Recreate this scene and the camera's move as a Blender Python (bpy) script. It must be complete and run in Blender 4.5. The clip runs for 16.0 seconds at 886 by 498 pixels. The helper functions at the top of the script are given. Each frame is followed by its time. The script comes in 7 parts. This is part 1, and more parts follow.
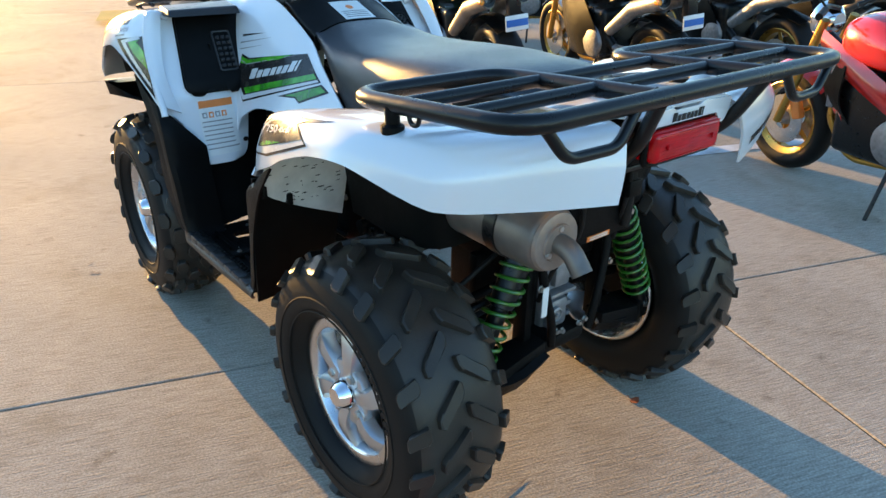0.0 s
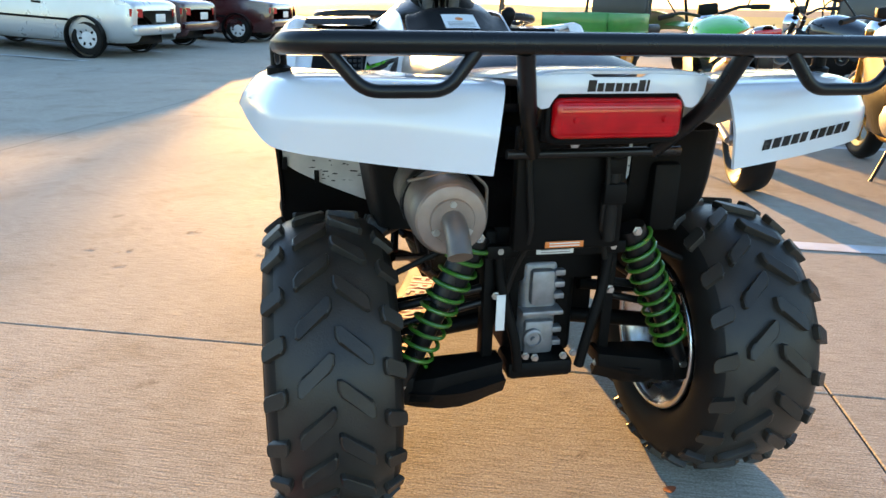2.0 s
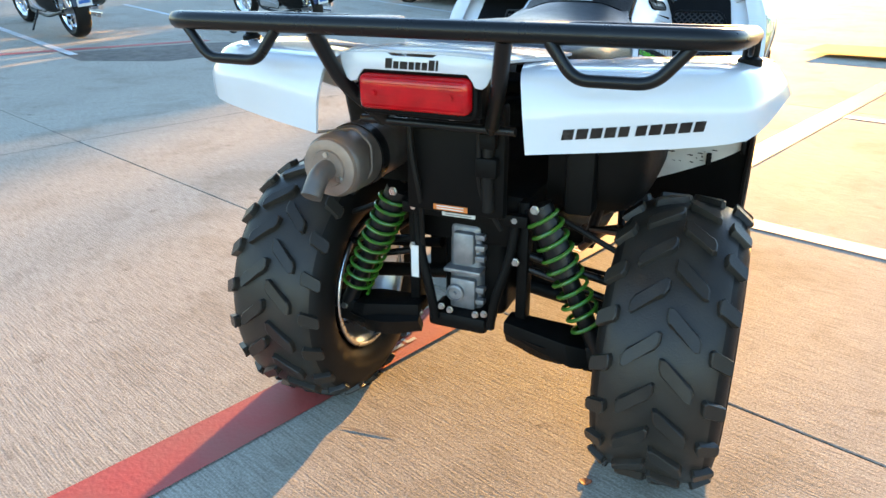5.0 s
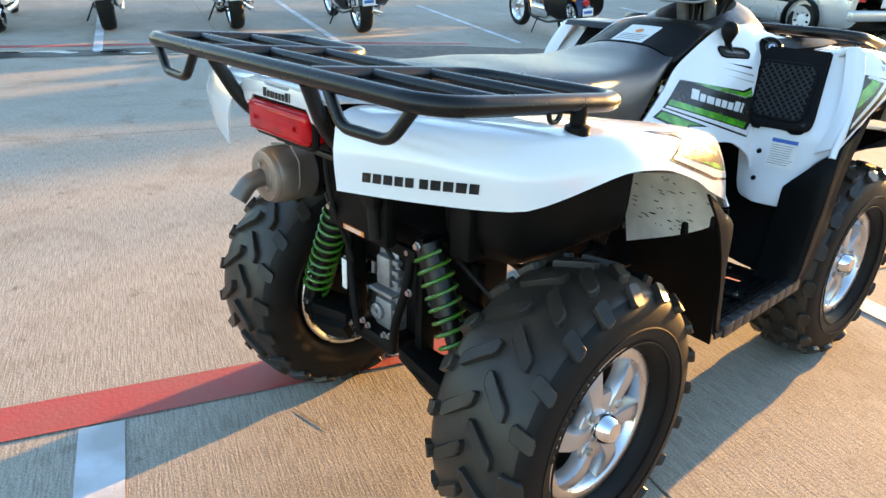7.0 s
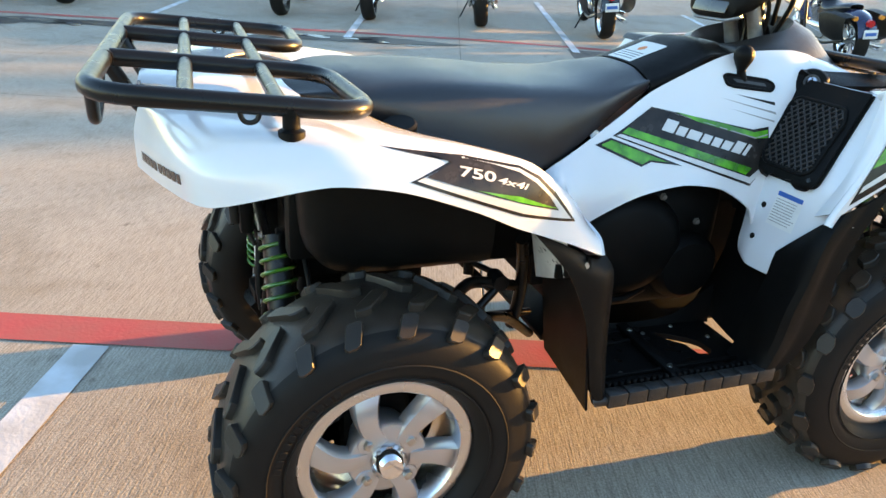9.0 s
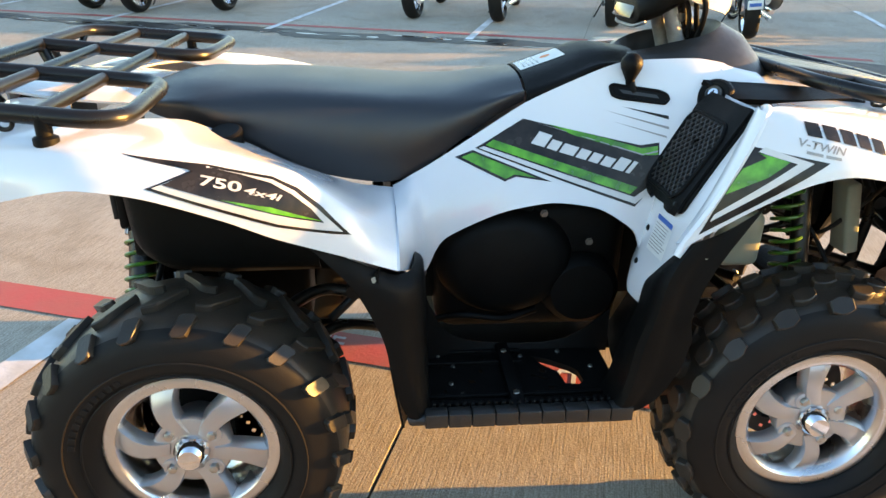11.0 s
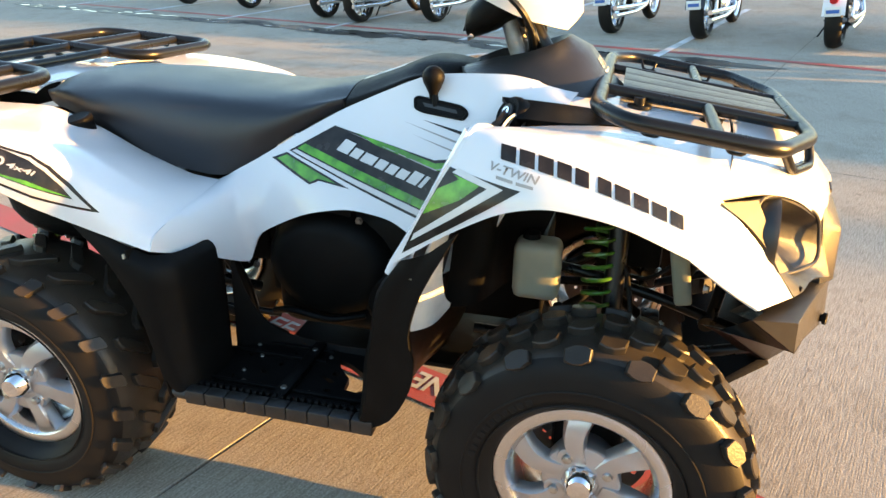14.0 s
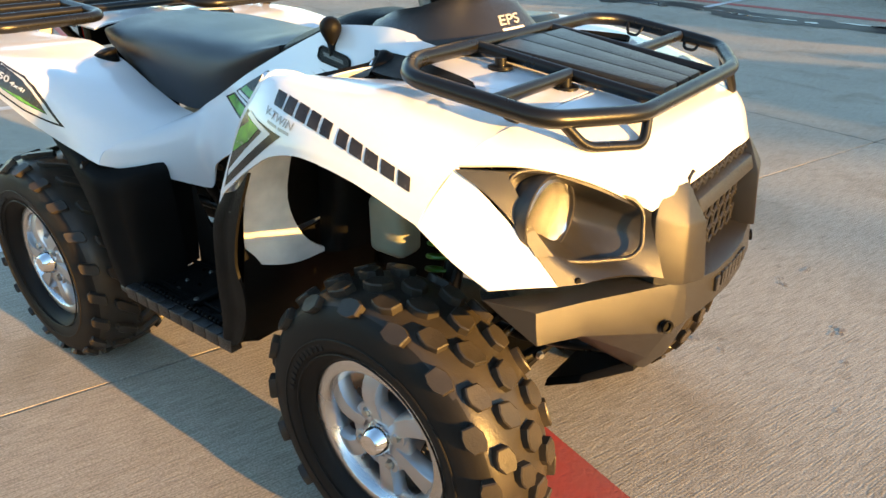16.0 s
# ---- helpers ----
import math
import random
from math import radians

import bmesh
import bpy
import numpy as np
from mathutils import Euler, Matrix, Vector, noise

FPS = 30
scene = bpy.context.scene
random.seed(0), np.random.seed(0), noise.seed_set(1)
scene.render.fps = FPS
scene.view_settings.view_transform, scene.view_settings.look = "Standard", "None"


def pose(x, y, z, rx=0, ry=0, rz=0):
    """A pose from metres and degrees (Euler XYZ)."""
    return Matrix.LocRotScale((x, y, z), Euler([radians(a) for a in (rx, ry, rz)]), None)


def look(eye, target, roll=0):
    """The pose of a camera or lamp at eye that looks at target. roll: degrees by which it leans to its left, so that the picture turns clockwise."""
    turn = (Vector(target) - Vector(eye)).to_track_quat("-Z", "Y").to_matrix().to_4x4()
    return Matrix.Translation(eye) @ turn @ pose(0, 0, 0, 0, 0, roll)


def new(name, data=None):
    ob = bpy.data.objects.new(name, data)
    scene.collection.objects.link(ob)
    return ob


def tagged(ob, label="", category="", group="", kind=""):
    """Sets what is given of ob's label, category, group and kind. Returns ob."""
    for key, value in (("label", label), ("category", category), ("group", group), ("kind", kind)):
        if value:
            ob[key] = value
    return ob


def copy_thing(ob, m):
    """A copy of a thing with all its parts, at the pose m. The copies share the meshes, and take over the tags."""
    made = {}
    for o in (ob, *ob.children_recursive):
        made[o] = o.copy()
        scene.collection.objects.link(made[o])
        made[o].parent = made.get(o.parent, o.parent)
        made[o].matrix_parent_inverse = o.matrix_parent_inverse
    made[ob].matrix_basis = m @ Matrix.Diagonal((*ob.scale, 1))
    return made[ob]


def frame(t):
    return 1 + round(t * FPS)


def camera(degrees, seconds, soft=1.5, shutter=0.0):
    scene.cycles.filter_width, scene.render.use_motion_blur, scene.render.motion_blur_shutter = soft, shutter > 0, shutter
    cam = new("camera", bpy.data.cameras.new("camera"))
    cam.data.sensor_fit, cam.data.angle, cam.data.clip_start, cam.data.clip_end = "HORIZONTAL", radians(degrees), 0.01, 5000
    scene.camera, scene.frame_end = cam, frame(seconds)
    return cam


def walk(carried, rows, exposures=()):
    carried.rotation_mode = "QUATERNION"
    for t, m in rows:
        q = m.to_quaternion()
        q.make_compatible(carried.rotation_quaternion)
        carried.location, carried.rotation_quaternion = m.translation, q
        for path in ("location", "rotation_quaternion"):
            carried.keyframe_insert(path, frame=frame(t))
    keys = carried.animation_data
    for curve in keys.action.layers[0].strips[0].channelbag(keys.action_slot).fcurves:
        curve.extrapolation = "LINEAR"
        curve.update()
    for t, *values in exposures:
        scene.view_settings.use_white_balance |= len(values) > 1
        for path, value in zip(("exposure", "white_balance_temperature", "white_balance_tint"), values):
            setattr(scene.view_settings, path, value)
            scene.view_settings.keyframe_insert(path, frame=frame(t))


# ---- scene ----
cam = camera(64.8, 16.0)
PATH = [
    (0, (-1.14, -1.065, 1.236), (0.009, 0.322, 0.366), 1.3),
    (0.5, (-0.979, -1.161, 1.2), (-0.005, 0.371, 0.361), 3.9),
    (1, (-0.793, -1.271, 1.123), (-0.05, 0.418, 0.352), 3.5),
    (1.5, (-0.643, -1.344, 1.063), (-0.069, 0.429, 0.336), 2.7),
    (2, (-0.463, -1.363, 1.027), (-0.091, 0.486, 0.36), 1.1),
    (2.5, (-0.314, -1.389, 1.006), (-0.14, 0.48, 0.315), -0.6),
    (3, (-0.169, -1.418, 1.013), (-0.21, 0.462, 0.332), -0.7),
    (3.5, (-0.026, -1.453, 1.006), (-0.231, 0.412, 0.312), -1.2),
    (4, (0.143, -1.47, 1.038), (-0.277, 0.324, 0.26), -1.7),
    (4.2, (0.215, -1.487, 1.049), (-0.262, 0.3, 0.289), -1.3),
    (6.3, (0.963, -1.203, 1.139), (-0.212, 0.196, 0.324), 0.8),
    (6.5, (1.026, -1.158, 1.149), (-0.207, 0.204, 0.359), 1.4),
    (7, (1.141, -1.025, 1.153), (-0.212, 0.231, 0.385), 1.7),
    (7.5, (1.257, -0.848, 1.168), (-0.214, 0.242, 0.363), 1.5),
    (8, (1.395, -0.659, 1.175), (-0.206, 0.235, 0.376), 2.3),
    (8.5, (1.473, -0.477, 1.17), (-0.198, 0.293, 0.385), 2.7),
    (9, (1.52, -0.285, 1.179), (-0.205, 0.349, 0.389), 3.5),
    (9.5, (1.563, -0.111, 1.186), (-0.211, 0.379, 0.403), 2.6),
    (9.7, (1.588, -0.029, 1.192), (-0.2, 0.408, 0.409), 2.3),
    (11.8, (1.667, 0.565, 1.231), (-0.154, 0.6, 0.405), 0.3),
    (12, (1.678, 0.62, 1.232), (-0.143, 0.611, 0.404), -0.0),
    (12.5, (1.69, 0.793, 1.227), (-0.133, 0.685, 0.414), 0.1),
    (13, (1.651, 0.975, 1.217), (-0.16, 0.75, 0.4), -0.7),
    (13.5, (1.615, 1.143, 1.217), (-0.185, 0.834, 0.402), -0.3),
    (14, (1.594, 1.298, 1.23), (-0.186, 0.831, 0.447), 0.5),
    (14.5, (1.559, 1.478, 1.226), (-0.18, 0.891, 0.431), 1.0),
    (15, (1.477, 1.638, 1.206), (-0.2, 0.915, 0.39), 0.2),
    (15.5, (1.382, 1.817, 1.203), (-0.199, 0.945, 0.342), -0.4),
    (16, (1.263, 2.033, 1.209), (-0.162, 0.929, 0.343), -0.5),
]
walk(cam, [(t, look(eye, target, roll)) for t, eye, target, roll in PATH], [(0.0, 1.95, 5800, 9), (0.5, 2.0, 6150, 13), (1.0, 2.0, 6150, 13), (1.5, 2.0, 6300, 14), (2.0, 2.22, 6300, 14), (3.0, 2.26, 5800, 9), (3.5, 2.32, 5800, 9), (4.0, 2.58, 5950, 11), (7.0, 2.5, 6650, 13), (9.5, 2.52, 7000, 14), (12.5, 2.49, 7400, 15), (15.0, 2.3, 6900, 10), (16.0, 2.03, 6700, 8)])
# sun low ahead of the quad bike, over the far side of the lot
SUN_EL, SUN_AZ = 6.4, 0.3
world = bpy.data.worlds.new("sky")
world.use_nodes = True
scene.world = world
wn = world.node_tree.nodes
sky = wn.new("ShaderNodeTexSky")
sky.sky_type, sky.sun_disc = "NISHITA", False
sky.sun_elevation, sky.sun_rotation = radians(SUN_EL), radians(SUN_AZ)
sky.air_density, sky.dust_density, sky.ozone_density = 1.0, 0.3, 2.0
world.node_tree.links.new(sky.outputs[0], wn["Background"].inputs[0])
wn["Background"].inputs[1].default_value = 0.174
sun = new("sun", bpy.data.lights.new("sun", "SUN"))
sun.data.energy, sun.data.angle, sun.data.color = 5.3, radians(0.6), (1.0, 0.53, 0.135)
sun.matrix_world = look((0, 0, 0), (-math.sin(radians(SUN_AZ)), -math.cos(radians(SUN_AZ)), -math.tan(radians(SUN_EL))))

# the lot's own directions: U across the stall lines, V along the fire lane
UX, VX = Vector((0.944, -0.33, 0)), Vector((0.33, 0.944, 0))
LOT_TURN = math.degrees(math.atan2(-0.33, 0.944))


def rise(u, v):
    """The lot climbs gently beyond a shallow valley that runs along the far stalls."""
    valley = -6.0 - 2.05 * min(max((v - 1) / 5, 0), 1)
    return 0.06 * min(max(0.0, valley - u), 9.14)


def lot(u, v, z=0.0):
    return UX * u + VX * v + Vector((0, 0, z + rise(u, v)))


# ---------- materials ----------
def material(name, base, rough=0.5, metal=0.0, spread=0.12, scale=8.0, bump=0.15, fine=220.0, coat=0.0, second=None, stain=0.35, spec=0.5):
    """A surface with two scales of variation in colour and roughness, and a fine relief."""
    m = bpy.data.materials.new(name)
    m.use_nodes = True
    nt, L = m.node_tree, m.node_tree.links
    b = nt.nodes["Principled BSDF"]
    b.inputs["Metallic"].default_value = metal
    b.inputs["Coat Weight"].default_value = coat
    b.inputs["Coat Roughness"].default_value = 0.04
    b.inputs["Specular IOR Level"].default_value = spec
    tc = nt.nodes.new("ShaderNodeTexCoord")
    n1, n2 = nt.nodes.new("ShaderNodeTexNoise"), nt.nodes.new("ShaderNodeTexNoise")
    n1.inputs["Scale"].default_value, n1.inputs["Detail"].default_value = scale, 6
    n2.inputs["Scale"].default_value, n2.inputs["Detail"].default_value = fine, 3
    for n in (n1, n2):
        L.new(tc.outputs["Object"], n.inputs["Vector"])
    mix = nt.nodes.new("ShaderNodeMix")
    mix.data_type = "RGBA"
    other = second or [c * (1 - spread) for c in base]
    mix.inputs["A"].default_value, mix.inputs["B"].default_value = (*base, 1), (*other, 1)
    ramp = nt.nodes.new("ShaderNodeValToRGB")
    ramp.color_ramp.elements[0].position, ramp.color_ramp.elements[1].position = 0.5 - stain / 2, 0.5 + stain / 2
    L.new(n1.outputs["Fac"], ramp.inputs["Fac"])
    L.new(ramp.outputs["Color"], mix.inputs["Factor"])
    L.new(mix.outputs["Result"], b.inputs["Base Color"])
    rr = nt.nodes.new("ShaderNodeMapRange")
    rr.inputs["To Min"].default_value, rr.inputs["To Max"].default_value = max(rough - 0.1, 0.02), min(rough + 0.1, 1)
    L.new(n1.outputs["Fac"], rr.inputs["Value"])
    L.new(rr.outputs["Result"], b.inputs["Roughness"])
    if bump:
        bp = nt.nodes.new("ShaderNodeBump")
        bp.inputs["Strength"].default_value, bp.inputs["Distance"].default_value = bump, 0.002
        L.new(n2.outputs["Fac"], bp.inputs["Height"])
        L.new(bp.outputs["Normal"], b.inputs["Normal"])
    return m


WHITE = material("white_plastic", (0.71, 0.72, 0.74), 0.22, spread=0.04, scale=5, bump=0.0, coat=0.6)
WHITE_IN = material("white_plastic_inside", (0.76, 0.74, 0.70), 0.5, spread=0.22, scale=14, bump=0.08, stain=0.25)
BLACK = material("black_plastic", (0.0055, 0.0053, 0.005), 0.46, spread=0.35, scale=14, bump=0.25, fine=900, spec=0.10)
GUARD = material("textured_black_plastic", (0.018, 0.0165, 0.015), 0.34, spread=0.25, scale=12, bump=0.3, fine=1200, spec=0.6)
STEEL_BLACK = material("black_coated_steel", (0.007, 0.007, 0.007), 0.3, spread=0.3, scale=30, bump=0.1, fine=700, spec=0.32)
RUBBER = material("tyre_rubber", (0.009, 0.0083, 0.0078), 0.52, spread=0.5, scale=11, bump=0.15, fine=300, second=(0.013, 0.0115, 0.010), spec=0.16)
# tread's wear and the low sun's gold are both put into a paler rubber
TREAD = material("sunlit_scuffed_tread_rubber", (0.022, 0.0192, 0.016), 0.38, spread=0.5, scale=16, bump=0.25, fine=260, second=(0.036, 0.030, 0.0235), spec=0.30)
# black vinyl, with a trace of the sky's blue sheen put into its base colour
VINYL = material("seat_vinyl", (0.008, 0.0095, 0.013), 0.36, spread=0.3, scale=6, bump=0.3, fine=1100, spec=0.7)
ALLOY = material("cast_alloy", (0.60, 0.60, 0.61), 0.34, metal=0.85, spread=0.1, scale=8, bump=0.0)
POLISHED = material("polished_lip", (0.72, 0.72, 0.72), 0.27, metal=1.0, spread=0.08, scale=6, bump=0.0)
CHROME = material("chrome", (0.85, 0.85, 0.86), 0.07, metal=1.0, spread=0.05, scale=20, bump=0)
ZINC = material("zinc_bolt", (0.6, 0.59, 0.56), 0.3, metal=1.0, spread=0.2, scale=60, bump=0.05)
CAST = material("cast_aluminium", (0.30, 0.30, 0.31), 0.45, metal=0.6, spread=0.3, scale=40, bump=0.35, fine=500)
STEEL = material("muffler_steel", (0.20, 0.175, 0.155), 0.42, metal=0.5, spread=0.3, scale=18, bump=0.1, fine=400)
SPRING = material("green_spring_paint", (0.042, 0.155, 0.012), 0.34, spread=0.25, scale=20, bump=0.05, coat=0.4)
RED_LENS = material("red_lens", (0.58, 0.004, 0.008), 0.12, spread=0.35, scale=30, bump=0.0, coat=0.25, spec=0.35)
DECAL_BLACK = material("decal_black", (0.010, 0.009, 0.0085), 0.25, spread=0.3, scale=30, bump=0.0, second=(0.03, 0.025, 0.022), coat=0.08, spec=0.3)
DECAL_GREEN = material("decal_green", (0.10, 0.42, 0.02), 0.25, scale=28, bump=0.0, second=(0.03, 0.16, 0.01), stain=0.3, coat=0.3)
DECAL_GREY = material("decal_grey", (0.33, 0.32, 0.31), 0.25, spread=0.1, scale=30, bump=0.0, coat=0.3)
DECAL_SILVER = material("decal_silver", (0.62, 0.62, 0.62), 0.25, spread=0.1, scale=30, bump=0.0, coat=0.3)
PAPER = material("label_white", (0.72, 0.72, 0.70), 0.45, spread=0.08, scale=30, bump=0.0)
ORANGE = material("label_orange", (0.75, 0.22, 0.04), 0.45, spread=0.1, scale=30, bump=0.0)
BLUE = material("label_blue", (0.03, 0.12, 0.42), 0.45, spread=0.1, scale=30, bump=0.0)
TANK_PLASTIC = material("translucent_bottle", (0.27, 0.28, 0.22), 0.4, spread=0.15, scale=14, bump=0.05)
LINE_WHITE = material("stall_line_paint", (0.62, 0.65, 0.68), 0.7, scale=5, bump=0.5, fine=90, second=(0.42, 0.42, 0.41), stain=0.25)
LINE_RED = material("fire_lane_paint", (0.42, 0.055, 0.045), 0.65, scale=6, bump=0.5, fine=90, second=(0.33, 0.09, 0.07), stain=0.4)


def concrete():
    m = material("broomed_concrete", (0.525, 0.482, 0.405), 0.88, scale=0.9, bump=0.0, second=(0.43, 0.392, 0.325), stain=0.6, spec=0.25)
    nt, L = m.node_tree, m.node_tree.links
    b = nt.nodes["Principled BSDF"]
    geo = nt.nodes.new("ShaderNodeNewGeometry")
    mp = nt.nodes.new("ShaderNodeMapping")
    mp.inputs["Rotation"].default_value = (0, 0, radians(-LOT_TURN))
    L.new(geo.outputs["Position"], mp.inputs["Vector"])
    st = nt.nodes.new("ShaderNodeMapping")
    st.inputs["Scale"].default_value = (12.0, 210.0, 1.0)
    L.new(mp.outputs["Vector"], st.inputs["Vector"])
    br = nt.nodes.new("ShaderNodeTexNoise")
    br.inputs["Scale"].default_value, br.inputs["Detail"].default_value = 1.0, 4
    L.new(st.outputs["Vector"], br.inputs["Vector"])
    gr = nt.nodes.new("ShaderNodeTexNoise")
    gr.inputs["Scale"].default_value, gr.inputs["Detail"].default_value = 170, 6
    L.new(geo.outputs["Position"], gr.inputs["Vector"])
    big = nt.nodes.new("ShaderNodeTexNoise")
    big.inputs["Scale"].default_value, big.inputs["Detail"].default_value, big.inputs["Distortion"].default_value = 2.4, 8, 0.8
    L.new(geo.outputs["Position"], big.inputs["Vector"])
    spot = nt.nodes.new("ShaderNodeTexNoise")
    spot.inputs["Scale"].default_value, spot.inputs["Detail"].default_value = 9, 5
    L.new(geo.outputs["Position"], spot.inputs["Vector"])
    base = b.inputs["Base Color"].links[0].from_socket
    last = base
    for src, lo, hi, dark, amount in ((br, 0.42, 0.66, (0.36, 0.34, 0.31, 1), 0.50), (gr, 0.34, 0.66, (0.40, 0.38, 0.35, 1), 0.62), (big, 0.52, 0.75, (0.62, 0.57, 0.50, 1), 0.55), (spot, 0.66, 0.74, (0.42, 0.39, 0.36, 1), 0.55)):
        rp = nt.nodes.new("ShaderNodeMapRange")
        rp.inputs["From Min"].default_value, rp.inputs["From Max"].default_value, rp.inputs["To Max"].default_value = lo, hi, amount
        L.new(src.outputs["Fac"], rp.inputs["Value"])
        mx = nt.nodes.new("ShaderNodeMix")
        mx.data_type, mx.blend_type = "RGBA", "MULTIPLY"
        mx.inputs["B"].default_value = dark
        L.new(rp.outputs["Result"], mx.inputs["Factor"])
        L.new(last, mx.inputs["A"])
        last = mx.outputs["Result"]
    L.new(last, b.inputs["Base Color"])
    add = nt.nodes.new("ShaderNodeMath")
    add.operation = "ADD"
    L.new(br.outputs["Fac"], add.inputs[0])
    L.new(gr.outputs["Fac"], add.inputs[1])
    bp = nt.nodes.new("ShaderNodeBump")
    bp.inputs["Strength"].default_value, bp.inputs["Distance"].default_value = 0.40, 0.0028
    L.new(add.outputs[0], bp.inputs["Height"])
    L.new(bp.outputs["Normal"], b.inputs["Normal"])
    return m


CONCRETE = concrete()
JOINT = material("joint_filler", (0.14, 0.12, 0.10), 0.85, scale=12, spread=0.4, bump=0.4)
GRASS = material("dry_grass", (0.24, 0.20, 0.05), 0.9, scale=1.5, bump=0.8, fine=60, second=(0.11, 0.14, 0.03))
ASPHALT = material("road_asphalt", (0.09, 0.09, 0.09), 0.85, scale=2, bump=0.6, fine=120)
LEAF = material("tree_leaves", (0.05, 0.075, 0.02), 0.7, scale=2, bump=0.0, second=(0.09, 0.10, 0.03))
BARK = material("tree_bark", (0.10, 0.075, 0.055), 0.9, scale=9, bump=0.8, fine=70)
CAR_SILVER = material("silver_car_paint", (0.50, 0.51, 0.52), 0.3, metal=0.5, spread=0.06, scale=3, bump=0, coat=0.8)
GLASS_DARK = material("tinted_glass", (0.03, 0.035, 0.04), 0.05, spread=0.1, scale=5, bump=0, coat=0.5)


# ---------- shape tools ----------
def part(name, bm, mat, parent=None, label="", smooth=True):
    me = bpy.data.meshes.new(name)
    bm.normal_update()
    bm.to_mesh(me)
    bm.free()
    if smooth:
        me.polygons.foreach_set("use_smooth", [True] * len(me.polygons))
        me.set_sharp_from_angle(angle=radians(38))
    me.materials.append(mat)
    ob = new(name, me)
    if parent is not None:
        ob.parent = parent
        ob.matrix_parent_inverse = parent.matrix_world.inverted()
    if label:
        ob["label"] = label
    return ob


def thing(name, label, category, group="", kind="", at=(0, 0, 0), rz=0.0):
    ob = new(name)
    ob.matrix_world = pose(*at, 0, 0, rz)
    bpy.context.view_layer.update()
    return tagged(ob, label, category, group, kind)


def mesh(verts, faces):
    bm = bmesh.new()
    vs = [bm.verts.new(v) for v in verts]
    for f in faces:
        try:
            bm.faces.new([vs[i] for i in f])
        except ValueError:
            pass
    return bm


def add(bm, other):
    """Joins another bmesh into bm."""
    tmp = bpy.data.meshes.new("tmp")
    other.to_mesh(tmp)
    other.free()
    bm.from_mesh(tmp)
    bpy.data.meshes.remove(tmp)
    return bm


def moved(bm, m):
    bm.transform(m)
    return bm


def box(x0, x1, y0, y1, z0, z1, bevel=0.004, seg=2):
    bm = bmesh.new()
    bmesh.ops.create_cube(bm, size=1)
    bm.transform(Matrix.Translation(((x0 + x1) / 2, (y0 + y1) / 2, (z0 + z1) / 2)) @ Matrix.Diagonal((x1 - x0, y1 - y0, z1 - z0, 1)))
    if bevel:
        bmesh.ops.bevel(bm, geom=bm.edges[:], offset=bevel, segments=seg, profile=0.5, affect="EDGES", clamp_overlap=True)
    return bm


def catmull(pts, n, tight=1.0):
    p = [np.array(q, float) for q in pts]
    p = [2 * p[0] - p[1]] + p + [2 * p[-1] - p[-2]]
    out = []
    for i in range(1, len(p) - 2):
        for k in range(n):
            t = k / n
            a, b, c, d = p[i - 1], p[i], p[i + 1], p[i + 2]
            m0, m1 = (c - a) * 0.5 * tight, (d - b) * 0.5 * tight
            out.append((2 * t ** 3 - 3 * t * t + 1) * b + (t ** 3 - 2 * t * t + t) * m0 + (3 * t * t - 2 * t ** 3) * c + (t ** 3 - t * t) * m1)
    out.append(p[-2])
    return np.array(out)


def sheet(rows, nu=4, nv=4, thick=0.004, flip=False, tight=1.0):
    """A smooth panel through rows of points, with thickness."""
    a = np.array([catmull(r, nv, tight) for r in rows])
    a = np.stack([catmull(a[:, j], nu, tight) for j in range(a.shape[1])], 1)
    h, w = a.shape[:2]
    du, dv = np.gradient(a, axis=0), np.gradient(a, axis=1)
    n = np.cross(du, dv)
    n /= np.linalg.norm(n, axis=2, keepdims=True) + 1e-9
    if flip:
        n = -n
    inner = a - n * thick
    verts = np.concatenate([a.reshape(-1, 3), inner.reshape(-1, 3)])
    k = h * w
    faces = []
    idx = lambda i, j: i * w + j
    for i in range(h - 1):
        for j in range(w - 1):
            q = [idx(i, j), idx(i + 1, j), idx(i + 1, j + 1), idx(i, j + 1)]
            faces += [q if not flip else q[::-1], [v + k for v in (q[::-1] if not flip else q)]]
    rim = [idx(i, 0) for i in range(h)] + [idx(h - 1, j) for j in range(1, w)] + [idx(i, w - 1) for i in range(h - 2, -1, -1)] + [idx(0, j) for j in range(w - 2, 0, -1)]
    for p, q in zip(rim, rim[1:] + rim[:1]):
        f = [q, p, p + k, q + k]
        faces.append(f if not flip else f[::-1])
    bm = mesh(verts, faces)
    bmesh.ops.recalc_face_normals(bm, faces=bm.faces[:])
    return bm


def fillet(pts, r, n=5, closed=False):
    """Rounds the corners of a line of points."""
    p = [Vector(q) for q in pts]
    out = []
    m = len(p)
    for i in range(m):
        if not closed and i in (0, m - 1):
            out.append(p[i])
            continue
        a, b, c = p[i - 1], p[i], p[(i + 1) % m]
        d1, d2 = a - b, c - b
        k = min(r, d1.length * 0.49, d2.length * 0.49)
        s, e = b + d1.normalized() * k, b + d2.normalized() * k
        for j in range(n + 1):
            t = j / n
            out.append(s * (1 - t) ** 2 + b * 2 * t * (1 - t) + e * t * t)
    return out


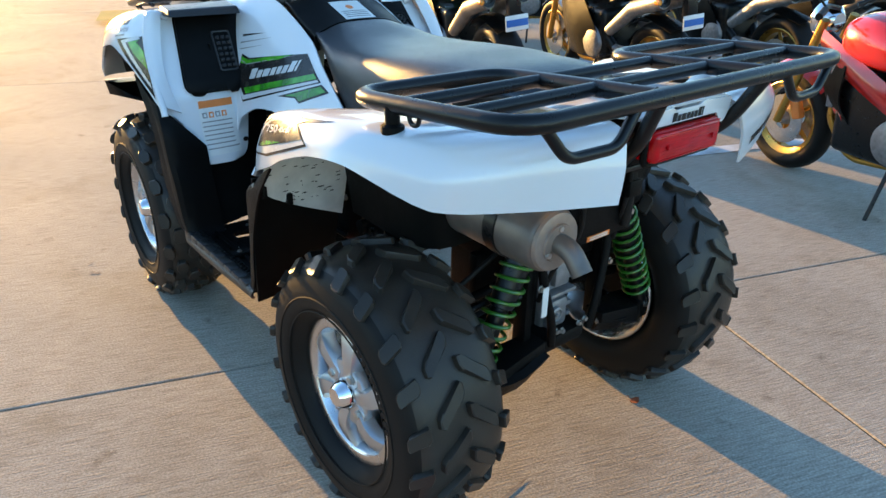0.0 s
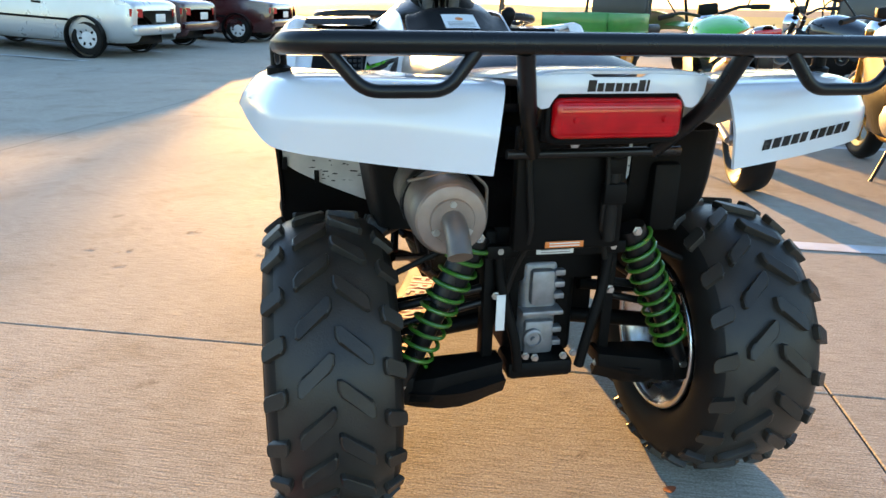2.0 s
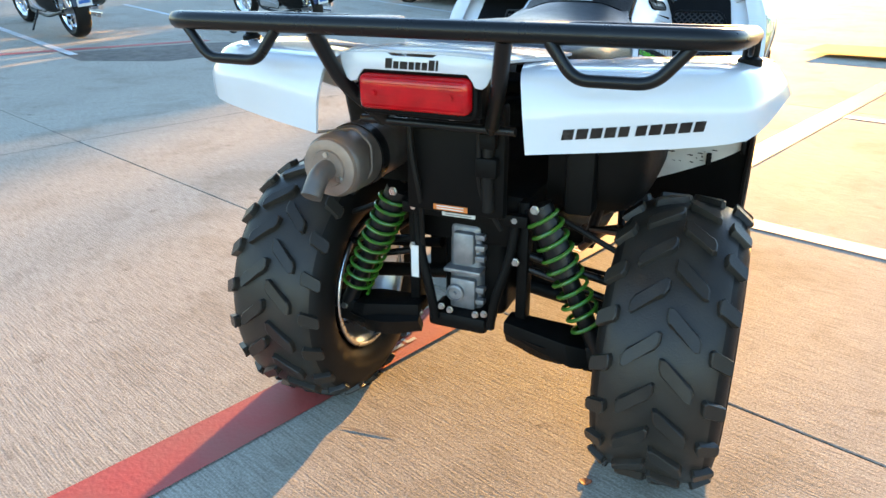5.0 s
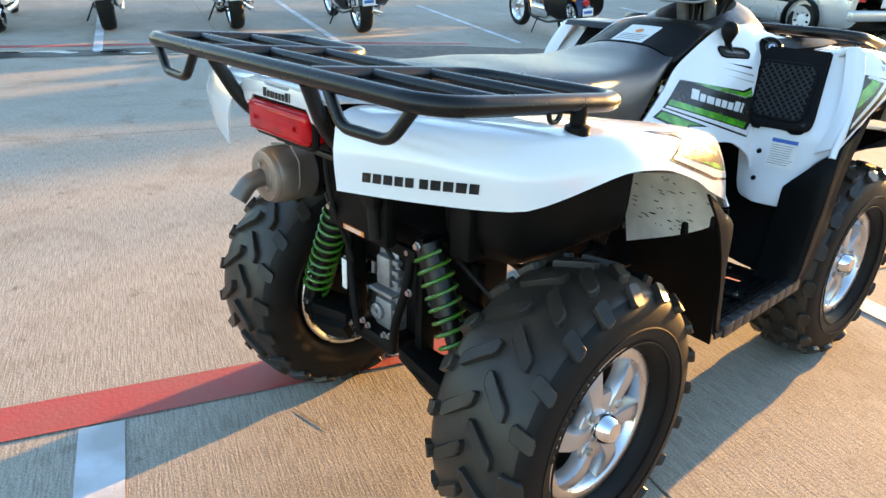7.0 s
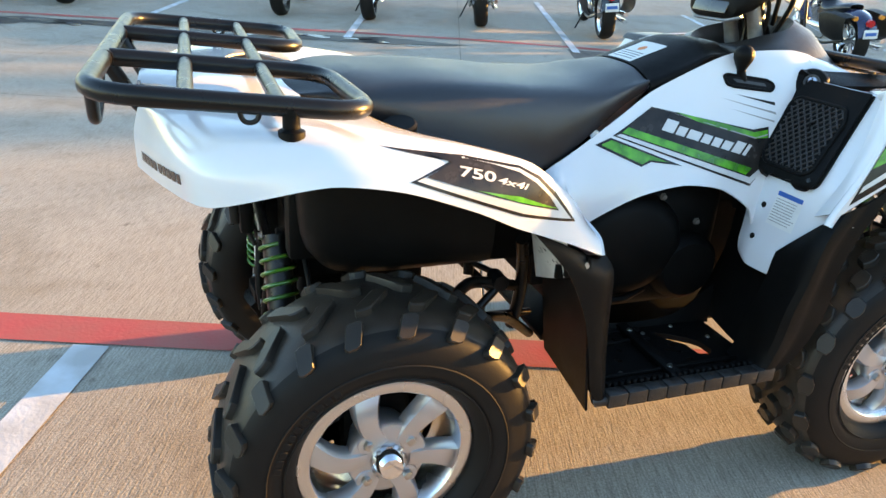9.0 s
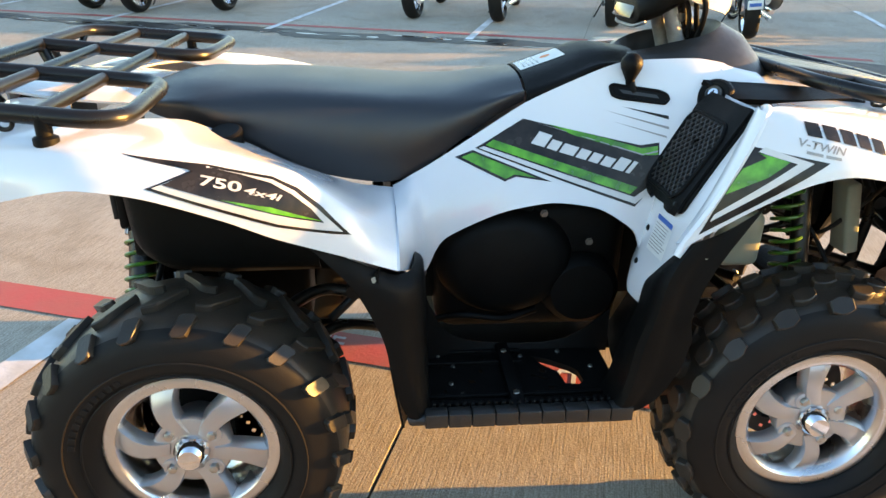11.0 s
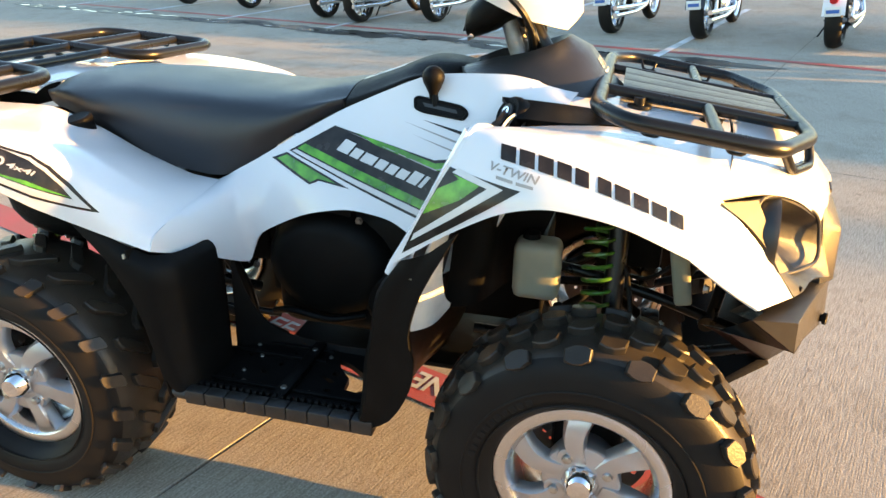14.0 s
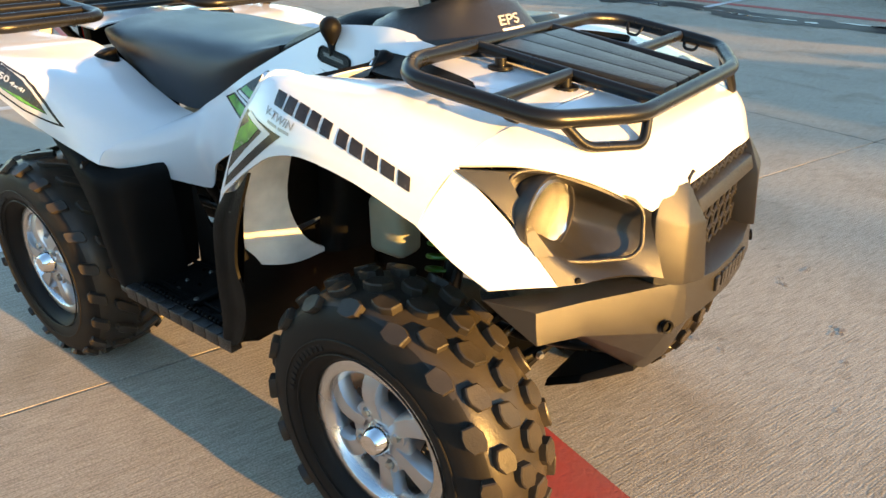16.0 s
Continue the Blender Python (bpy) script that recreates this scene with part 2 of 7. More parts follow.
def tube(pts, r, bend=0.0, seg=12, closed=False, caps=True):
    p = fillet(pts, bend, closed=closed) if bend else [Vector(q) for q in pts]
    n = len(p)
    tang = [((p[(i + 1) % n] if closed or i < n - 1 else p[i]) - (p[i - 1] if closed or i > 0 else p[i])).normalized() for i in range(n)]
    up = Vector((0, 0, 1)) if abs(tang[0].z) < 0.9 else Vector((1, 0, 0))
    verts, side = [], (up - tang[0] * up.dot(tang[0])).normalized()
    for i in range(n):
        side = (side - tang[i] * side.dot(tang[i])).normalized()
        other = tang[i].cross(side)
        rad = r[i] if isinstance(r, (list, tuple)) else r
        for k in range(seg):
            a = 2 * math.pi * k / seg
            verts.append(p[i] + (side * math.cos(a) + other * math.sin(a)) * rad)
    faces = []
    for i in range(n if closed else n - 1):
        for k in range(seg):
            a, b = i * seg, ((i + 1) % n) * seg
            faces.append([a + k, a + (k + 1) % seg, b + (k + 1) % seg, b + k])
    if not closed and caps:
        faces += [list(range(seg))[::-1], [(n - 1) * seg + k for k in range(seg)]]
    bm = mesh(verts, faces)
    bmesh.ops.recalc_face_normals(bm, faces=bm.faces[:])
    return bm


def lathe(profile, seg=40, axis="x"):
    """Turns a line of (along, radius) about an axis through the origin."""
    verts, faces = [], []
    for s, r in profile:
        for k in range(seg):
            a = 2 * math.pi * k / seg
            c, d = r * math.cos(a), r * math.sin(a)
            verts.append({"x": (s, c, d), "y": (c, s, d), "z": (c, d, s)}[axis])
    for i in range(len(profile) - 1):
        for k in range(seg):
            faces.append([i * seg + k, i * seg + (k + 1) % seg, (i + 1) * seg + (k + 1) % seg, (i + 1) * seg + k])
    if profile[0] != profile[-1] and profile[0][1] > 1e-6:
        faces.append([k for k in range(seg)][::-1])
    if profile[0] != profile[-1] and profile[-1][1] > 1e-6:
        faces.append([(len(profile) - 1) * seg + k for k in range(seg)])
    bm = mesh(verts, faces)
    bmesh.ops.remove_doubles(bm, verts=bm.verts[:], dist=1e-6)
    bmesh.ops.recalc_face_normals(bm, faces=bm.faces[:])
    return bm


def rod(a, b, r, seg=12):
    return tube([a, b], r, seg=seg)


def bolt(at, axis, r=0.009, h=0.008):
    """A flanged hexagon bolt head that points along axis."""
    bm = lathe([(0, 0), (0, r * 1.35), (h * 0.3, r * 1.3), (h * 0.32, r), (h, r * 0.95), (h, 0)], 6, "z")
    return moved(bm, Matrix.Translation(at) @ Vector(axis).to_track_quat("Z", "Y").to_matrix().to_4x4())


def prism(poly, d0, d1, axis="y", bevel=0.0):
    """A flat outline pushed through from d0 to d1 along an axis; the outline is in the other two."""
    put = {"x": lambda p, d: (d, p[0], p[1]), "y": lambda p, d: (p[0], d, p[1]), "z": lambda p, d: (p[0], p[1], d)}[axis]
    n = len(poly)
    bm = mesh([put(p, d0) for p in poly] + [put(p, d1) for p in poly], [list(range(n)), list(range(n, 2 * n))] + [[i, (i + 1) % n, n + (i + 1) % n, n + i] for i in range(n)])
    bmesh.ops.recalc_face_normals(bm, faces=bm.faces[:])
    if bevel:
        bmesh.ops.bevel(bm, geom=bm.edges[:], offset=bevel, segments=2, profile=0.5, affect="EDGES", clamp_overlap=True)
    return bm


def mirrored(bm):
    c = bm.copy()
    c.transform(Matrix.Diagonal((-1, 1, 1, 1)))
    bmesh.ops.reverse_faces(c, faces=c.faces[:])
    return c


def pair(name, bm, mat, parent, label="", smooth=True):
    """A part on the right side and its mirror on the left."""
    other = mirrored(bm)
    return part(name, bm, mat, parent, label, smooth), part(name, other, mat, parent, label, smooth)


from mathutils.bvhtree import BVHTree


def tree_of(*obs):
    verts, polys = [], []
    for ob in obs:
        k = len(verts)
        verts += [tuple(ob.matrix_world @ v.co) for v in ob.data.vertices]
        polys += [[k + i for i in p.vertices] for p in ob.data.polygons]
    return BVHTree.FromPolygons(verts, polys)


def sticker(poly, tree, start, way, right, up, lift=0.0012, step=0.02):
    """A thin film cut to an outline in (right, up) and laid along way on to the surface behind it."""
    start, way, right, up = Vector(start), Vector(way).normalized(), Vector(right).normalized(), Vector(up).normalized()
    bm = mesh([(p[0], p[1], 0) for p in poly], [list(range(len(poly)))])
    bm.normal_update()
    bmesh.ops.triangulate(bm, faces=bm.faces[:])
    for _ in range(6):
        long = [e for e in bm.edges if e.calc_length() > step]
        if not long:
            break
        bmesh.ops.subdivide_edges(bm, edges=long, cuts=1)
        bmesh.ops.triangulate(bm, faces=bm.faces[:])
    bad = []
    for v in bm.verts:
        o = start + right * v.co.x + up * v.co.y
        hit = tree.ray_cast(o, way)
        if hit[0] is None:
            bad.append(v)
        else:
            nrm = hit[1] if hit[1].dot(way) < 0 else -hit[1]
            v.co = hit[0] + nrm * lift
    bmesh.ops.delete(bm, geom=bad, context="VERTS")
    bm.normal_update()
    if bm.faces and sum((f.normal.dot(way) for f in bm.faces)) > 0:
        bmesh.ops.reverse_faces(bm, faces=bm.faces[:])
    return bm
# ---------- the lot ----------
GU, GV = (-400, -60, -18, -15.14, -8.05, -6, 60, 400), (-400, -60, 1, 6, 60, 400)
ground = part("ground", mesh([lot(u, v, -0.02) for u in GU for v in GV], [[i * 6 + j, (i + 1) * 6 + j, (i + 1) * 6 + j + 1, i * 6 + j + 1] for i in range(7) for j in range(5)]), JOINT, smooth=False)
tagged(ground, "dark bedding under the concrete slabs of the parking lot", "ground", kind="structure")
pavement = thing("pavement", "tan broom-finished concrete slabs of a parking lot, sunlit in streaks", "pavement", kind="structure")


def flat(u0, u1, v0, v1, z, mat, name, parent, label=""):
    nu, nv = max(1, round((u1 - u0) / 1.5)), max(1, round((v1 - v0) / 1.5))
    if u1 > -5:
        nu = nv = 1
    bm = mesh([lot(u0 + (u1 - u0) * i / nu, v0 + (v1 - v0) * j / nv, z) for i in range(nu + 1) for j in range(nv + 1)],
              [[i * (nv + 1) + j, (i + 1) * (nv + 1) + j, (i + 1) * (nv + 1) + j + 1, i * (nv + 1) + j + 1] for i in range(nu) for j in range(nv)])
    bm.normal_update()
    for f in bm.faces:
        if f.normal.z < 0:
            f.normal_flip()
    return part(name, bm, mat, parent, label, smooth=False)


# ---------- the quad bike ----------
atv = thing("quad_bike", "white and black four-wheel utility quad bike with green decals, on concrete", "quad bike")
HUB_Z, BASE = 0.3, 1.29

# rear fenders: rows run round the outer edge, from the lamp to the waist
rear_rows = [
    [(.195, -.395, .787), (.188, -.395, .85), (.178, -.378, .905), (.17, -.34, .918), (.15, -.25, .915)],
    [(.36, -.345, .798), (.355, -.353, .86), (.345, -.335, .912), (.33, -.29, .92), (.28, -.2, .915)],
    [(.515, -.277, .814), (.508, -.285, .865), (.485, -.265, .91), (.45, -.22, .92), (.33, -.14, .915)],
    [(.57, -.115, .855), (.558, -.12, .88), (.53, -.12, .908), (.47, -.11, .915), (.3, -.08, .905)],
    [(.576, .0, .842), (.566, .0, .87), (.535, .0, .902), (.46, .0, .905), (.25, .0, .89)],
    [(.568, .12, .80), (.562, .12, .842), (.53, .125, .885), (.45, .115, .885), (.22, .10, .84)],
]
rear_rows += [
    [(.556, .2, .762), (.552, .22, .805), (.525, .235, .858), (.44, .225, .850), (.215, .2, .79)],
    [(.535, .31, .718), (.53, .315, .752), (.505, .325, .79), (.40, .33, .778), (.218, .32, .748)],
    [(.505, .403, .674), (.485, .403, .70), (.43, .404, .712), (.34, .405, .722), (.222, .405, .738)],
]
fender_rear = pair("rear_fender", sheet(rear_rows, 5, 5, 0.005, tight=.7), WHITE, atv, "glossy white plastic rear fender")
def five(a, b, c):
    """Five points on the bend through three."""
    a, b, c = Vector(a), Vector(b), Vector(c)
    k = 2 * b - (a + c) / 2
    return [tuple(a * (1 - t) ** 2 + k * 2 * t * (1 - t) + c * t * t) for t in (0, .25, .5, .75, 1)]


waist_rows = [
    [(.222, .405, .738), (.34, .405, .722), (.43, .404, .712), (.485, .403, .70), (.505, .403, .674)],
    [(.218, .425, .748), (.29, .43, .722), (.345, .433, .69), (.375, .435, .65), (.375, .437, .615)],
    [(.214, .455, .768), (.245, .458, .72), (.265, .462, .665), (.265, .465, .61), (.252, .47, .555)],
]
waist_rows += [
    five((.205, .51, .80), (.24, .52, .71), (.252, .515, .63)),
    five((.19, .6, .855), (.235, .61, .77), (.262, .63, .69)),
    five((.166, .69, .905), (.222, .705, .82), (.275, .74, .716)),
    five((.16, .8, .955), (.225, .82, .84), (.285, .84, .705)),
    five((.16, .9, .992), (.235, .90, .85), (.30, .915, .66)),
    five((.166, 1.05, 1.0), (.246, 1.004, .865), (.312, .942, .60)),
    [(.165, 1.11, .991), (.2, 1.11, .966), (.216, 1.11, .944), (.25, 1.08, .86), (.325, 1.0, .64)],
    [(.16, 1.2, .9695), (.222, 1.19, .9595), (.242, 1.19, .947), (.27, 1.14, .86), (.325, 1.05, .68)],
]
side_cover = pair("side_cover", sheet(waist_rows, 5, 5, 0.005, tight=.7), WHITE, atv, "white side cover below the seat")
# the leg shield leans forward as it rises: depth by height
SHIELD_Z, SHIELD_Y = (.50, .575, .612, .68, .768, .862, .945, 1.05), (.90, .915, .93, .945, .965, 1.03, 1.09, 1.16)


def lean(z, d=0.0):
    return float(np.interp(z, SHIELD_Z, SHIELD_Y)) - d


def shield_row(z, x0, x1, bulge=.006):
    return [(x0 + (x1 - x0) * k / 4, lean(z, bulge * math.sin(math.pi * k / 4)) + (.012 if k == 0 else 0), z) for k in range(5)]


shield = pair("leg_shield", sheet([
    shield_row(.945, .222, .47), shield_row(.90, .235, .485), shield_row(.85, .246, .498), shield_row(.80, .252, .508), shield_row(.752, .254, .518),
    shield_row(.712, .256, .52), shield_row(.685, .258, .484), shield_row(.655, .262, .464), shield_row(.615, .271, .463), shield_row(.582, .281, .457),
    shield_row(.56, .290, .446), shield_row(.546, .303, .43), shield_row(.541, .32, .41)], 3, 4, 0.005), WHITE, atv, "white leg shield with rounded lower corners")
front_rows = [
    [(.53, .925, .722), (.53, .965, .79), (.522, 1.01, .88), (.495, 1.05, .955), (.46, 1.065, .962), (.42, 1.08, .945)],
    [(.545, 1.03, .795), (.545, 1.05, .84), (.533, 1.08, .905), (.503, 1.10, .955), (.455, 1.11, .962), (.36, 1.12, .943)],
    [(.557, 1.12, .845), (.553, 1.13, .872), (.54, 1.15, .915), (.505, 1.17, .948), (.45, 1.18, .955), (.31, 1.2, .94)],
    [(.558, 1.2, .860), (.553, 1.21, .88), (.538, 1.24, .907), (.502, 1.26, .935), (.44, 1.27, .947), (.28, 1.28, .945)],
    [(.553, 1.31, .840), (.545, 1.32, .860), (.528, 1.34, .888), (.492, 1.36, .915), (.43, 1.37, .93), (.26, 1.38, .938)],
]
front_rows += [[(.535, 1.42, .79), (.524, 1.43, .82), (.505, 1.445, .855), (.483, 1.457, .878), (.42, 1.47, .906), (.24, 1.49, .925)]]
fender_front = pair("front_fender", sheet(front_rows, 5, 5, 0.005, tight=.8), WHITE, atv, "glossy white plastic front fender")
pair("fender_nose", sheet([
    [(.535, 1.418, .79), (.512, 1.437, .835), (.483, 1.456, .877)],
    [(.528, 1.48, .745), (.492, 1.505, .77), (.452, 1.535, .79)],
    [(.512, 1.535, .708), (.47, 1.57, .705), (.423, 1.603, .698)]], 5, 4, 0.005), WHITE, atv)
pair("fender_return", sheet([
    [(.53, .926, .724), (.53, .966, .792), (.522, 1.011, .882), (.495, 1.051, .956)],
    [(.515, .93, .722), (.512, .962, .79), (.505, 1.003, .875), (.48, 1.045, .962)],
    [(.47, .938, .70), (.488, .972, .79), (.478, 1.01, .87), (.45, 1.058, .96)]], 4, 4, .004), WHITE, atv)
fender_lip = pair("fender_lip", tube([tuple(q) for q in catmull([(.522, .918, .70), (.521, .929, .724), (.521, .967, .79), (.513, 1.013, .88), (.487, 1.052, .952), (.455, 1.068, .957), (.425, 1.08, .945)], 5)], .0095, seg=12), WHITE, atv)
half_hood = [
    [(.483, 1.456, .878), (.42, 1.47, .906), (.3, 1.488, .922), (.15, 1.5, .928), (0, 1.5, .93)],
    [(.42, 1.53, .873), (.37, 1.55, .89), (.27, 1.57, .90), (.14, 1.585, .905), (0, 1.59, .907)],
    [(.34, 1.60, .84), (.30, 1.63, .85), (.22, 1.65, .862), (.12, 1.66, .87), (0, 1.665, .873)],
    [(.243, 1.667, .777), (.2, 1.685, .795), (.14, 1.70, .812), (.07, 1.71, .822), (0, 1.71, .825)],
]


def whole(rows):
    return [r + [(-x, y, z) for x, y, z in r[-2::-1]] for r in rows]


part("hood_nose", sheet(whole(half_hood), 5, 4, 0.005), WHITE, atv)
part("hood", sheet(whole([
    [(.216, 1.109, .944), (.2, 1.109, .966), (.165, 1.109, .990), (0, 1.1, .995)],
    [(.24, 1.19, .945), (.22, 1.19, .958), (.16, 1.2, .968), (0, 1.2, .97)],
    [(.28, 1.28, .947), (.25, 1.285, .951), (.15, 1.29, .955), (0, 1.29, .958)],
    [(.24, 1.485, .926), (.2, 1.49, .928), (.12, 1.495, .93), (0, 1.498, .932)]]), 5, 4, 0.005), WHITE, atv)
part("tail_cover", sheet(whole([
    [(.19, -.10, .905), (.12, -.12, .915), (0, -.12, .915)],
    [(.19, -.25, .916), (.12, -.25, .925), (0, -.25, .928)],
    [(.16, -.345, .922), (.1, -.355, .932), (0, -.355, .934)],
    [(.142, -.376, .921), (.1, -.379, .931), (0, -.379, .932)]]), 4, 5, 0.005), WHITE, atv)
tail_plate = part("tail_plate", prism([(-.142, .930), (-.055, .934), (-.045, .928), (.03, .928), (.04, .934), (.136, .930), (.133, .905), (.124, .888), (.116, .882), (.104, .884), (.098, .895), (.09, .904), (-.098, .904), (-.106, .895), (-.112, .884), (-.124, .882), (-.132, .888), (-.139, .905)], -.384, -.378, "y", .0015), WHITE, atv, "white number panel notched round the tail lamp")

# seat and tank cover


def saddle(stations):
    rows = []
    for y, w, zt, zb in stations:
        r = [(w * 0.96, y, zb), (w, y, zb + (zt - zb) * 0.5), (w * 0.86, y, zt - 0.022), (w * 0.5, y, zt - 0.004), (0, y, zt)]
        rows.append(r + [(-a, b, c) for a, b, c in r[-2::-1]])
    return rows


part("seat", sheet(saddle([(-.135, .07, .910, .893), (-.11, .14, .924, .885), (-.06, .18, .940, .876), (.0, .200, .947, .866), (.08, .212, .945, .832), (.16, .218, .945, .800), (.25, .225, .940, .770), (.33, .225, .935, .753), (.40, .222, .930, .748), (.46, .214, .929, .768), (.54, .20, .931, .824), (.63, .172, .945, .880), (.69, .157, .953, .908)]), 4, 4, 0.01), VINYL, atv, "black grained vinyl seat")
part("tank_cover", sheet(saddle([(.695, .156, .955, .88), (.78, .155, .985, .92), (.85, .148, 1.010, .955), (.91, .13, 1.010, .965), (.96, .09, 1.003, .972)]), 5, 4, 0.008), BLACK, atv, "black plastic cover ahead of the seat")


def cone(levels, n=36):
    """Stacked ovals: z, centre y, half width, half length, tilt of the top."""
    verts, faces = [], []
    for z, cy, rx, ry, tl in levels:
        for k in range(n):
            a = 2 * math.pi * k / n
            c, s = math.cos(a), math.sin(a)
            e = 0.75
            verts.append((rx * math.copysign(abs(c) ** e, c), cy + ry * math.copysign(abs(s) ** e, s), z + tl * s))
    for i in range(len(levels) - 1):
        for k in range(n):
            faces.append([i * n + k, i * n + (k + 1) % n, (i + 1) * n + (k + 1) % n, (i + 1) * n + k])
    return mesh(verts, faces)


part("steering_console", cone([(.965, 1.115, .19, .175, -.01), (.99, 1.095, .172, .163, -.005), (1.02, 1.07, .137, .142, .023), (1.028, 1.055, .114, .122, .032), (1.033, 1.05, .106, .112, .034), (1.02, 1.05, .096, .102, .032), (.96, 1.06, .085, .085, 0)]), GUARD, atv, "dark grey plastic steering console")

# wheels


CROWN = [(0, .016), (.4, .0175), (.7, .025), (.86, .038), (.94, .053), (.98, .070), (1.0, .09)]


def carcass(width, R, rim_r):
    """The smooth tyre below its tread."""
    h = width / 2
    prof = [(-h * .70, rim_r), (-h * .80, rim_r + .008), (-h * .95, rim_r + .03), (-h, rim_r + .055)] + [(-h * k, R - d) for k, d in CROWN[-2::-1]]
    prof = prof + [(-a, b) for a, b in prof[-2::-1]]
    fine = [tuple(q) for q in catmull(prof, 3)]
    bm = lathe(fine + [fine[0]], 80)
    return bm


def tread_curve(h, R):
    """The tyre's outline from the middle of the tread out over the shoulder: place and outward normal by the distance run."""
    p = [tuple(q) for q in catmull([(q * h, R - d) for q, d in CROWN] + [(h * 1.0, R - .105), (h * .985, R - .125)], 3)]
    run = [0.0]
    for a, b in zip(p, p[1:]):
        run.append(run[-1] + math.dist(a, b))

    def at(d):
        side, d = math.copysign(1, d), abs(d)
        x, r = float(np.interp(d, run, [q[0] for q in p])), float(np.interp(d, run, [q[1] for q in p]))
        x1, r1 = float(np.interp(d + .012, run, [q[0] for q in p])), float(np.interp(d + .012, run, [q[1] for q in p]))
        x0, r0 = float(np.interp(max(d - .012, 0), run, [q[0] for q in p])), float(np.interp(max(d - .012, 0), run, [q[1] for q in p]))
        n = Vector((-(r1 - r0), x1 - x0)).normalized()
        return side * x, r, side * n.x, n.y
    return at


HEX_LUG = [(-.5, -.12), (-.28, -.48), (.34, -.5), (.5, -.2), (.5, .14), (.26, .48), (-.34, .5), (-.5, .24)]
BAR_LUG = [(-.5, -.26), (-.42, -.5), (.38, -.5), (.5, -.28), (.5, .26), (.42, .5), (-.38, .5), (-.5, .28)]


def tread_lug(outline, at, d0, ld, lt, skew, R, tall):
    """A tread block with worn, chamfered edges, standing on the tyre's skin at the wheel's top."""
    vs = []
    for up, k in ((-.004, 1.08), (tall * .86, 1.0), (tall, .90)):
        for od, ot in outline:
            x, r, nx, nr = at(d0 + od * ld * k)
            a = (ot * lt * k + skew * od * ld) / R
            x, r = x + nx * up, r + nr * up
            vs.append((x, r * math.sin(a), r * math.cos(a)))
    fs = [list(range(16, 24))]
    for q in (0, 8):
        fs += [[q + i, q + (i + 1) % 8, q + 8 + (i + 1) % 8, q + 8 + i] for i in range(8)]
    bm = mesh(vs, fs)
    bmesh.ops.recalc_face_normals(bm, faces=bm.faces[:])
    me = bpy.data.meshes.new("tread_lug")
    bm.to_mesh(me)
    bm.free()
    me.polygons.foreach_set("use_smooth", [True] * len(me.polygons))
    me.set_sharp_from_angle(angle=radians(28))
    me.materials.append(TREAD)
    return me


def rim(width, r):
    """Dished wheel with a rolled outer lip; the outside faces +x."""
    h = width / 2
    return lathe([(-h, r - .002), (-h * .9, r - .016), (-h * .3, r - .035), (h * .35, r - .034), (h * .68, r - .030), (h * .78, r - .022), (h * .815, r - .020), (h * .825, r - .018), (h * .825, r - .002), (h * .815, r + .002), (h * .72, r + .006), (h * .5, r - .004), (-h * .6, r - .02), (-h, r - .002)], 64)


def spoke(face, r, hubr, k):
    """One broad curved blade of the wheel: flat on top with chamfered flanks, flaring and sweeping towards the rim."""
    n, verts = 9, []
    for i in range(n):
        u = i / (n - 1)
        d = hubr * .8 + (r + .007 - hubr * .8) * u
        w = .0165 + .007 * u + .006 * u ** 3
        c = -.010 * math.sin(math.pi * u) + .012 * u * u
        top = face + .006 * math.sin(math.pi * u * .9) - .012 * u ** 4
        for t, lift in ((-1.15, -.030), (-1.06, -.011), (-.82, -.001), (0, .0012), (.82, -.001), (1.06, -.011), (1.15, -.030)):
            verts.append((top + lift, c + t * w, d))
    faces = [[i * 7 + j, i * 7 + j + 1, (i + 1) * 7 + j + 1, (i + 1) * 7 + j] for i in range(n - 1) for j in range(6)]
    bm = mesh(verts, faces)
    bmesh.ops.recalc_face_normals(bm, faces=bm.faces[:])
    return moved(bm, Matrix.Rotation(k, 4, "X"))


def drilled_disc(x):
    """A flat ring with rows of small holes through it."""
    bm = bmesh.new()
    rings, n = (.045, .07, .078, .086, .094, .102, .110, .124), 72
    vs = [[bm.verts.new((x, q * math.cos(2 * math.pi * k / n), q * math.sin(2 * math.pi * k / n))) for k in range(n)] for q in rings]
    for i in range(len(rings) - 1):
        for k in range(n):
            if i in (1, 3, 5) and (k + i) % 6 == 0:
                continue
            bm.faces.new((vs[i][k], vs[i][(k + 1) % n], vs[i + 1][(k + 1) % n], vs[i + 1][k]))
    bmesh.ops.solidify(bm, geom=bm.faces[:], thickness=.004)
    return bm


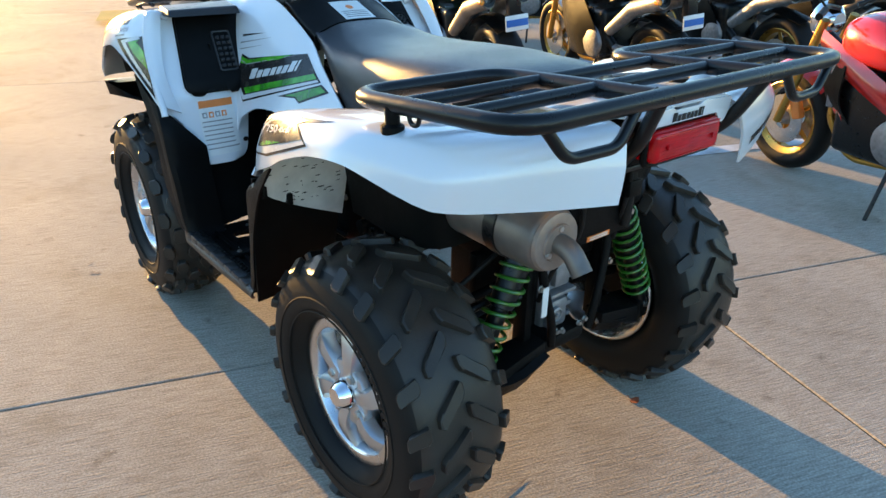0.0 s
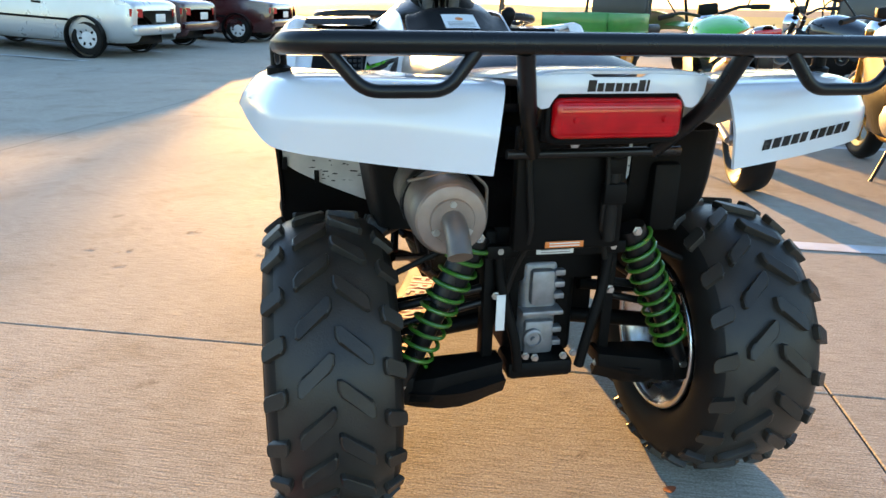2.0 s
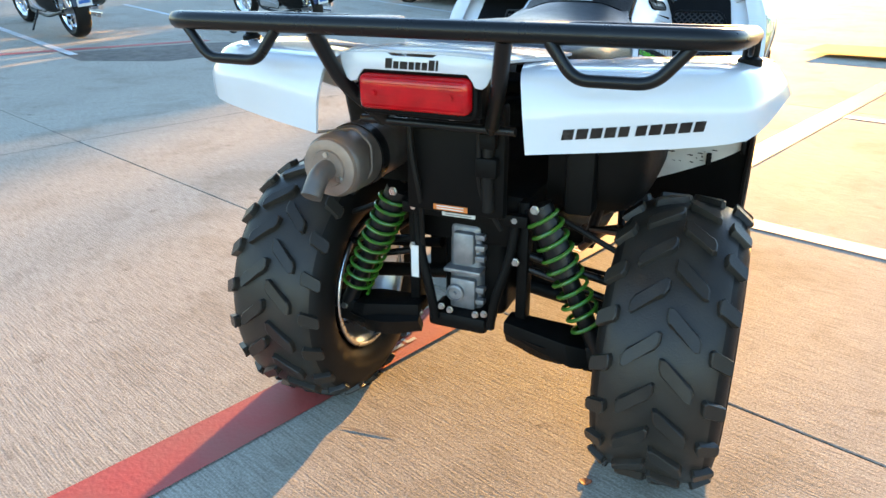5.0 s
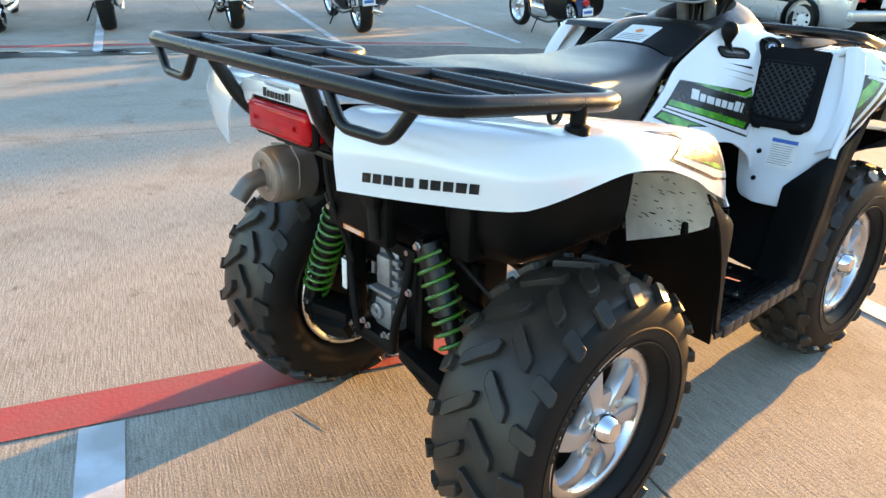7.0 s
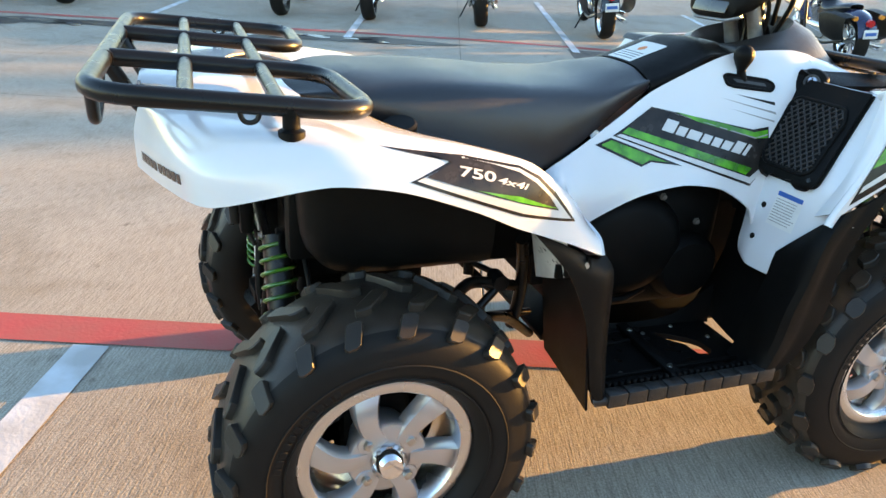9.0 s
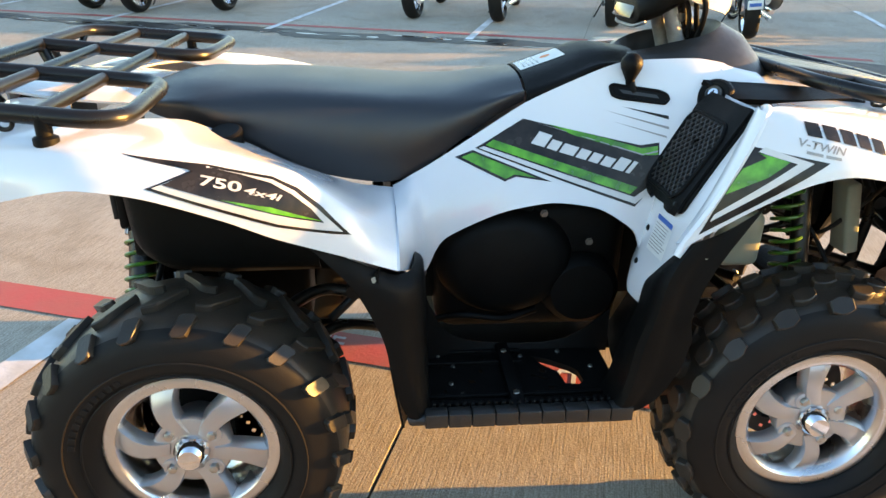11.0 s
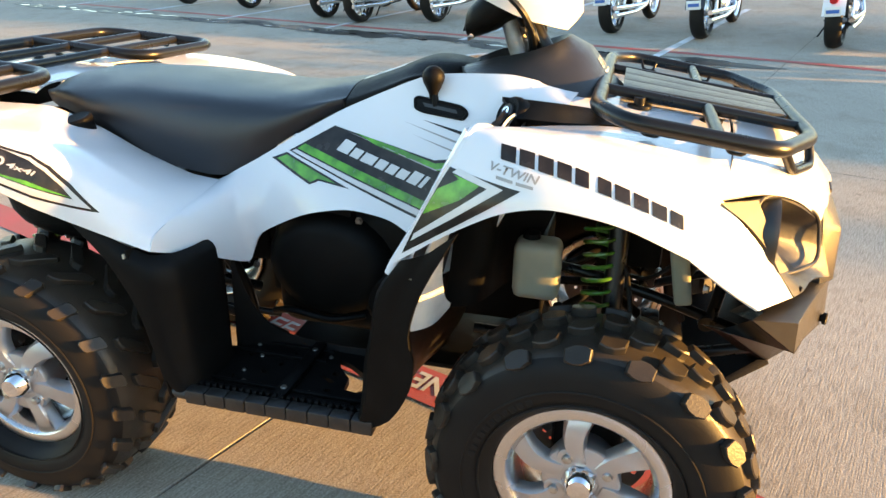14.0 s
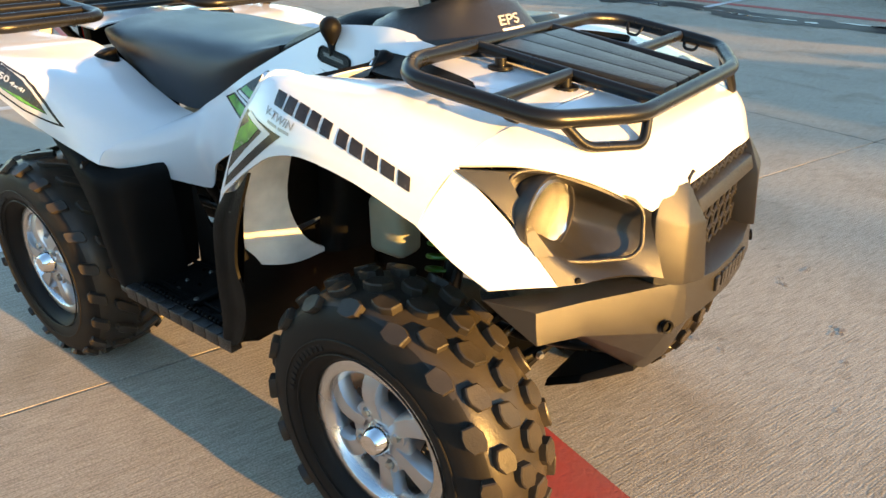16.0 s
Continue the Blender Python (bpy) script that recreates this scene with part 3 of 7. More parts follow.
def wheel(x, y, width, side, label, rim_face, turn):
    """side +1: outside to the right."""
    w = new("wheel")
    w.parent = atv
    w["label"] = label
    R, r = .319, .166
    cx = x - width / 2 + .0
    flip = Matrix.Diagonal((side, 1, 1, 1))
    # the front wheels are turned a touch to the right
    stand = Matrix.Translation((side * cx, y, HUB_Z)) @ Matrix.Rotation(radians(-2.5 if y else 0), 4, "Z")
    place = stand @ flip

    def put(name, bm, mat, label=""):
        bm.transform(place)
        if side < 0:
            bmesh.ops.reverse_faces(bm, faces=bm.faces[:])
        return part(name, bm, mat, w, label)
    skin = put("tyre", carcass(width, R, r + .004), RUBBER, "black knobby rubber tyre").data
    # the tread band takes the paler, sunlit copy of the rubber
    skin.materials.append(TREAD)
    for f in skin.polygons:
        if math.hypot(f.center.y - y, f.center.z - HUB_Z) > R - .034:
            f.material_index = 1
    h, n = width / 2, 20 if y == 0 else 17
    # long slanting bars on the rear tyres, blunt six-sided blocks on the front ones
    rows = ((BAR_LUG, .27 * h, .50 * h, .033, -.85, .014, 0), (BAR_LUG, .83 * h, .26 * h + .008, .033, -.45, .014, .5)) if y == 0 else ((HEX_LUG, .17 * h, .36 * h, .048, -.25, .016, 0), (HEX_LUG, .52 * h, .32 * h, .048, -.15, .016, .5), (HEX_LUG, .84 * h, .28 * h, .052, 0, .015, .0))
    rnd = random.Random(7)
    at = tread_curve(h, R)
    for s in (-1, 1):
        for outline, d0, ld, lt, skew, tall, ph in rows:
            me = tread_lug(outline, at, s * d0, ld, lt, s * skew, R, tall)
            for i in range(n):
                a = 2 * math.pi / n * (i + ph + (.25 if s > 0 else -.25) + rnd.uniform(-.04, .04))
                lug = new("tread_lug", me)
                lug.parent = w
                lug.matrix_basis = stand @ Matrix.Rotation(a, 4, "X")
    for q, rr in ((.955, r + .028), (1.0, r + .060)):
        put("sidewall_ring", moved(tube([(0, rr * math.cos(k * math.pi / 32), rr * math.sin(k * math.pi / 32)) for k in range(64)], .0022, seg=6, closed=True), Matrix.Translation((h * q, 0, 0))), RUBBER)
    for k in range(11):
        a = .5 + k * .085
        put("sidewall_mark", moved(box(-.0012, .0016, -.006, .006, -.0065, .0065, .0008, 1), Matrix.Rotation(a, 4, "X") @ Matrix.Translation((h * .985, 0, r + .044))), RUBBER)
    put("rim", rim(width * .84, r), POLISHED, "bright alloy rim with a polished lip")
    put("inner_lip", moved(tube([(0, (r + .003) * math.cos(k * math.pi / 32), (r + .003) * math.sin(k * math.pi / 32)) for k in range(64)], .0065, seg=10, closed=True), Matrix.Translation((-h * .87, 0, 0))), POLISHED)
    face = rim_face - cx
    for k in range(6):
        put("spoke", spoke(face - .008, r - .026, .052, turn + k * math.pi / 3), ALLOY)
    put("hub", lathe([(face - .10, .0), (face - .10, .055), (face - .045, .074), (face - .018, .077), (face - .013, .074), (face - .011, .068), (face - .011, 0)], 36), ALLOY)
    put("hub_cap", lathe([(face - .014, .036), (face - .004, .036), (face + .002, .032), (face + .01, .03), (face + .02, .022), (face + .022, 0)], 10), CHROME, "chrome hub cap")
    for k in range(4):
        a = turn + .4 + k * math.pi / 2
        nut = lathe([(0, .013), (.004, .013), (.005, .0095), (.016, .009), (.018, .005), (.018, 0)], 6)
        put("nut_boss", moved(lathe([(-.02, .0215), (-.011, .0205), (-.0085, .019), (-.0085, .012), (-.013, .011), (-.013, 0)], 20), Matrix.Translation((face, .056 * math.cos(a), .056 * math.sin(a)))), ALLOY)
        put("lug_nut", moved(nut, Matrix.Translation((face - .016, .056 * math.cos(a), .056 * math.sin(a)))), ZINC)
        put("nut_seat", moved(tube([(0, .0155 * math.cos(q * math.pi / 8), .0155 * math.sin(q * math.pi / 8)) for q in range(16)], .0028, seg=6, closed=True), Matrix.Translation((face - .011, .056 * math.cos(a), .056 * math.sin(a)))), ALLOY)
    put("brake_disc", drilled_disc(face - .118), STEEL, "drilled steel brake disc")
    put("brake_caliper", moved(box(-.035, .02, -.04, .04, -.03, .03, .008, 2), Matrix.Translation((face - .118, -.075, .075)) @ Matrix.Rotation(math.pi / 4, 4, "X")), STEEL_BLACK, "black brake caliper")
    return w


wheel(.556, 0, .252, 1, "rear wheel with a wide knobby tyre on an alloy rim", .528, .35)
wheel(.556, 0, .252, -1, "rear wheel with a wide knobby tyre on an alloy rim", .528, .1)
wheel(.548, BASE, .208, 1, "front wheel with a knobby tyre on an alloy rim", .515, .12)
wheel(.548, BASE, .208, -1, "front wheel with a knobby tyre on an alloy rim", .515, .6)

# racks


def rack_z(y):
    return .976 - .075 * (y + .42)


def rk(x, y, dz=0.0):
    return (x, y, rack_z(y) + dz)


rack = new("rear_rack")
rack.parent = atv
rack["label"] = "black tubular steel rear cargo rack"
part("rail", tube([rk(.19, -.06), rk(.19, -.428), rk(-.19, -.428), rk(-.19, -.06)][1:3], .0155), STEEL_BLACK, rack)
for s in (-1, 1):
    part("rail", tube([rk(0, -.43), rk(s * .48, -.43), rk(s * .505, -.035), rk(s * .17, -.05), rk(s * .17, -.42)], .0155, bend=.075), STEEL_BLACK, rack)
    part("grab_hoop", tube([rk(s * .235, -.432, -.01), rk(s * .275, -.436, -.062), rk(s * .385, -.43, -.062), rk(s * .43, -.425, -.01)], .0095, bend=.022), STEEL_BLACK, rack)
    part("stay", tube([rk(s * .165, -.425, -.01), (s * .145, -.385, .885), (s * .105, -.30, .80)], .0135, bend=.03), STEEL_BLACK, rack)
    part("rack_foot", moved(lathe([(.905, .02), (.922, .02), (.926, .013), (.955, .013)], 14, "z"), Matrix.Translation((s * .5, -.157, 0))), BLACK, rack)
    part("tie_eye", tube([(s * .5 + .0, -.20, .955), (s * .5, -.205, .935), (s * .5, -.225, .935), (s * .5, -.23, .955)], .004, bend=.01), STEEL_BLACK, rack)
for y in (-.30, -.17):
    part("cross_bar", rod(rk(-.495, y), rk(.495, y), .0125), STEEL_BLACK, rack)


def facets(verts, faces, bevel=.004):
    bm = mesh(verts, faces)
    bmesh.ops.recalc_face_normals(bm, faces=bm.faces[:])
    if bevel:
        bmesh.ops.bevel(bm, geom=bm.edges[:], offset=bevel, segments=2, profile=0.6, affect="EDGES", clamp_overlap=True)
    return bm


def fr(x, y, dz=0.0):
    return (x, y, .980 - .15 * (y - 1.26) + dz)


frack = new("front_rack")
frack.parent = atv
frack["label"] = "black tubular steel front cargo rack with a ribbed centre plate"
part("rail", tube([fr(.33, 1.245), fr(.405, 1.30), fr(.385, 1.545), fr(.225, 1.625), fr(-.225, 1.625), fr(-.385, 1.545), fr(-.405, 1.30), fr(-.33, 1.245)], .0145, bend=.035, closed=True), STEEL_BLACK, frack)
for s in (-1, 1):
    part("long_bar", rod(fr(s * .14, 1.245), fr(s * .14, 1.625), .011), STEEL_BLACK, frack)
    part("side_bar", rod(fr(s * .14, 1.45), fr(s * .395, 1.45), .0115), STEEL_BLACK, frack)
    part("front_hoop", tube([fr(s * .365, 1.555), (s * .326, 1.582, .888), (s * .225, 1.632, .876), fr(s * .20, 1.625)], .0085, bend=.02), STEEL_BLACK, frack)
    for y in (1.32, 1.455):
        part("rack_foot", moved(lathe([(-.058, 0), (-.058, .012), (-.022, .012), (-.021, .024), (-.015, .024), (-.014, .011), (0, .011), (0, 0)], 16, "z"), Matrix.Translation(fr(s * .165, y))), STEEL_BLACK, frack)
        part("rack_boss", moved(lathe([(-.072, .034), (-.055, .032), (-.05, .026), (-.05, 0)], 20, "z"), Matrix.Translation(fr(s * .165, y))), WHITE, frack, "white moulded boss under the rack foot")
    for y in (1.34, 1.48):
        part("tie_eye", tube([fr(s * .39, y - .02), fr(s * .375, y - .012, -.022), fr(s * .375, y + .012, -.022), fr(s * .39, y + .02)], .0035, bend=.008), STEEL_BLACK, frack)
for i in range(3):
    # a tapering plate in three strips with narrow grooves between them
    x0, x1 = -.128 + i * .0865, -.128 + i * .0865 + .083
    top = [fr(x0, 1.285, .010), fr(x1, 1.285, .010), fr(x1 * .68, 1.605, .010), fr(x0 * .68, 1.605, .010)]
    low = [(p[0], p[1], p[2] - .014) for p in top]
    part("slat", facets(top + low, [[0, 1, 2, 3], [4, 7, 6, 5], [0, 4, 5, 1], [1, 5, 6, 2], [2, 6, 7, 3], [3, 7, 4, 0]], .003), GUARD, frack)
part("slat_tray", facets([fr(-.125, 1.29, .0), fr(.125, 1.29, .0), fr(.085, 1.60, .0), fr(-.085, 1.60, .0), fr(-.125, 1.29, -.012), fr(.125, 1.29, -.012), fr(.085, 1.60, -.012), fr(-.085, 1.60, -.012)], [[0, 1, 2, 3], [4, 7, 6, 5], [0, 4, 5, 1], [1, 5, 6, 2], [2, 6, 7, 3], [3, 7, 4, 0]], .002), BLACK, frack)

# front bumper, grille and lamps
# rows from the top rear edge down over the nose to the chin; columns from one end to the other
half_bumper = [
    [(.517, 1.525, .692), (.43, 1.575, .680), (.255, 1.645, .655), (.19, 1.665, .645), (.08, 1.68, .638), (0, 1.68, .638)],
    [(.488, 1.603, .682), (.40, 1.636, .672), (.205, 1.716, .648), (.185, 1.722, .638), (.08, 1.738, .625), (0, 1.742, .625)],
    [(.486, 1.606, .626), (.40, 1.642, .612), (.225, 1.712, .555), (.185, 1.728, .565), (.08, 1.742, .565), (0, 1.746, .565)],
    [(.44, 1.57, .618), (.36, 1.622, .585), (.19, 1.672, .47), (.148, 1.69, .462), (.122, 1.725, .560), (0, 1.727, .560)],
    [(.40, 1.50, .606), (.32, 1.54, .555), (.178, 1.642, .432), (.142, 1.655, .413), (.118, 1.70, .562), (0, 1.703, .562)],
]
full = whole(half_bumper)
cols = len(full[0])
verts = [p for row in full for p in row]
back = [(x * .93, y - .03, z - .006) for x, y, z in verts]
quads = [[i * cols + j, i * cols + j + 1, (i + 1) * cols + j + 1, (i + 1) * cols + j] for i in range(4) for j in range(cols - 1)]
n = len(verts)
edge = [j for j in range(cols)] + [i * cols + cols - 1 for i in range(1, 5)] + [4 * cols + j for j in range(cols - 2, -1, -1)] + [i * cols for i in range(3, 0, -1)]
walls = [[p, q, q + n, p + n] for p, q in zip(edge, edge[1:] + edge[:1])] + [[0, cols, 2 * cols], [0, 2 * cols, 3 * cols, 4 * cols], [cols - 1, 3 * cols - 1, 2 * cols - 1], [cols - 1, 5 * cols - 1, 4 * cols - 1, 3 * cols - 1]]
bumper = part("front_bumper", facets(verts + back, quads + [[k + n for k in q] for q in quads] + walls, .005), GUARD, atv, "faceted black plastic front bumper").data
# rear-facing faces take a darker black that stands in for shade behind the bumper
bumper.materials.append(BLACK)
for f in bumper.polygons:
    if f.normal.y < -.15:
        f.material_index = 1
post = [(.252, 1.688, .652), (.243, 1.674, .765), (.215, 1.672, .815), (.207, 1.722, .645), (.206, 1.716, .752), (.145, 1.740, .635), (.150, 1.728, .745), (.165, 1.694, .812),
        (.235, 1.64, .655), (.23, 1.63, .755), (.205, 1.63, .80), (.13, 1.65, .632), (.14, 1.64, .745), (.165, 1.635, .795)]
pair("bumper_post", facets(post, [[0, 1, 4, 3], [1, 2, 7, 4], [3, 4, 6, 5], [4, 7, 6], [0, 8, 9, 1], [1, 9, 10, 2], [2, 10, 13, 7], [7, 13, 12, 6], [6, 12, 11, 5], [0, 3, 5, 11, 8], [8, 11, 12, 13, 10, 9]], .005), GUARD, atv)
part("bumper_bar", facets([(-.155, 1.67, .786), (.155, 1.67, .786), (-.15, 1.71, .778), (.15, 1.71, .778), (-.148, 1.718, .752), (.148, 1.718, .752), (-.15, 1.68, .738), (.15, 1.68, .738)], [[0, 1, 3, 2], [2, 3, 5, 4], [4, 5, 7, 6], [6, 7, 1, 0], [0, 2, 4, 6], [1, 7, 5, 3]], .005), GUARD, atv)
pair("bumper_socket", moved(lathe([(0, .012), (.006, .012), (.004, .008), (-.01, .007), (-.01, 0)], 16, "z"), Matrix.Translation((.235, 1.713, .575)) @ Vector((.45, 1, .1)).to_track_quat("Z", "Y").to_matrix().to_4x4()), BLACK, atv)
for k in range(8):
    w = .017 if k != 6 else .008
    part("raised_mark", box(-.085 + k * .0215, -.085 + k * .0215 + w, 1.74, 1.7455, .585 - .0, .612, .001), GUARD, atv)
gb = bmesh.new()
for i in range(9):
    for j in range(6):
        cx, cz = -.148 + i * .035 + (j % 2) * .0175, .655 + j * .0305
        add(gb, moved(tube([(.0168 * math.cos(a), 0, .0168 * math.sin(a)) for a in [math.pi / 6 + k * math.pi / 3 for k in range(6)]], .0033, seg=6, closed=True), Matrix.Translation((cx, 1.692, cz))))
part("grille", gb, GUARD, atv, "black honeycomb grille")
part("grille_backing", box(-.2, .2, 1.635, 1.65, .645, .84), BLACK, atv)
lamp_rows = [
    [(.484, 1.452, .872), (.435, 1.51, .868), (.385, 1.553, .862), (.32, 1.61, .828), (.246, 1.664, .778)],
    [(.462, 1.495, .835), (.425, 1.52, .835), (.36, 1.52, .83), (.30, 1.55, .80), (.244, 1.668, .757)],
    [(.447, 1.535, .79), (.42, 1.542, .785), (.36, 1.52, .78), (.30, 1.55, .755), (.243, 1.676, .732)],
    [(.435, 1.565, .745), (.41, 1.575, .742), (.36, 1.555, .74), (.31, 1.595, .72), (.244, 1.686, .705)],
    [(.423, 1.600, .697), (.38, 1.625, .692), (.34, 1.642, .688), (.30, 1.662, .682), (.246, 1.698, .668)]]
pair("lamp_housing", sheet(lamp_rows, 5, 6, .005, flip=True, tight=.65), GUARD, atv, "black plastic headlamp recess")
cheek = [[(.487, 1.455, .871), (.441, 1.513, .869)], [(.465, 1.498, .835), (.435, 1.530, .836)], [(.450, 1.538, .79), (.428, 1.553, .786)], [(.438, 1.568, .745), (.416, 1.586, .742)]]
pair("lamp_cheek", sheet(cheek, 4, 3, .004, flip=True), GUARD, atv)
REFLECTOR = material("lamp_reflector", (0.88, 0.88, 0.88), 0.19, metal=1.0, spread=0.1, scale=40, bump=0.0)
LAMP_GLASS = bpy.data.materials.new("lamp_glass")
LAMP_GLASS.use_nodes = True
gl = LAMP_GLASS.node_tree.nodes["Principled BSDF"]
gl.inputs["Transmission Weight"].default_value, gl.inputs["Roughness"].default_value, gl.inputs["IOR"].default_value = 1.0, 0.02, 1.45
aim = Matrix.Translation((.386, 1.550, .792)) @ Vector((.10, .99, .02)).to_track_quat("Z", "Y").to_matrix().to_4x4() @ Matrix.Scale(1.0, 4)
dish_bm = lathe([(-.022, 0), (-.021, .012), (-.017, .024), (-.010, .036), (-.001, .047), (.006, .056), (.009, .06)], 18, "z")
rr = random.Random(31)
for v in dish_bm.verts:
    v.co.z += rr.uniform(-.0035, .0035)
pair("lamp_reflector", moved(dish_bm, aim), REFLECTOR, atv, "bright faceted headlamp reflector", False)
for ob in pair("lamp_lens", moved(lathe([(.008, .058), (.013, .045), (.016, .02), (.0165, 0), (.0135, 0), (.013, .02), (.010, .045), (.005, .058)], 32, "z"), aim), LAMP_GLASS, atv, "clear headlamp glass"):
    ob.visible_shadow = False
pair("lamp_bezel", moved(lathe([(.006, .0585), (.013, .061), (.013, .065), (.004, .067), (-.02, .064), (-.05, .05)], 36, "z"), aim), GUARD, atv)
pair("recess_rim", tube([(.449, 1.512, .836), (.450, 1.527, .785), (.436, 1.549, .748), (.400, 1.581, .727), (.357, 1.613, .717), (.292, 1.660, .712), (.272, 1.668, .725), (.262, 1.660, .780), (.271, 1.648, .800), (.334, 1.592, .842), (.398, 1.541, .866), (.428, 1.521, .865)], .0036, bend=.013, seg=8, closed=True), GUARD, atv)
pair("lamp_bulb", moved(lathe([(-.03, .012), (.0, .012), (.004, .008), (.006, 0)], 14, "z"), aim), CHROME, atv)
pair("lamp_screw", bolt((.39, 1.612, .70), (.4, .9, 0), .006, .01), BLACK, atv)

# handlebar
bar = new("handlebar")
bar.parent = atv
bar["label"] = "handlebar with instrument pod and white lamp cowl"
part("stem", rod((0, 1.13, 1.0), (0, 1.02, 1.17), .022), STEEL_BLACK, bar)
part("tube", tube([(-.40, .86, 1.215), (-.22, .95, 1.235), (-.08, 1.02, 1.165), (.08, 1.02, 1.165), (.22, .95, 1.235), (.40, .86, 1.215)], .011, bend=.05), STEEL_BLACK, bar)
for s in (-1, 1):
    part("grip", rod((s * .28, .925, 1.23), (s * .41, .855, 1.214), .017), RUBBER, bar)
    part("switch_box", box(s * .2 - .03, s * .2 + .03, .93, .98, 1.20, 1.26, .01), BLACK, bar)
    part("lever", tube([(s * .2, .985, 1.235), (s * .26, 1.0, 1.23), (s * .38, .93, 1.21)], .006, bend=.02), STEEL_BLACK, bar)
    part("riser", tube([(s * .045, 1.075, .98), (s * .045, 1.045, 1.06), (s * .042, 1.02, 1.13)], [.019, .017, .016], seg=14), CAST, bar)
    part("riser_bolt", bolt((s * .045, 1.062, 1.075), (0, 1, .3), .008, .008), ZINC, bar)
    part("cable", tube([(s * .15, .99, 1.20), (s * .13, 1.08, 1.12), (s * .075, 1.10, 1.05), (s * .05, 1.08, .98)], .0065, bend=.04, seg=8), STEEL_BLACK, bar)
    part("clamp", box(s * .04 - .015, s * .04 + .015, 1.0, 1.045, 1.10, 1.19, .006), CAST, bar)
    part("cable", tube([(s * .12, 1.0, 1.2), (s * .1, 1.06, 1.16), (s * .05, 1.10, 1.05)], .006, bend=.04), STEEL_BLACK, bar)


def loft(sections, n=32, e=.7):
    """A closed body through upright ovals: y, middle z, half width, half height."""
    verts = []
    for y, zc, w, h in sections:
        for k in range(n):
            c, q = math.cos(2 * math.pi * k / n), math.sin(2 * math.pi * k / n)
            verts.append((w * math.copysign(abs(c) ** e, c), y, zc + h * math.copysign(abs(q) ** e, q)))
    faces = [[i * n + k, i * n + (k + 1) % n, (i + 1) * n + (k + 1) % n, (i + 1) * n + k] for i in range(len(sections) - 1) for k in range(n)]
    faces += [list(range(n)), [(len(sections) - 1) * n + k for k in range(n)]]
    bm = mesh(verts, faces)
    bmesh.ops.recalc_face_normals(bm, faces=bm.faces[:])
    return bm


part("pod", loft([(.944, 1.09, .075, .027), (.948, 1.091, .088, .033), (.965, 1.10, .10, .04), (1.0, 1.122, .106, .05), (1.04, 1.142, .10, .048), (1.08, 1.154, .085, .036), (1.105, 1.157, .05, .02)]), BLACK, bar, "black instrument pod")
part("display", moved(box(-.062, .062, -.002, .002, -.022, .022, .004), Matrix.Translation((0, .944, 1.093)) @ pose(0, 0, 0, -18, 0, 0)), GLASS_DARK, bar, "dark glossy instrument display")
part("pod_trim", tube([(-.092, .962, 1.068), (-.06, .947, 1.056), (.06, .947, 1.056), (.092, .962, 1.068)], .004, bend=.02, seg=8), CAST, bar)
for k in range(5):
    x = -.05 + k * .025
    part("cable", tube([(x, 1.04 + (k % 2) * .02, 1.14), (x * 1.1, 1.075, 1.10), (x * .9, 1.085, 1.04), (x * .8, 1.08, .985)], .0055, bend=.03, seg=8), STEEL_BLACK, bar)
part("cowl", sheet(whole([
    [(.118, .985, 1.145), (.115, .985, 1.19), (.07, .985, 1.225), (0, .985, 1.235)],
    [(.114, 1.07, 1.108), (.11, 1.08, 1.17), (.065, 1.09, 1.21), (0, 1.095, 1.22)],
    [(.09, 1.135, 1.09), (.084, 1.15, 1.135), (.05, 1.165, 1.165), (0, 1.172, 1.175)],
    [(.055, 1.16, 1.082), (.048, 1.172, 1.095), (.03, 1.182, 1.11), (0, 1.186, 1.116)]]), 4, 4, .005), WHITE, bar, "white plastic lamp cowl")

# gear lever
gate_way, gate_up = Vector((-.862, 0, -.507)), Vector((-.507, 0, .862))
gate = [(.866, .721), (.874, .724), (.968, .704), (.982, .696), (.986, .686), (.978, .677), (.887, .693), (.87, .701)]
cover_tree = tree_of(side_cover[0])
part("gear_gate", sticker(gate, cover_tree, gate_way * -1, gate_way, (0, 1, 0), gate_up, .003), BLACK, atv, "black gear selector gate")
part("gate_slot", sticker([(.885, .712), (.962, .696), (.966, .688), (.892, .703)], cover_tree, gate_way * -1, gate_way, (0, 1, 0), gate_up, .0035), GUARD, atv)
rim_pts = [cover_tree.ray_cast(gate_way * -1 + Vector((0, p[0], 0)) + gate_up * p[1], gate_way)[0] for p in gate]
part("gate_rim", tube([p - gate_way * .002 for p in rim_pts], .0035, bend=.004, seg=8, closed=True), BLACK, atv)
part("gear_lever", rod((.200, .915, .935), (.191, .907, .97), .0075), BLACK, atv)
part("gear_knob", moved(lathe([(-.044, 0), (-.044, .0075), (-.028, .0095), (-.016, .0155), (-.004, .0215), (.006, .0235), (.016, .0215), (.024, .0145), (.028, .007), (.0285, 0)], 24, "z"), Matrix.Translation((.192, .907, .988))), BLACK, atv, "black gear lever knob")

# dark running gear
part("frame", box(-.13, .13, .46, 1.15, .42, .62, .01), BLACK, atv, "black steel frame")
part("rear_frame", box(-.13, .13, -.12, .46, .50, .62, .01), BLACK, atv)
part("engine", box(-.2, .2, .50, .95, .36, .70, .05, 4), BLACK, atv, "black engine block")
part("skid_plate", box(-.15, .15, .50, 1.38, .27, .285, .004), BLACK, atv)
# added dark fill that shuts out the bright gaps behind the rear frame
part("rear_dark_fill", box(-.155, .155, .0, .03, .37, .52, .006), BLACK, atv)
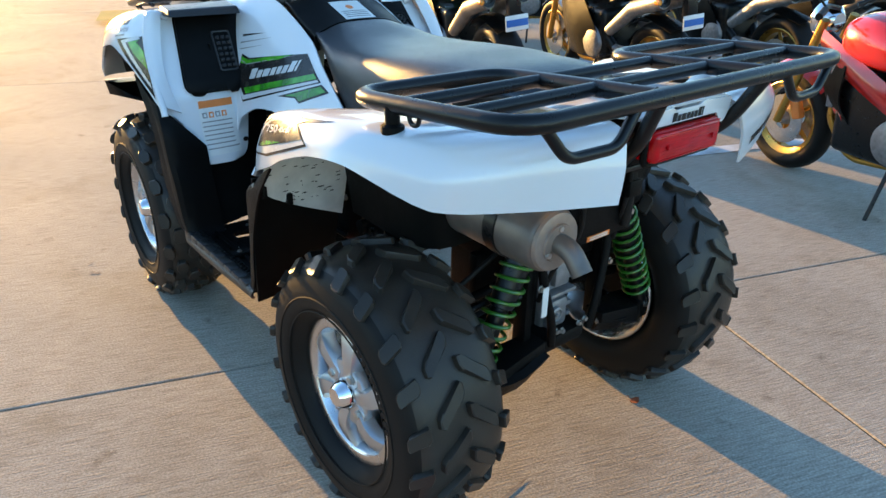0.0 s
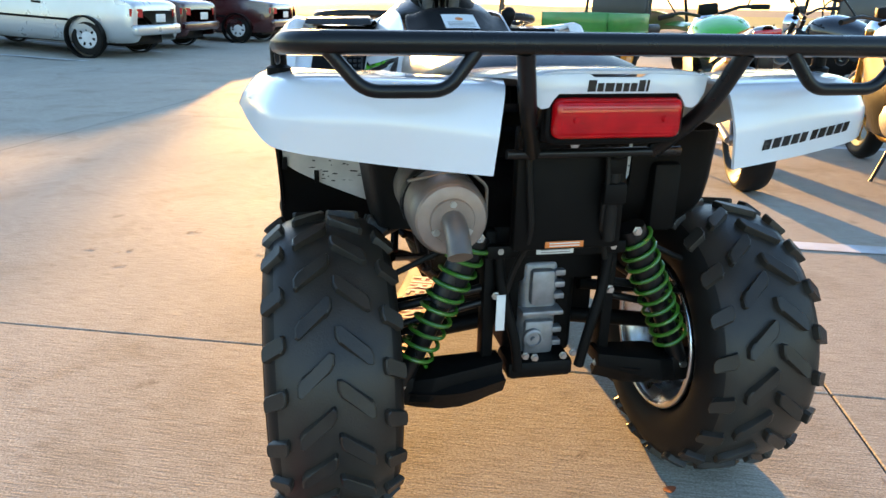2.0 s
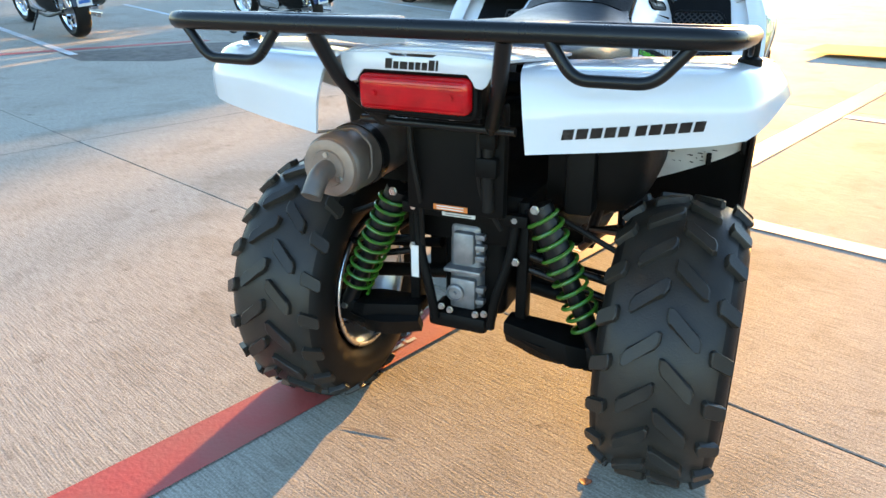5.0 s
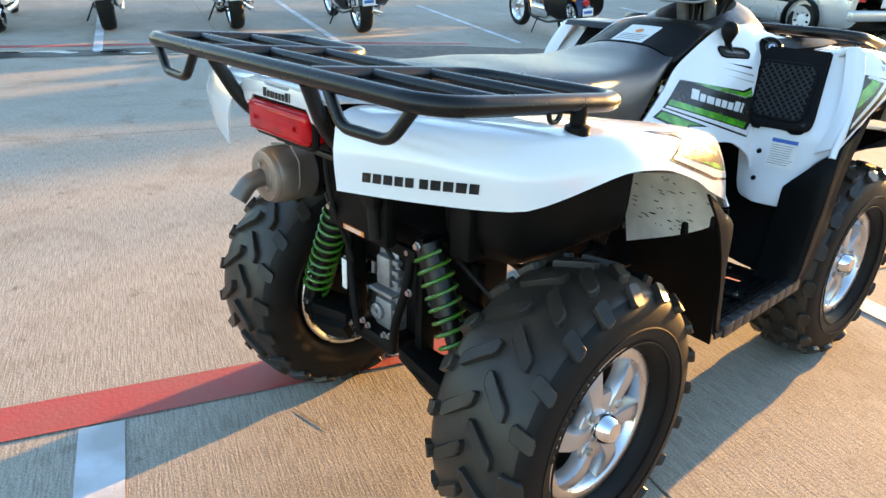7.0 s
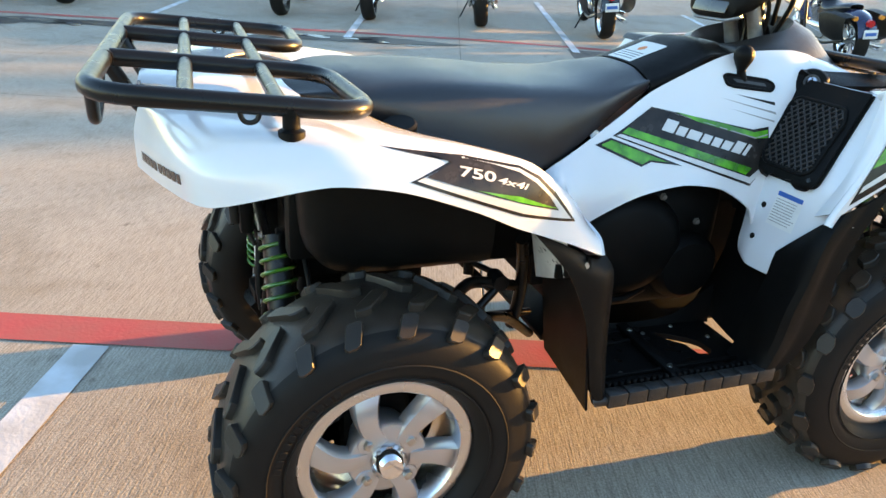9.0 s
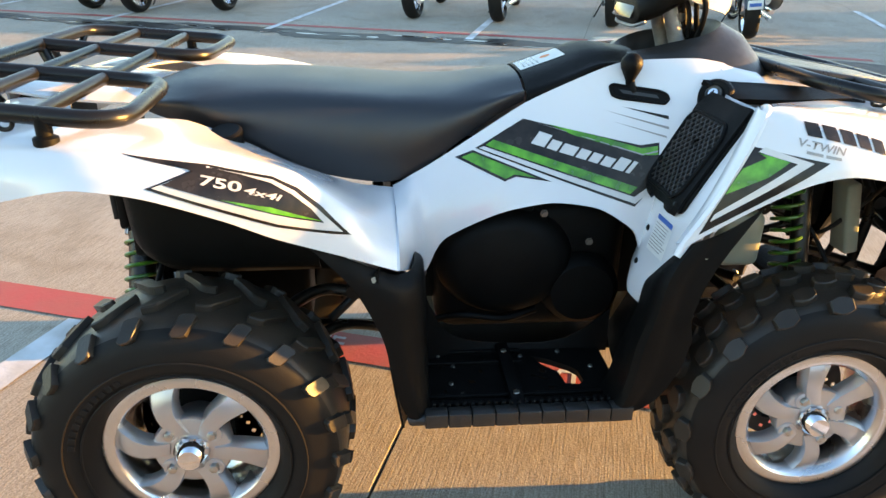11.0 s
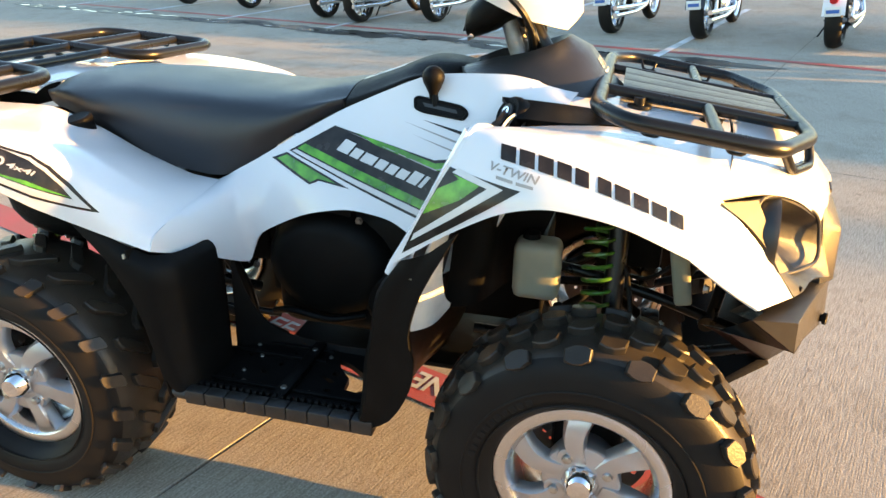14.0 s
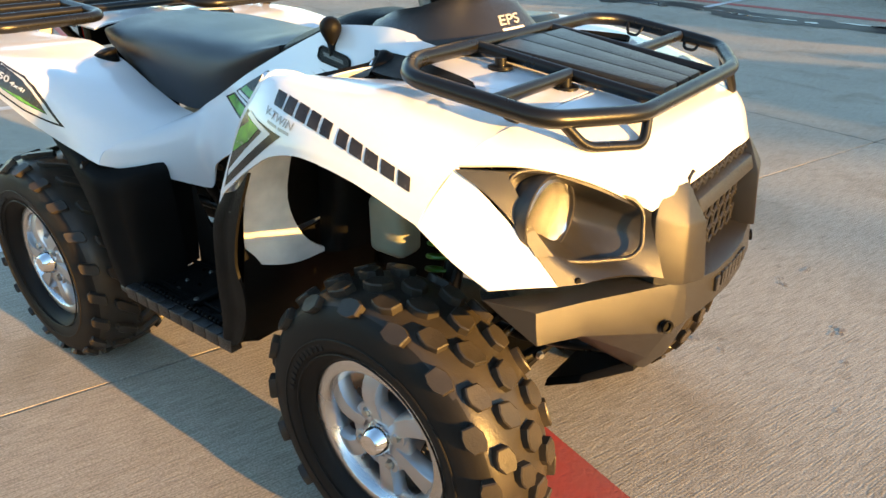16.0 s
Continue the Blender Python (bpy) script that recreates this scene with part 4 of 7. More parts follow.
part("gear_case", box(-.075, .075, -.10, .20, .32, .55, .02, 3), BLACK, atv)


def pierced(outline, holes, z0, z1):
    """A flat board with openings right through it."""
    bm = bmesh.new()
    edges = []
    for loop in [outline] + holes:
        vs = [bm.verts.new((x, y, z1)) for x, y in loop]
        edges += [bm.edges.new((vs[i], vs[(i + 1) % len(vs)])) for i in range(len(vs))]
    bmesh.ops.triangle_fill(bm, use_beauty=True, use_dissolve=False, edges=edges, normal=(0, 0, 1))
    got = bmesh.ops.extrude_face_region(bm, geom=bm.faces[:])
    for v in got["geom"]:
        if isinstance(v, bmesh.types.BMVert):
            v.co.z = z0
    bmesh.ops.recalc_face_normals(bm, faces=bm.faces[:])
    return bm


FOOT_HOLES = [
    [(.301, .712), (.312, .744), (.345, .79), (.365, .806), (.403, .81), (.417, .797), (.412, .768), (.369, .762), (.335, .73)],
    [(.372, .700), (.380, .698), (.398, .732), (.390, .737)], [(.352, .722), (.366, .72), (.37, .735), (.355, .737)],
    [(.38, .447), (.392, .449), (.389, .462), (.379, .458)], [(.386, .555), (.40, .562), (.398, .575), (.388, .57)],
    [(.42, .725), (.431, .728), (.43, .742), (.421, .74)], [(.33, .50), (.342, .50), (.342, .508), (.33, .508)], [(.44, .60), (.45, .60), (.45, .61), (.44, .61)],
    [(.31, .56), (.318, .56), (.318, .572), (.31, .572)], [(.462, .52), (.47, .52), (.47, .534), (.462, .534)], [(.30, .60), (.309, .60), (.309, .606), (.30, .606)], [(.458, .70), (.466, .70), (.466, .716), (.458, .716)], [(.35, .585), (.362, .588), (.36, .596), (.349, .593)], [(.42, .50), (.432, .504), (.43, .511), (.419, .507)], [(.455, .80), (.463, .80), (.463, .815), (.455, .815)]]
pair("footboard", pierced([(.24, .45), (.47, .45), (.505, .47), (.512, .50), (.512, .80), (.50, .84), (.46, .88), (.24, .88)], FOOT_HOLES, .338, .352), BLACK, atv, "black plastic footboard with drain openings")
pair("rear_mudguard", sheet([
    [(.535, .245, .742), (.52, .315, .708), (.498, .395, .664), (.47, .43, .66), (.42, .44, .655), (.36, .44, .65)],
    [(.532, .322, .655), (.53, .366, .645), (.522, .41, .635), (.49, .445, .63), (.43, .458, .63), (.36, .46, .63)],
    [(.53, .371, .557), (.528, .396, .545), (.52, .42, .535), (.49, .452, .53), (.43, .462, .53), (.36, .465, .53)],
    [(.53, .390, .48), (.528, .41, .47), (.52, .43, .46), (.49, .458, .455), (.43, .466, .45), (.36, .468, .45)],
    [(.528, .405, .405), (.526, .424, .40), (.52, .442, .395), (.49, .465, .39), (.43, .47, .385), (.36, .47, .38)],
    [(.526, .425, .362), (.526, .44, .36), (.52, .455, .357), (.49, .47, .355), (.43, .472, .352), (.36, .472, .35)],
    [(.522, .48, .340), (.522, .48, .342), (.517, .482, .344), (.49, .482, .345), (.43, .482, .345), (.36, .482, .345)]], 3, 4, .006, tight=.8), BLACK, atv, "black plastic mudguard")
pair("front_mudguard", sheet([
    [(.545, 1.05, .80), (.535, 1.0, .757), (.522, .935, .715), (.42, .915, .60)],
    [(.54, .985, .68), (.535, .945, .67), (.528, .90, .66), (.42, .91, .58)],
    [(.538, .958, .585), (.533, .925, .58), (.528, .885, .575), (.42, .905, .54)],
    [(.534, .966, .53), (.53, .92, .52), (.524, .87, .51), (.42, .89, .49)],
    [(.53, .955, .46), (.526, .915, .45), (.521, .862, .44), (.42, .875, .44)],
    [(.527, .915, .385), (.523, .885, .38), (.518, .85, .375), (.42, .86, .375)],
    [(.522, .855, .345), (.52, .845, .343), (.515, .83, .342), (.42, .84, .342)]], 3, 4, .006), BLACK, atv)

# rear lamp
part("tail_lamp", box(-.105, .098, -.395, -.34, .838, .898, .012, 3), RED_LENS, atv, "red ribbed tail lamp lens")
part("lamp_bezel", tube([(-.108, -.372, .834), (.101, -.372, .834), (.101, -.372, .902), (-.108, -.372, .902)], .007, bend=.014, seg=8, closed=True), BLACK, atv, "black lamp bezel")
for k in range(9):
    part("lens_rib", box(-.095, .088, -.3957, -.394, .844 + k * .0058 + (.004 if k > 3 else 0), .8455 + k * .0058 + (.004 if k > 3 else 0), 0), RED_LENS, atv)
part("lamp_mount", box(-.112, .106, -.35, -.30, .825, .895, .008), BLACK, atv)
# exhaust
part("muffler", moved(lathe([(-.30, 0), (-.30, .018), (-.298, .04), (-.292, .058), (-.285, .064), (-.26, .066), (.1, .066), (.2, .05), (.2, 0)], 36, "y"), Matrix.Translation((-.235, 0, .692))), STEEL, atv, "brushed steel muffler")
part("tail_pipe", tube([(-.235, -.29, .692), (-.235, -.335, .69), (-.235, -.368, .652)], .0205, bend=.03), STEEL, atv)
# suspension
for s in (-1, 1):
    top, bot = Vector((s * .155, -.152, .618)), Vector((s * .30, -.152, .315))
    sh = new("shock_absorber")
    sh.parent = atv
    sh["label"] = "black shock absorber with a bright green coil spring"
    d = bot - top
    part("damper", tube([top, top + d * .45, top + d * .46, bot], [.029, .029, .02, .02]), STEEL_BLACK, sh)
    sd = d.normalized()
    e1 = sd.cross(Vector((0, 1, 0))).normalized()
    e2 = sd.cross(e1)
    coil = [top + d * (.06 + .80 * k / 160) + (e1 * math.cos(k * 2 * math.pi / 16) + e2 * math.sin(k * 2 * math.pi / 16)) * .034 for k in range(161)]
    part("spring", tube(coil, .0043, seg=8), SPRING, sh, "bright green coil spring")
    part("lower_arm", sheet([[(s * .10, -.18, .335), (s * .22, -.185, .315), (s * .40, -.08, .29)], [(s * .10, -.16, .30), (s * .22, -.16, .27), (s * .40, -.06, .262)]], 4, 4, .02), BLACK, atv)
    part("upper_arm", rod((s * .10, -.05, .46), (s * .42, -.02, .41), .012), BLACK, atv)
    part("drive_shaft", rod((s * .07, 0, .37), (s * .42, 0, .32), .018), BLACK, atv)
    part("lower_arm", tube([(s * .10, BASE - .12, .34), (s * .40, BASE, .29), (s * .10, BASE + .12, .34)], .014, bend=.02), BLACK, atv)
    part("upper_arm", tube([(s * .12, BASE - .10, .47), (s * .40, BASE, .42), (s * .12, BASE + .10, .47)], .012, bend=.02), BLACK, atv)
    part("front_damper", rod((s * .24, BASE + .02, .80), (s * .34, BASE + .02, .42), .02), STEEL_BLACK, atv)
    part("hub_carrier", box(s * .40 - .03, s * .40 + .03, -.07, .07, .24, .44, .02), BLACK, atv)
    part("hub_carrier", box(s * .40 - .03, s * .40 + .03, BASE - .07, BASE + .07, .24, .46, .02), BLACK, atv)
# ---------- films, labels and small parts of the quad bike ----------
UPV, FWD = Vector((0, 0, 1)), Vector((0, 1, 0))


def side_film(name, poly, trees, mat, parent, lift, label="", both=True):
    """A film on the right flank, outline in (forward, up), and its mirror on the left."""
    part(name, sticker(poly, trees[0], (.9, 0, 0), (-1, 0, 0), FWD, UPV, lift), mat, parent, label)
    if both:
        part(name, sticker(poly, trees[1], (-.9, 0, 0), (1, 0, 0), FWD, UPV, lift), mat, parent, label)


def blocks(heights, widths, gap=.2):
    """Plain upright bars that stand for a mark: outlines in units of its length."""
    total = sum(widths) + gap * (len(widths) - 1)
    out, x = [], 0.0
    for h, w in zip(heights, widths):
        out.append([(x / total, 0), ((x + w) / total, 0), ((x + w) / total, h), (x / total, h)])
        x += w + gap
    return out


MARK = ([1, .74, .74, .74, .74, .74, 1, 1], [1.1, .85, 1.2, .85, .8, .85, .9, .35])
BAND = ([1] * 5 + [0] + [1] * 5, [.9, .9, .9, .85, .8, .1, .8, .9, .9, .9, .8])


def mark_on(kind, a, b, height, trees_one, start, way, right, up, mat, parent, lift, name, shear=0.0, label="", bow=0.0):
    """Lays the bars of a mark along the line from a to b, in (right, up)."""
    a, b = Vector((*a, 0)), Vector((*b, 0))
    d = b - a
    nrm = Vector((-d.y, d.x, 0)).normalized() * height
    for i, q in enumerate(blocks(*kind)):
        if q[2][1] == 0:
            continue
        poly = [tuple((a + d * (x + shear * y) + nrm * (y + bow * 4 * x * (1 - x))).xy) for x, y in q]
        part(name, sticker(poly, trees_one, start, way, right, up, lift, .012), mat, parent, label)


def lettering(text, size, a, b, tree_one, start, way, right, up, mat, parent, lift, name, shear=.2, bold=.022):
    """Readable characters laid on a surface from a to b, in (right, up)."""
    cu = bpy.data.curves.new("text", "FONT")
    cu.body, cu.size, cu.shear, cu.offset = text, 1.0, shear, bold
    ob = bpy.data.objects.new("text", cu)
    scene.collection.objects.link(ob)
    me = bpy.data.meshes.new_from_object(ob.evaluated_get(bpy.context.evaluated_depsgraph_get()))
    bpy.data.objects.remove(ob)
    bm = bmesh.new()
    bm.from_mesh(me)
    xs = [v.co.x for v in bm.verts]
    x0, x1 = min(xs), max(xs)
    a, b = Vector(a), Vector(b)
    d = b - a
    nrm = Vector((-d.y, d.x)).normalized() * size
    start, way, right, up = Vector(start), Vector(way), Vector(right), Vector(up)
    bad = []
    for v in bm.verts:
        p = a + d * ((v.co.x - x0) / (x1 - x0)) + nrm * (v.co.y / .7)
        hit = tree_one.ray_cast(start + right * p.x + up * p.y, way)
        if hit[0] is None:
            bad.append(v)
        else:
            nn = hit[1] if hit[1].dot(way) < 0 else -hit[1]
            v.co = hit[0] + nn * lift
    bmesh.ops.delete(bm, geom=bad, context="VERTS")
    if bm.faces and sum(f.normal.dot(way) for f in bm.faces) > 0:
        bmesh.ops.reverse_faces(bm, faces=bm.faces[:])
    return part(name, bm, mat, parent, smooth=False)


cover_t = (tree_of(side_cover[0]), tree_of(side_cover[1]))
front_t = tuple(tree_of(fender_front[k], fender_lip[k]) for k in (0, 1))
rear_t = (tree_of(fender_rear[0]), tree_of(fender_rear[1]))
shield_t = (tree_of(shield[0]), tree_of(shield[1]))
R0, L0 = ((.9, 0, 0), (-1, 0, 0)), ((-.9, 0, 0), (1, 0, 0))

# flank decal below the tank
side_film("flank_decal", [(.683, .878), (.926, .835), (.965, .842), (.965, .765), (.916, .711), (.579, .82)], cover_t, DECAL_BLACK, atv, .0008, "black flank decal")
side_film("decal_band", [(.737, .869), (.855, .846), (.928, .829), (.962, .835), (.962, .817), (.934, .816), (.79, .849)], cover_t, DECAL_GREEN, atv, .0014, "mottled green decal band")
side_film("decal_band", [(.618, .837), (.921, .751), (.906, .737), (.601, .826)], cover_t, DECAL_GREEN, atv, .0014, "mottled green decal band")
side_film("decal_band", [(.597, .824), (.915, .731), (.955, .760), (.955, .748), (.917, .717), (.587, .82)], cover_t, DECAL_SILVER, atv, .0014, "silver decal band")
side_film("decal_band", [(.693, .876), (.931, .818), (.962, .826), (.962, .823), (.931, .815)], cover_t, DECAL_GREY, atv, .0014)
side_film("decal_wedge", [(.536, .801), (.574, .816), (.74, .759), (.664, .767), (.64, .757)], cover_t, DECAL_BLACK, atv, .0008)
side_film("decal_wedge", [(.55, .801), (.575, .811), (.707, .766), (.66, .771), (.642, .762)], cover_t, DECAL_GREEN, atv, .0014, "mottled green decal wedge")
for q in ([(.888, .909), (.985, .894), (.985, .887)], [(.85, .901), (.985, .873), (.985, .868)], [(.87, .879), (.98, .855), (.98, .851)]):
    side_film("decal_streak", q, cover_t, DECAL_BLACK if q[0][0] == .888 else DECAL_GREY, atv, .0008)
mark_on(MARK, (.697, .832), (.903, .778), .027, cover_t[0], *R0, FWD, UPV, DECAL_SILVER, atv, .002, "mark_bar", .06)
mark_on(MARK, (-.903, .778), (-.697, .832), .027, cover_t[1], *L0, -FWD, UPV, DECAL_SILVER, atv, .002, "mark_bar", .06)
# front fender decal
side_film("fender_decal", [(1.026, .905), (1.15, .884), (.945, .746), (.965, .79), (.988, .835), (1.012, .88)], front_t, DECAL_BLACK, atv, .0008, "black fender decal")
side_film("decal_band", [(1.042, .905), (1.122, .883), (.962, .772), (.968, .786), (1.095, .881), (1.032, .897)], front_t, DECAL_SILVER, atv, .0014)
side_film("decal_wedge", [(1.008, .868), (1.045, .888), (1.034, .895), (1.083, .884), (1.049, .856), (.983, .822), (.992, .842)], front_t, DECAL_GREEN, atv, .0014, "mottled green decal wedge")
mark_on(BAND, (1.112, .927), (1.402, .837), .0195, front_t[0], *R0, FWD, UPV, DECAL_BLACK, atv, .0012, "mark_bar", -.03, bow=.6)
mark_on(BAND, (-1.402, .837), (-1.112, .927), .0195, front_t[1], *L0, -FWD, UPV, DECAL_BLACK, atv, .0012, "mark_bar", .03, bow=.6)
lettering("V-TWIN", .0125, (1.095, .911), (1.176, .896), front_t[0], *R0, FWD, UPV, DECAL_GREY, atv, .0012, "lettering")
lettering("V-TWIN", .0125, (-1.176, .896), (-1.095, .911), front_t[1], *L0, -FWD, UPV, DECAL_GREY, atv, .0012, "lettering")
for k in range(2):
    side_film("text_bar", [(1.108 + k * .033, .9035 - k * .006), (1.136 + k * .033, .8985 - k * .006), (1.136 + k * .033, .8935 - k * .006), (1.108 + k * .033, .8985 - k * .006)], front_t, DECAL_GREY, atv, .0012)
# rear fender decal
side_film("rear_decal", [(-.036, .905), (.099, .886), (.2, .864), (.238, .845), (.274, .813), (.323, .755), (.202, .784), (.006, .857), (.075, .88)], rear_t, DECAL_BLACK, atv, .0008, "black fender decal")
side_film("decal_band", [(.102, .882), (.199, .86), (.233, .841), (.269, .808), (.31, .763), (.205, .789), (.017, .858), (.076, .877)], rear_t, DECAL_SILVER, atv, .0014)
side_film("decal_field", [(.04, .891), (.11, .880), (.15, .870), (.197, .855), (.229, .836), (.258, .81), (.279, .783), (.201, .806), (.032, .862), (.077, .878)], rear_t, DECAL_BLACK, atv, .002)
side_film("decal_band", [(.117, .836), (.196, .818), (.279, .786), (.2, .808)], rear_t, DECAL_GREEN, atv, .0026)
lettering("750", .0135, (.087, .8595), (.15, .845), rear_t[0], *R0, FWD, UPV, DECAL_SILVER, atv, .0028, "lettering", 0)
lettering("4x4i", .0095, (.154, .8435), (.212, .8265), rear_t[0], *R0, FWD, UPV, DECAL_SILVER, atv, .0028, "lettering")
lettering("750", .0135, (-.212, .8305), (-.15, .8455), rear_t[1], *L0, -FWD, UPV, DECAL_SILVER, atv, .0028, "lettering", 0)
lettering("4x4i", .0095, (-.145, .847), (-.087, .861), rear_t[1], *L0, -FWD, UPV, DECAL_SILVER, atv, .0028, "lettering")
# marks on the rear
BACK = ((0, -.9, 0), (0, 1, 0))
mark_on(MARK, (-.056, .9075), (.040, .9075), .0165, tree_of(tail_plate), *BACK, (1, 0, 0), UPV, DECAL_BLACK, atv, .001, "mark_bar", .02)
mark_on(BAND, (.248, .813), (.452, .831), .0165, rear_t[0], *BACK, (1, 0, 0), UPV, DECAL_BLACK, atv, .001, "mark_bar", .02)
# warning labels on the leg shields


def label_at(tree_one, start, way, right, up, x0, x1, z0, z1, head, parent, slant=0.0):
    sk = lambda x, z: (x, z + slant * (x - x0))
    part("warning_label", sticker([sk(x0, z0), sk(x1, z0), sk(x1, z1), sk(x0, z1)], tree_one, start, way, right, up, .0008), PAPER, parent, "white warning label with a coloured heading")
    h = (z1 - z0)
    part("label_heading", sticker([sk(x0 + .002, z1 - .15 * h), sk(x1 - .002, z1 - .15 * h), sk(x1 - .002, z1 - .02 * h), sk(x0 + .002, z1 - .02 * h)], tree_one, start, way, right, up, .0014), head, parent)
    rr = random.Random(5)
    signs = 4 if head is ORANGE else 0
    for k in range(signs):
        x = x0 + .008 + k * .0195
        z = z1 - h * .33
        part("sign_square", sticker([sk(x, z), sk(x + .015, z), sk(x + .015, z + .016), sk(x, z + .016)], tree_one, start, way, right, up, .0014), ORANGE if k % 2 else DECAL_GREY, parent)
        part("sign_mark", sticker([sk(x + .004, z + .003), sk(x + .011, z + .003), sk(x + .011, z + .012), sk(x + .004, z + .012)], tree_one, start, way, right, up, .002), PAPER, parent)
    for k in range(2 if signs else 0, 9):
        z = z1 - h * (.24 + .08 * k)
        e = x1 - .004 - rr.random() * .012
        part("text_bar", sticker([sk(x0 + .004, z - .011 * h), sk(e, z - .011 * h), sk(e, z + .011 * h), sk(x0 + .004, z + .011 * h)], tree_one, start, way, right, up, .0014), DECAL_GREY, parent)


label_at(shield_t[0], *BACK, (1, 0, 0), UPV, .349, .424, .643, .721, BLUE, atv)
label_at(shield_t[1], *BACK, (1, 0, 0), UPV, -.417, -.309, .566, .726, ORANGE, atv)
for s in (-1, 1):
    for x, z in ((.324, .676), (.33, .602)) if s > 0 else ((.290, .672), (.291, .597)):
        part("rivet", moved(lathe([(-.002, .008), (.0, .0075), (.003, .004), (.004, 0)], 12, "z"), Matrix.Translation((s * x, lean(z, .006), z)) @ Vector((0, -1, 0)).to_track_quat("Z", "Y").to_matrix().to_4x4()), BLACK, atv)
part("tank_label", sticker([(-.05, .70), (.05, .70), (.05, .80), (-.05, .80)], tree_of(next(o for o in atv.children if o.name == "tank_cover")), (0, 0, 1.5), (0, 0, -1), (1, 0, 0), (0, 1, 0), .001), PAPER, atv, "white safety label")
part("label_mark", sticker([(.012 * math.cos(k * math.pi / 6), .765 + .012 * math.sin(k * math.pi / 6)) for k in range(12)], tree_of(next(o for o in atv.children if o.name == "tank_cover")), (0, 0, 1.5), (0, 0, -1), (1, 0, 0), (0, 1, 0), .0016), ORANGE, atv)
for k in range(4):
    part("text_bar", sticker([(-.04, .71 + k * .01), (.04, .71 + k * .01), (.04, .714 + k * .01), (-.04, .714 + k * .01)], tree_of(next(o for o in atv.children if o.name == "tank_cover")), (0, 0, 1.5), (0, 0, -1), (1, 0, 0), (0, 1, 0), .0016), DECAL_GREY, atv)
lettering("EPS", .017, (-.045, 1.006), (.032, 1.006), tree_of(next(o for o in atv.children if o.name == "steering_console")), (0, 2.2, 0), (0, -1, 0), (-1, 0, 0), UPV, DECAL_GREY, atv, .001, "lettering", .25)
part("text_bar", sticker([(-.045, .996), (.032, .996), (.032, 1.0), (-.045, 1.0)], tree_of(next(o for o in atv.children if o.name == "steering_console")), (0, 2.2, 0), (0, -1, 0), (-1, 0, 0), UPV, .001), DECAL_SILVER, atv)

# air vents on the leg shields: a raised frame round a woven mesh
for s in (1, -1):
    vent = new("air_vent" if s > 0 else "storage_pocket")
    vent.parent = atv
    vent["label"] = "black air vent with a woven mesh" if s > 0 else "smooth dark brown-black storage pocket"
    # a plate with rounded lower corners that stands proud of the leg shield
    plate = [(.747, .298, .405), (.750, .276, .425), (.757, .259, .435), (.772, .248, .4385), (.80, .238, .434), (.84, .226, .426), (.88, .213, .418), (.915, .201, .411), (.94, .196, .406)]
    dish = [[(s * (x0 + (x1 - x0) * k / 6), lean(z, .003 + (.004 if k in (0, 6) else .009 if k in (1, 5) else .007)), z) for k in range(7)] for z, x0, x1 in plate]
    panel = part("panel", sheet(dish, 3, 3, .012, flip=s < 0), BLACK, vent)
    rim_line = [dish[k][0] for k in range(8, -1, -1)] + [dish[0][k] for k in range(1, 6)] + [dish[k][6] for k in range(9)]
    part("edge", tube([tuple(q) for q in catmull(rim_line, 2)], .0045, seg=8), BLACK, vent)
    if s < 0:
        # embossed panel on the pocket: rows of small raised pads in a shallow frame
        pad_tree = tree_of(panel)

        def pocket(x, z, d):
            hit = pad_tree.ray_cast(Vector((x, .7, z)), Vector((0, 1, 0)))
            return hit[0] + Vector((0, -d, d * .5))
        part("embossed_frame", tube([pocket(-.325, .80, .001), pocket(-.275, .80, .001), pocket(-.265, .90, .001), pocket(-.318, .90, .001)], .0032, bend=.008, seg=8, closed=True), GUARD, vent)
        for a in range(6):
            for b in range(3):
                x, z = -.312 + b * .016 + a * .0015, .812 + a * .0145
                part("embossed_pad", moved(box(-.0055, .0055, -.003, .003, -.0045, .0045, .0015, 1), Matrix.Translation(pocket(x, z, .001)) @ pose(0, 0, 0, -36, 0, 0)), GUARD, vent)
    if s < 0:
        continue
    dish_tree = tree_of(panel)

    def on(x, z, d=.0):
        hit = dish_tree.ray_cast(Vector((s * x, .7, z)), Vector((0, 1, 0)))
        return hit[0] + Vector((0, -d, d * .4)) if hit[0] else None
    inner = [(.29, .772), (.405, .772), (.418, .785), (.405, .885), (.385, .91), (.255, .91), (.243, .895), (.272, .788)]
    part("lip", tube([on(*q, .001) for q in inner], .0045, bend=.012, seg=8, closed=True), BLACK, vent)
    wb = bmesh.new()
    for k in range(-10, 20):
        for dr in (1, -1):
            line = []
            for i in range(30):
                z = .776 + i * .0045
                x = .20 + k * .0185 + dr * (z - .788) * 1.15
                if .276 - (z - .785) * .25 < x < .413 - (z - .785) * .12 and z < .907:
                    q = on(x, z, .0015)
                    if q:
                        line.append(q)
            if len(line) > 2:
                add(wb, tube([line[0], line[len(line) // 2], line[-1]], .0022, seg=5))
    part("woven_mesh", wb, GUARD, vent)
    for q in ((.425, .766), (.27, .766), (.238, .85), (.222, .925)):
        at = on(*q, .002)
        if at:
            part("screw", bolt(at, (s * .3, -1, .4), .004, .002), STEEL_BLACK, vent)
key_at = Matrix.Translation((.240, 1.075, .939)) @ Vector((.55, -.6, .5)).to_track_quat("Z", "Y").to_matrix().to_4x4()
part("key_boss", moved(lathe([(-.05, .040), (-.006, .039), (.002, .036), (.006, .031), (.006, .025), (.004, .022), (.004, 0)], 32, "z"), key_at), BLACK, atv)
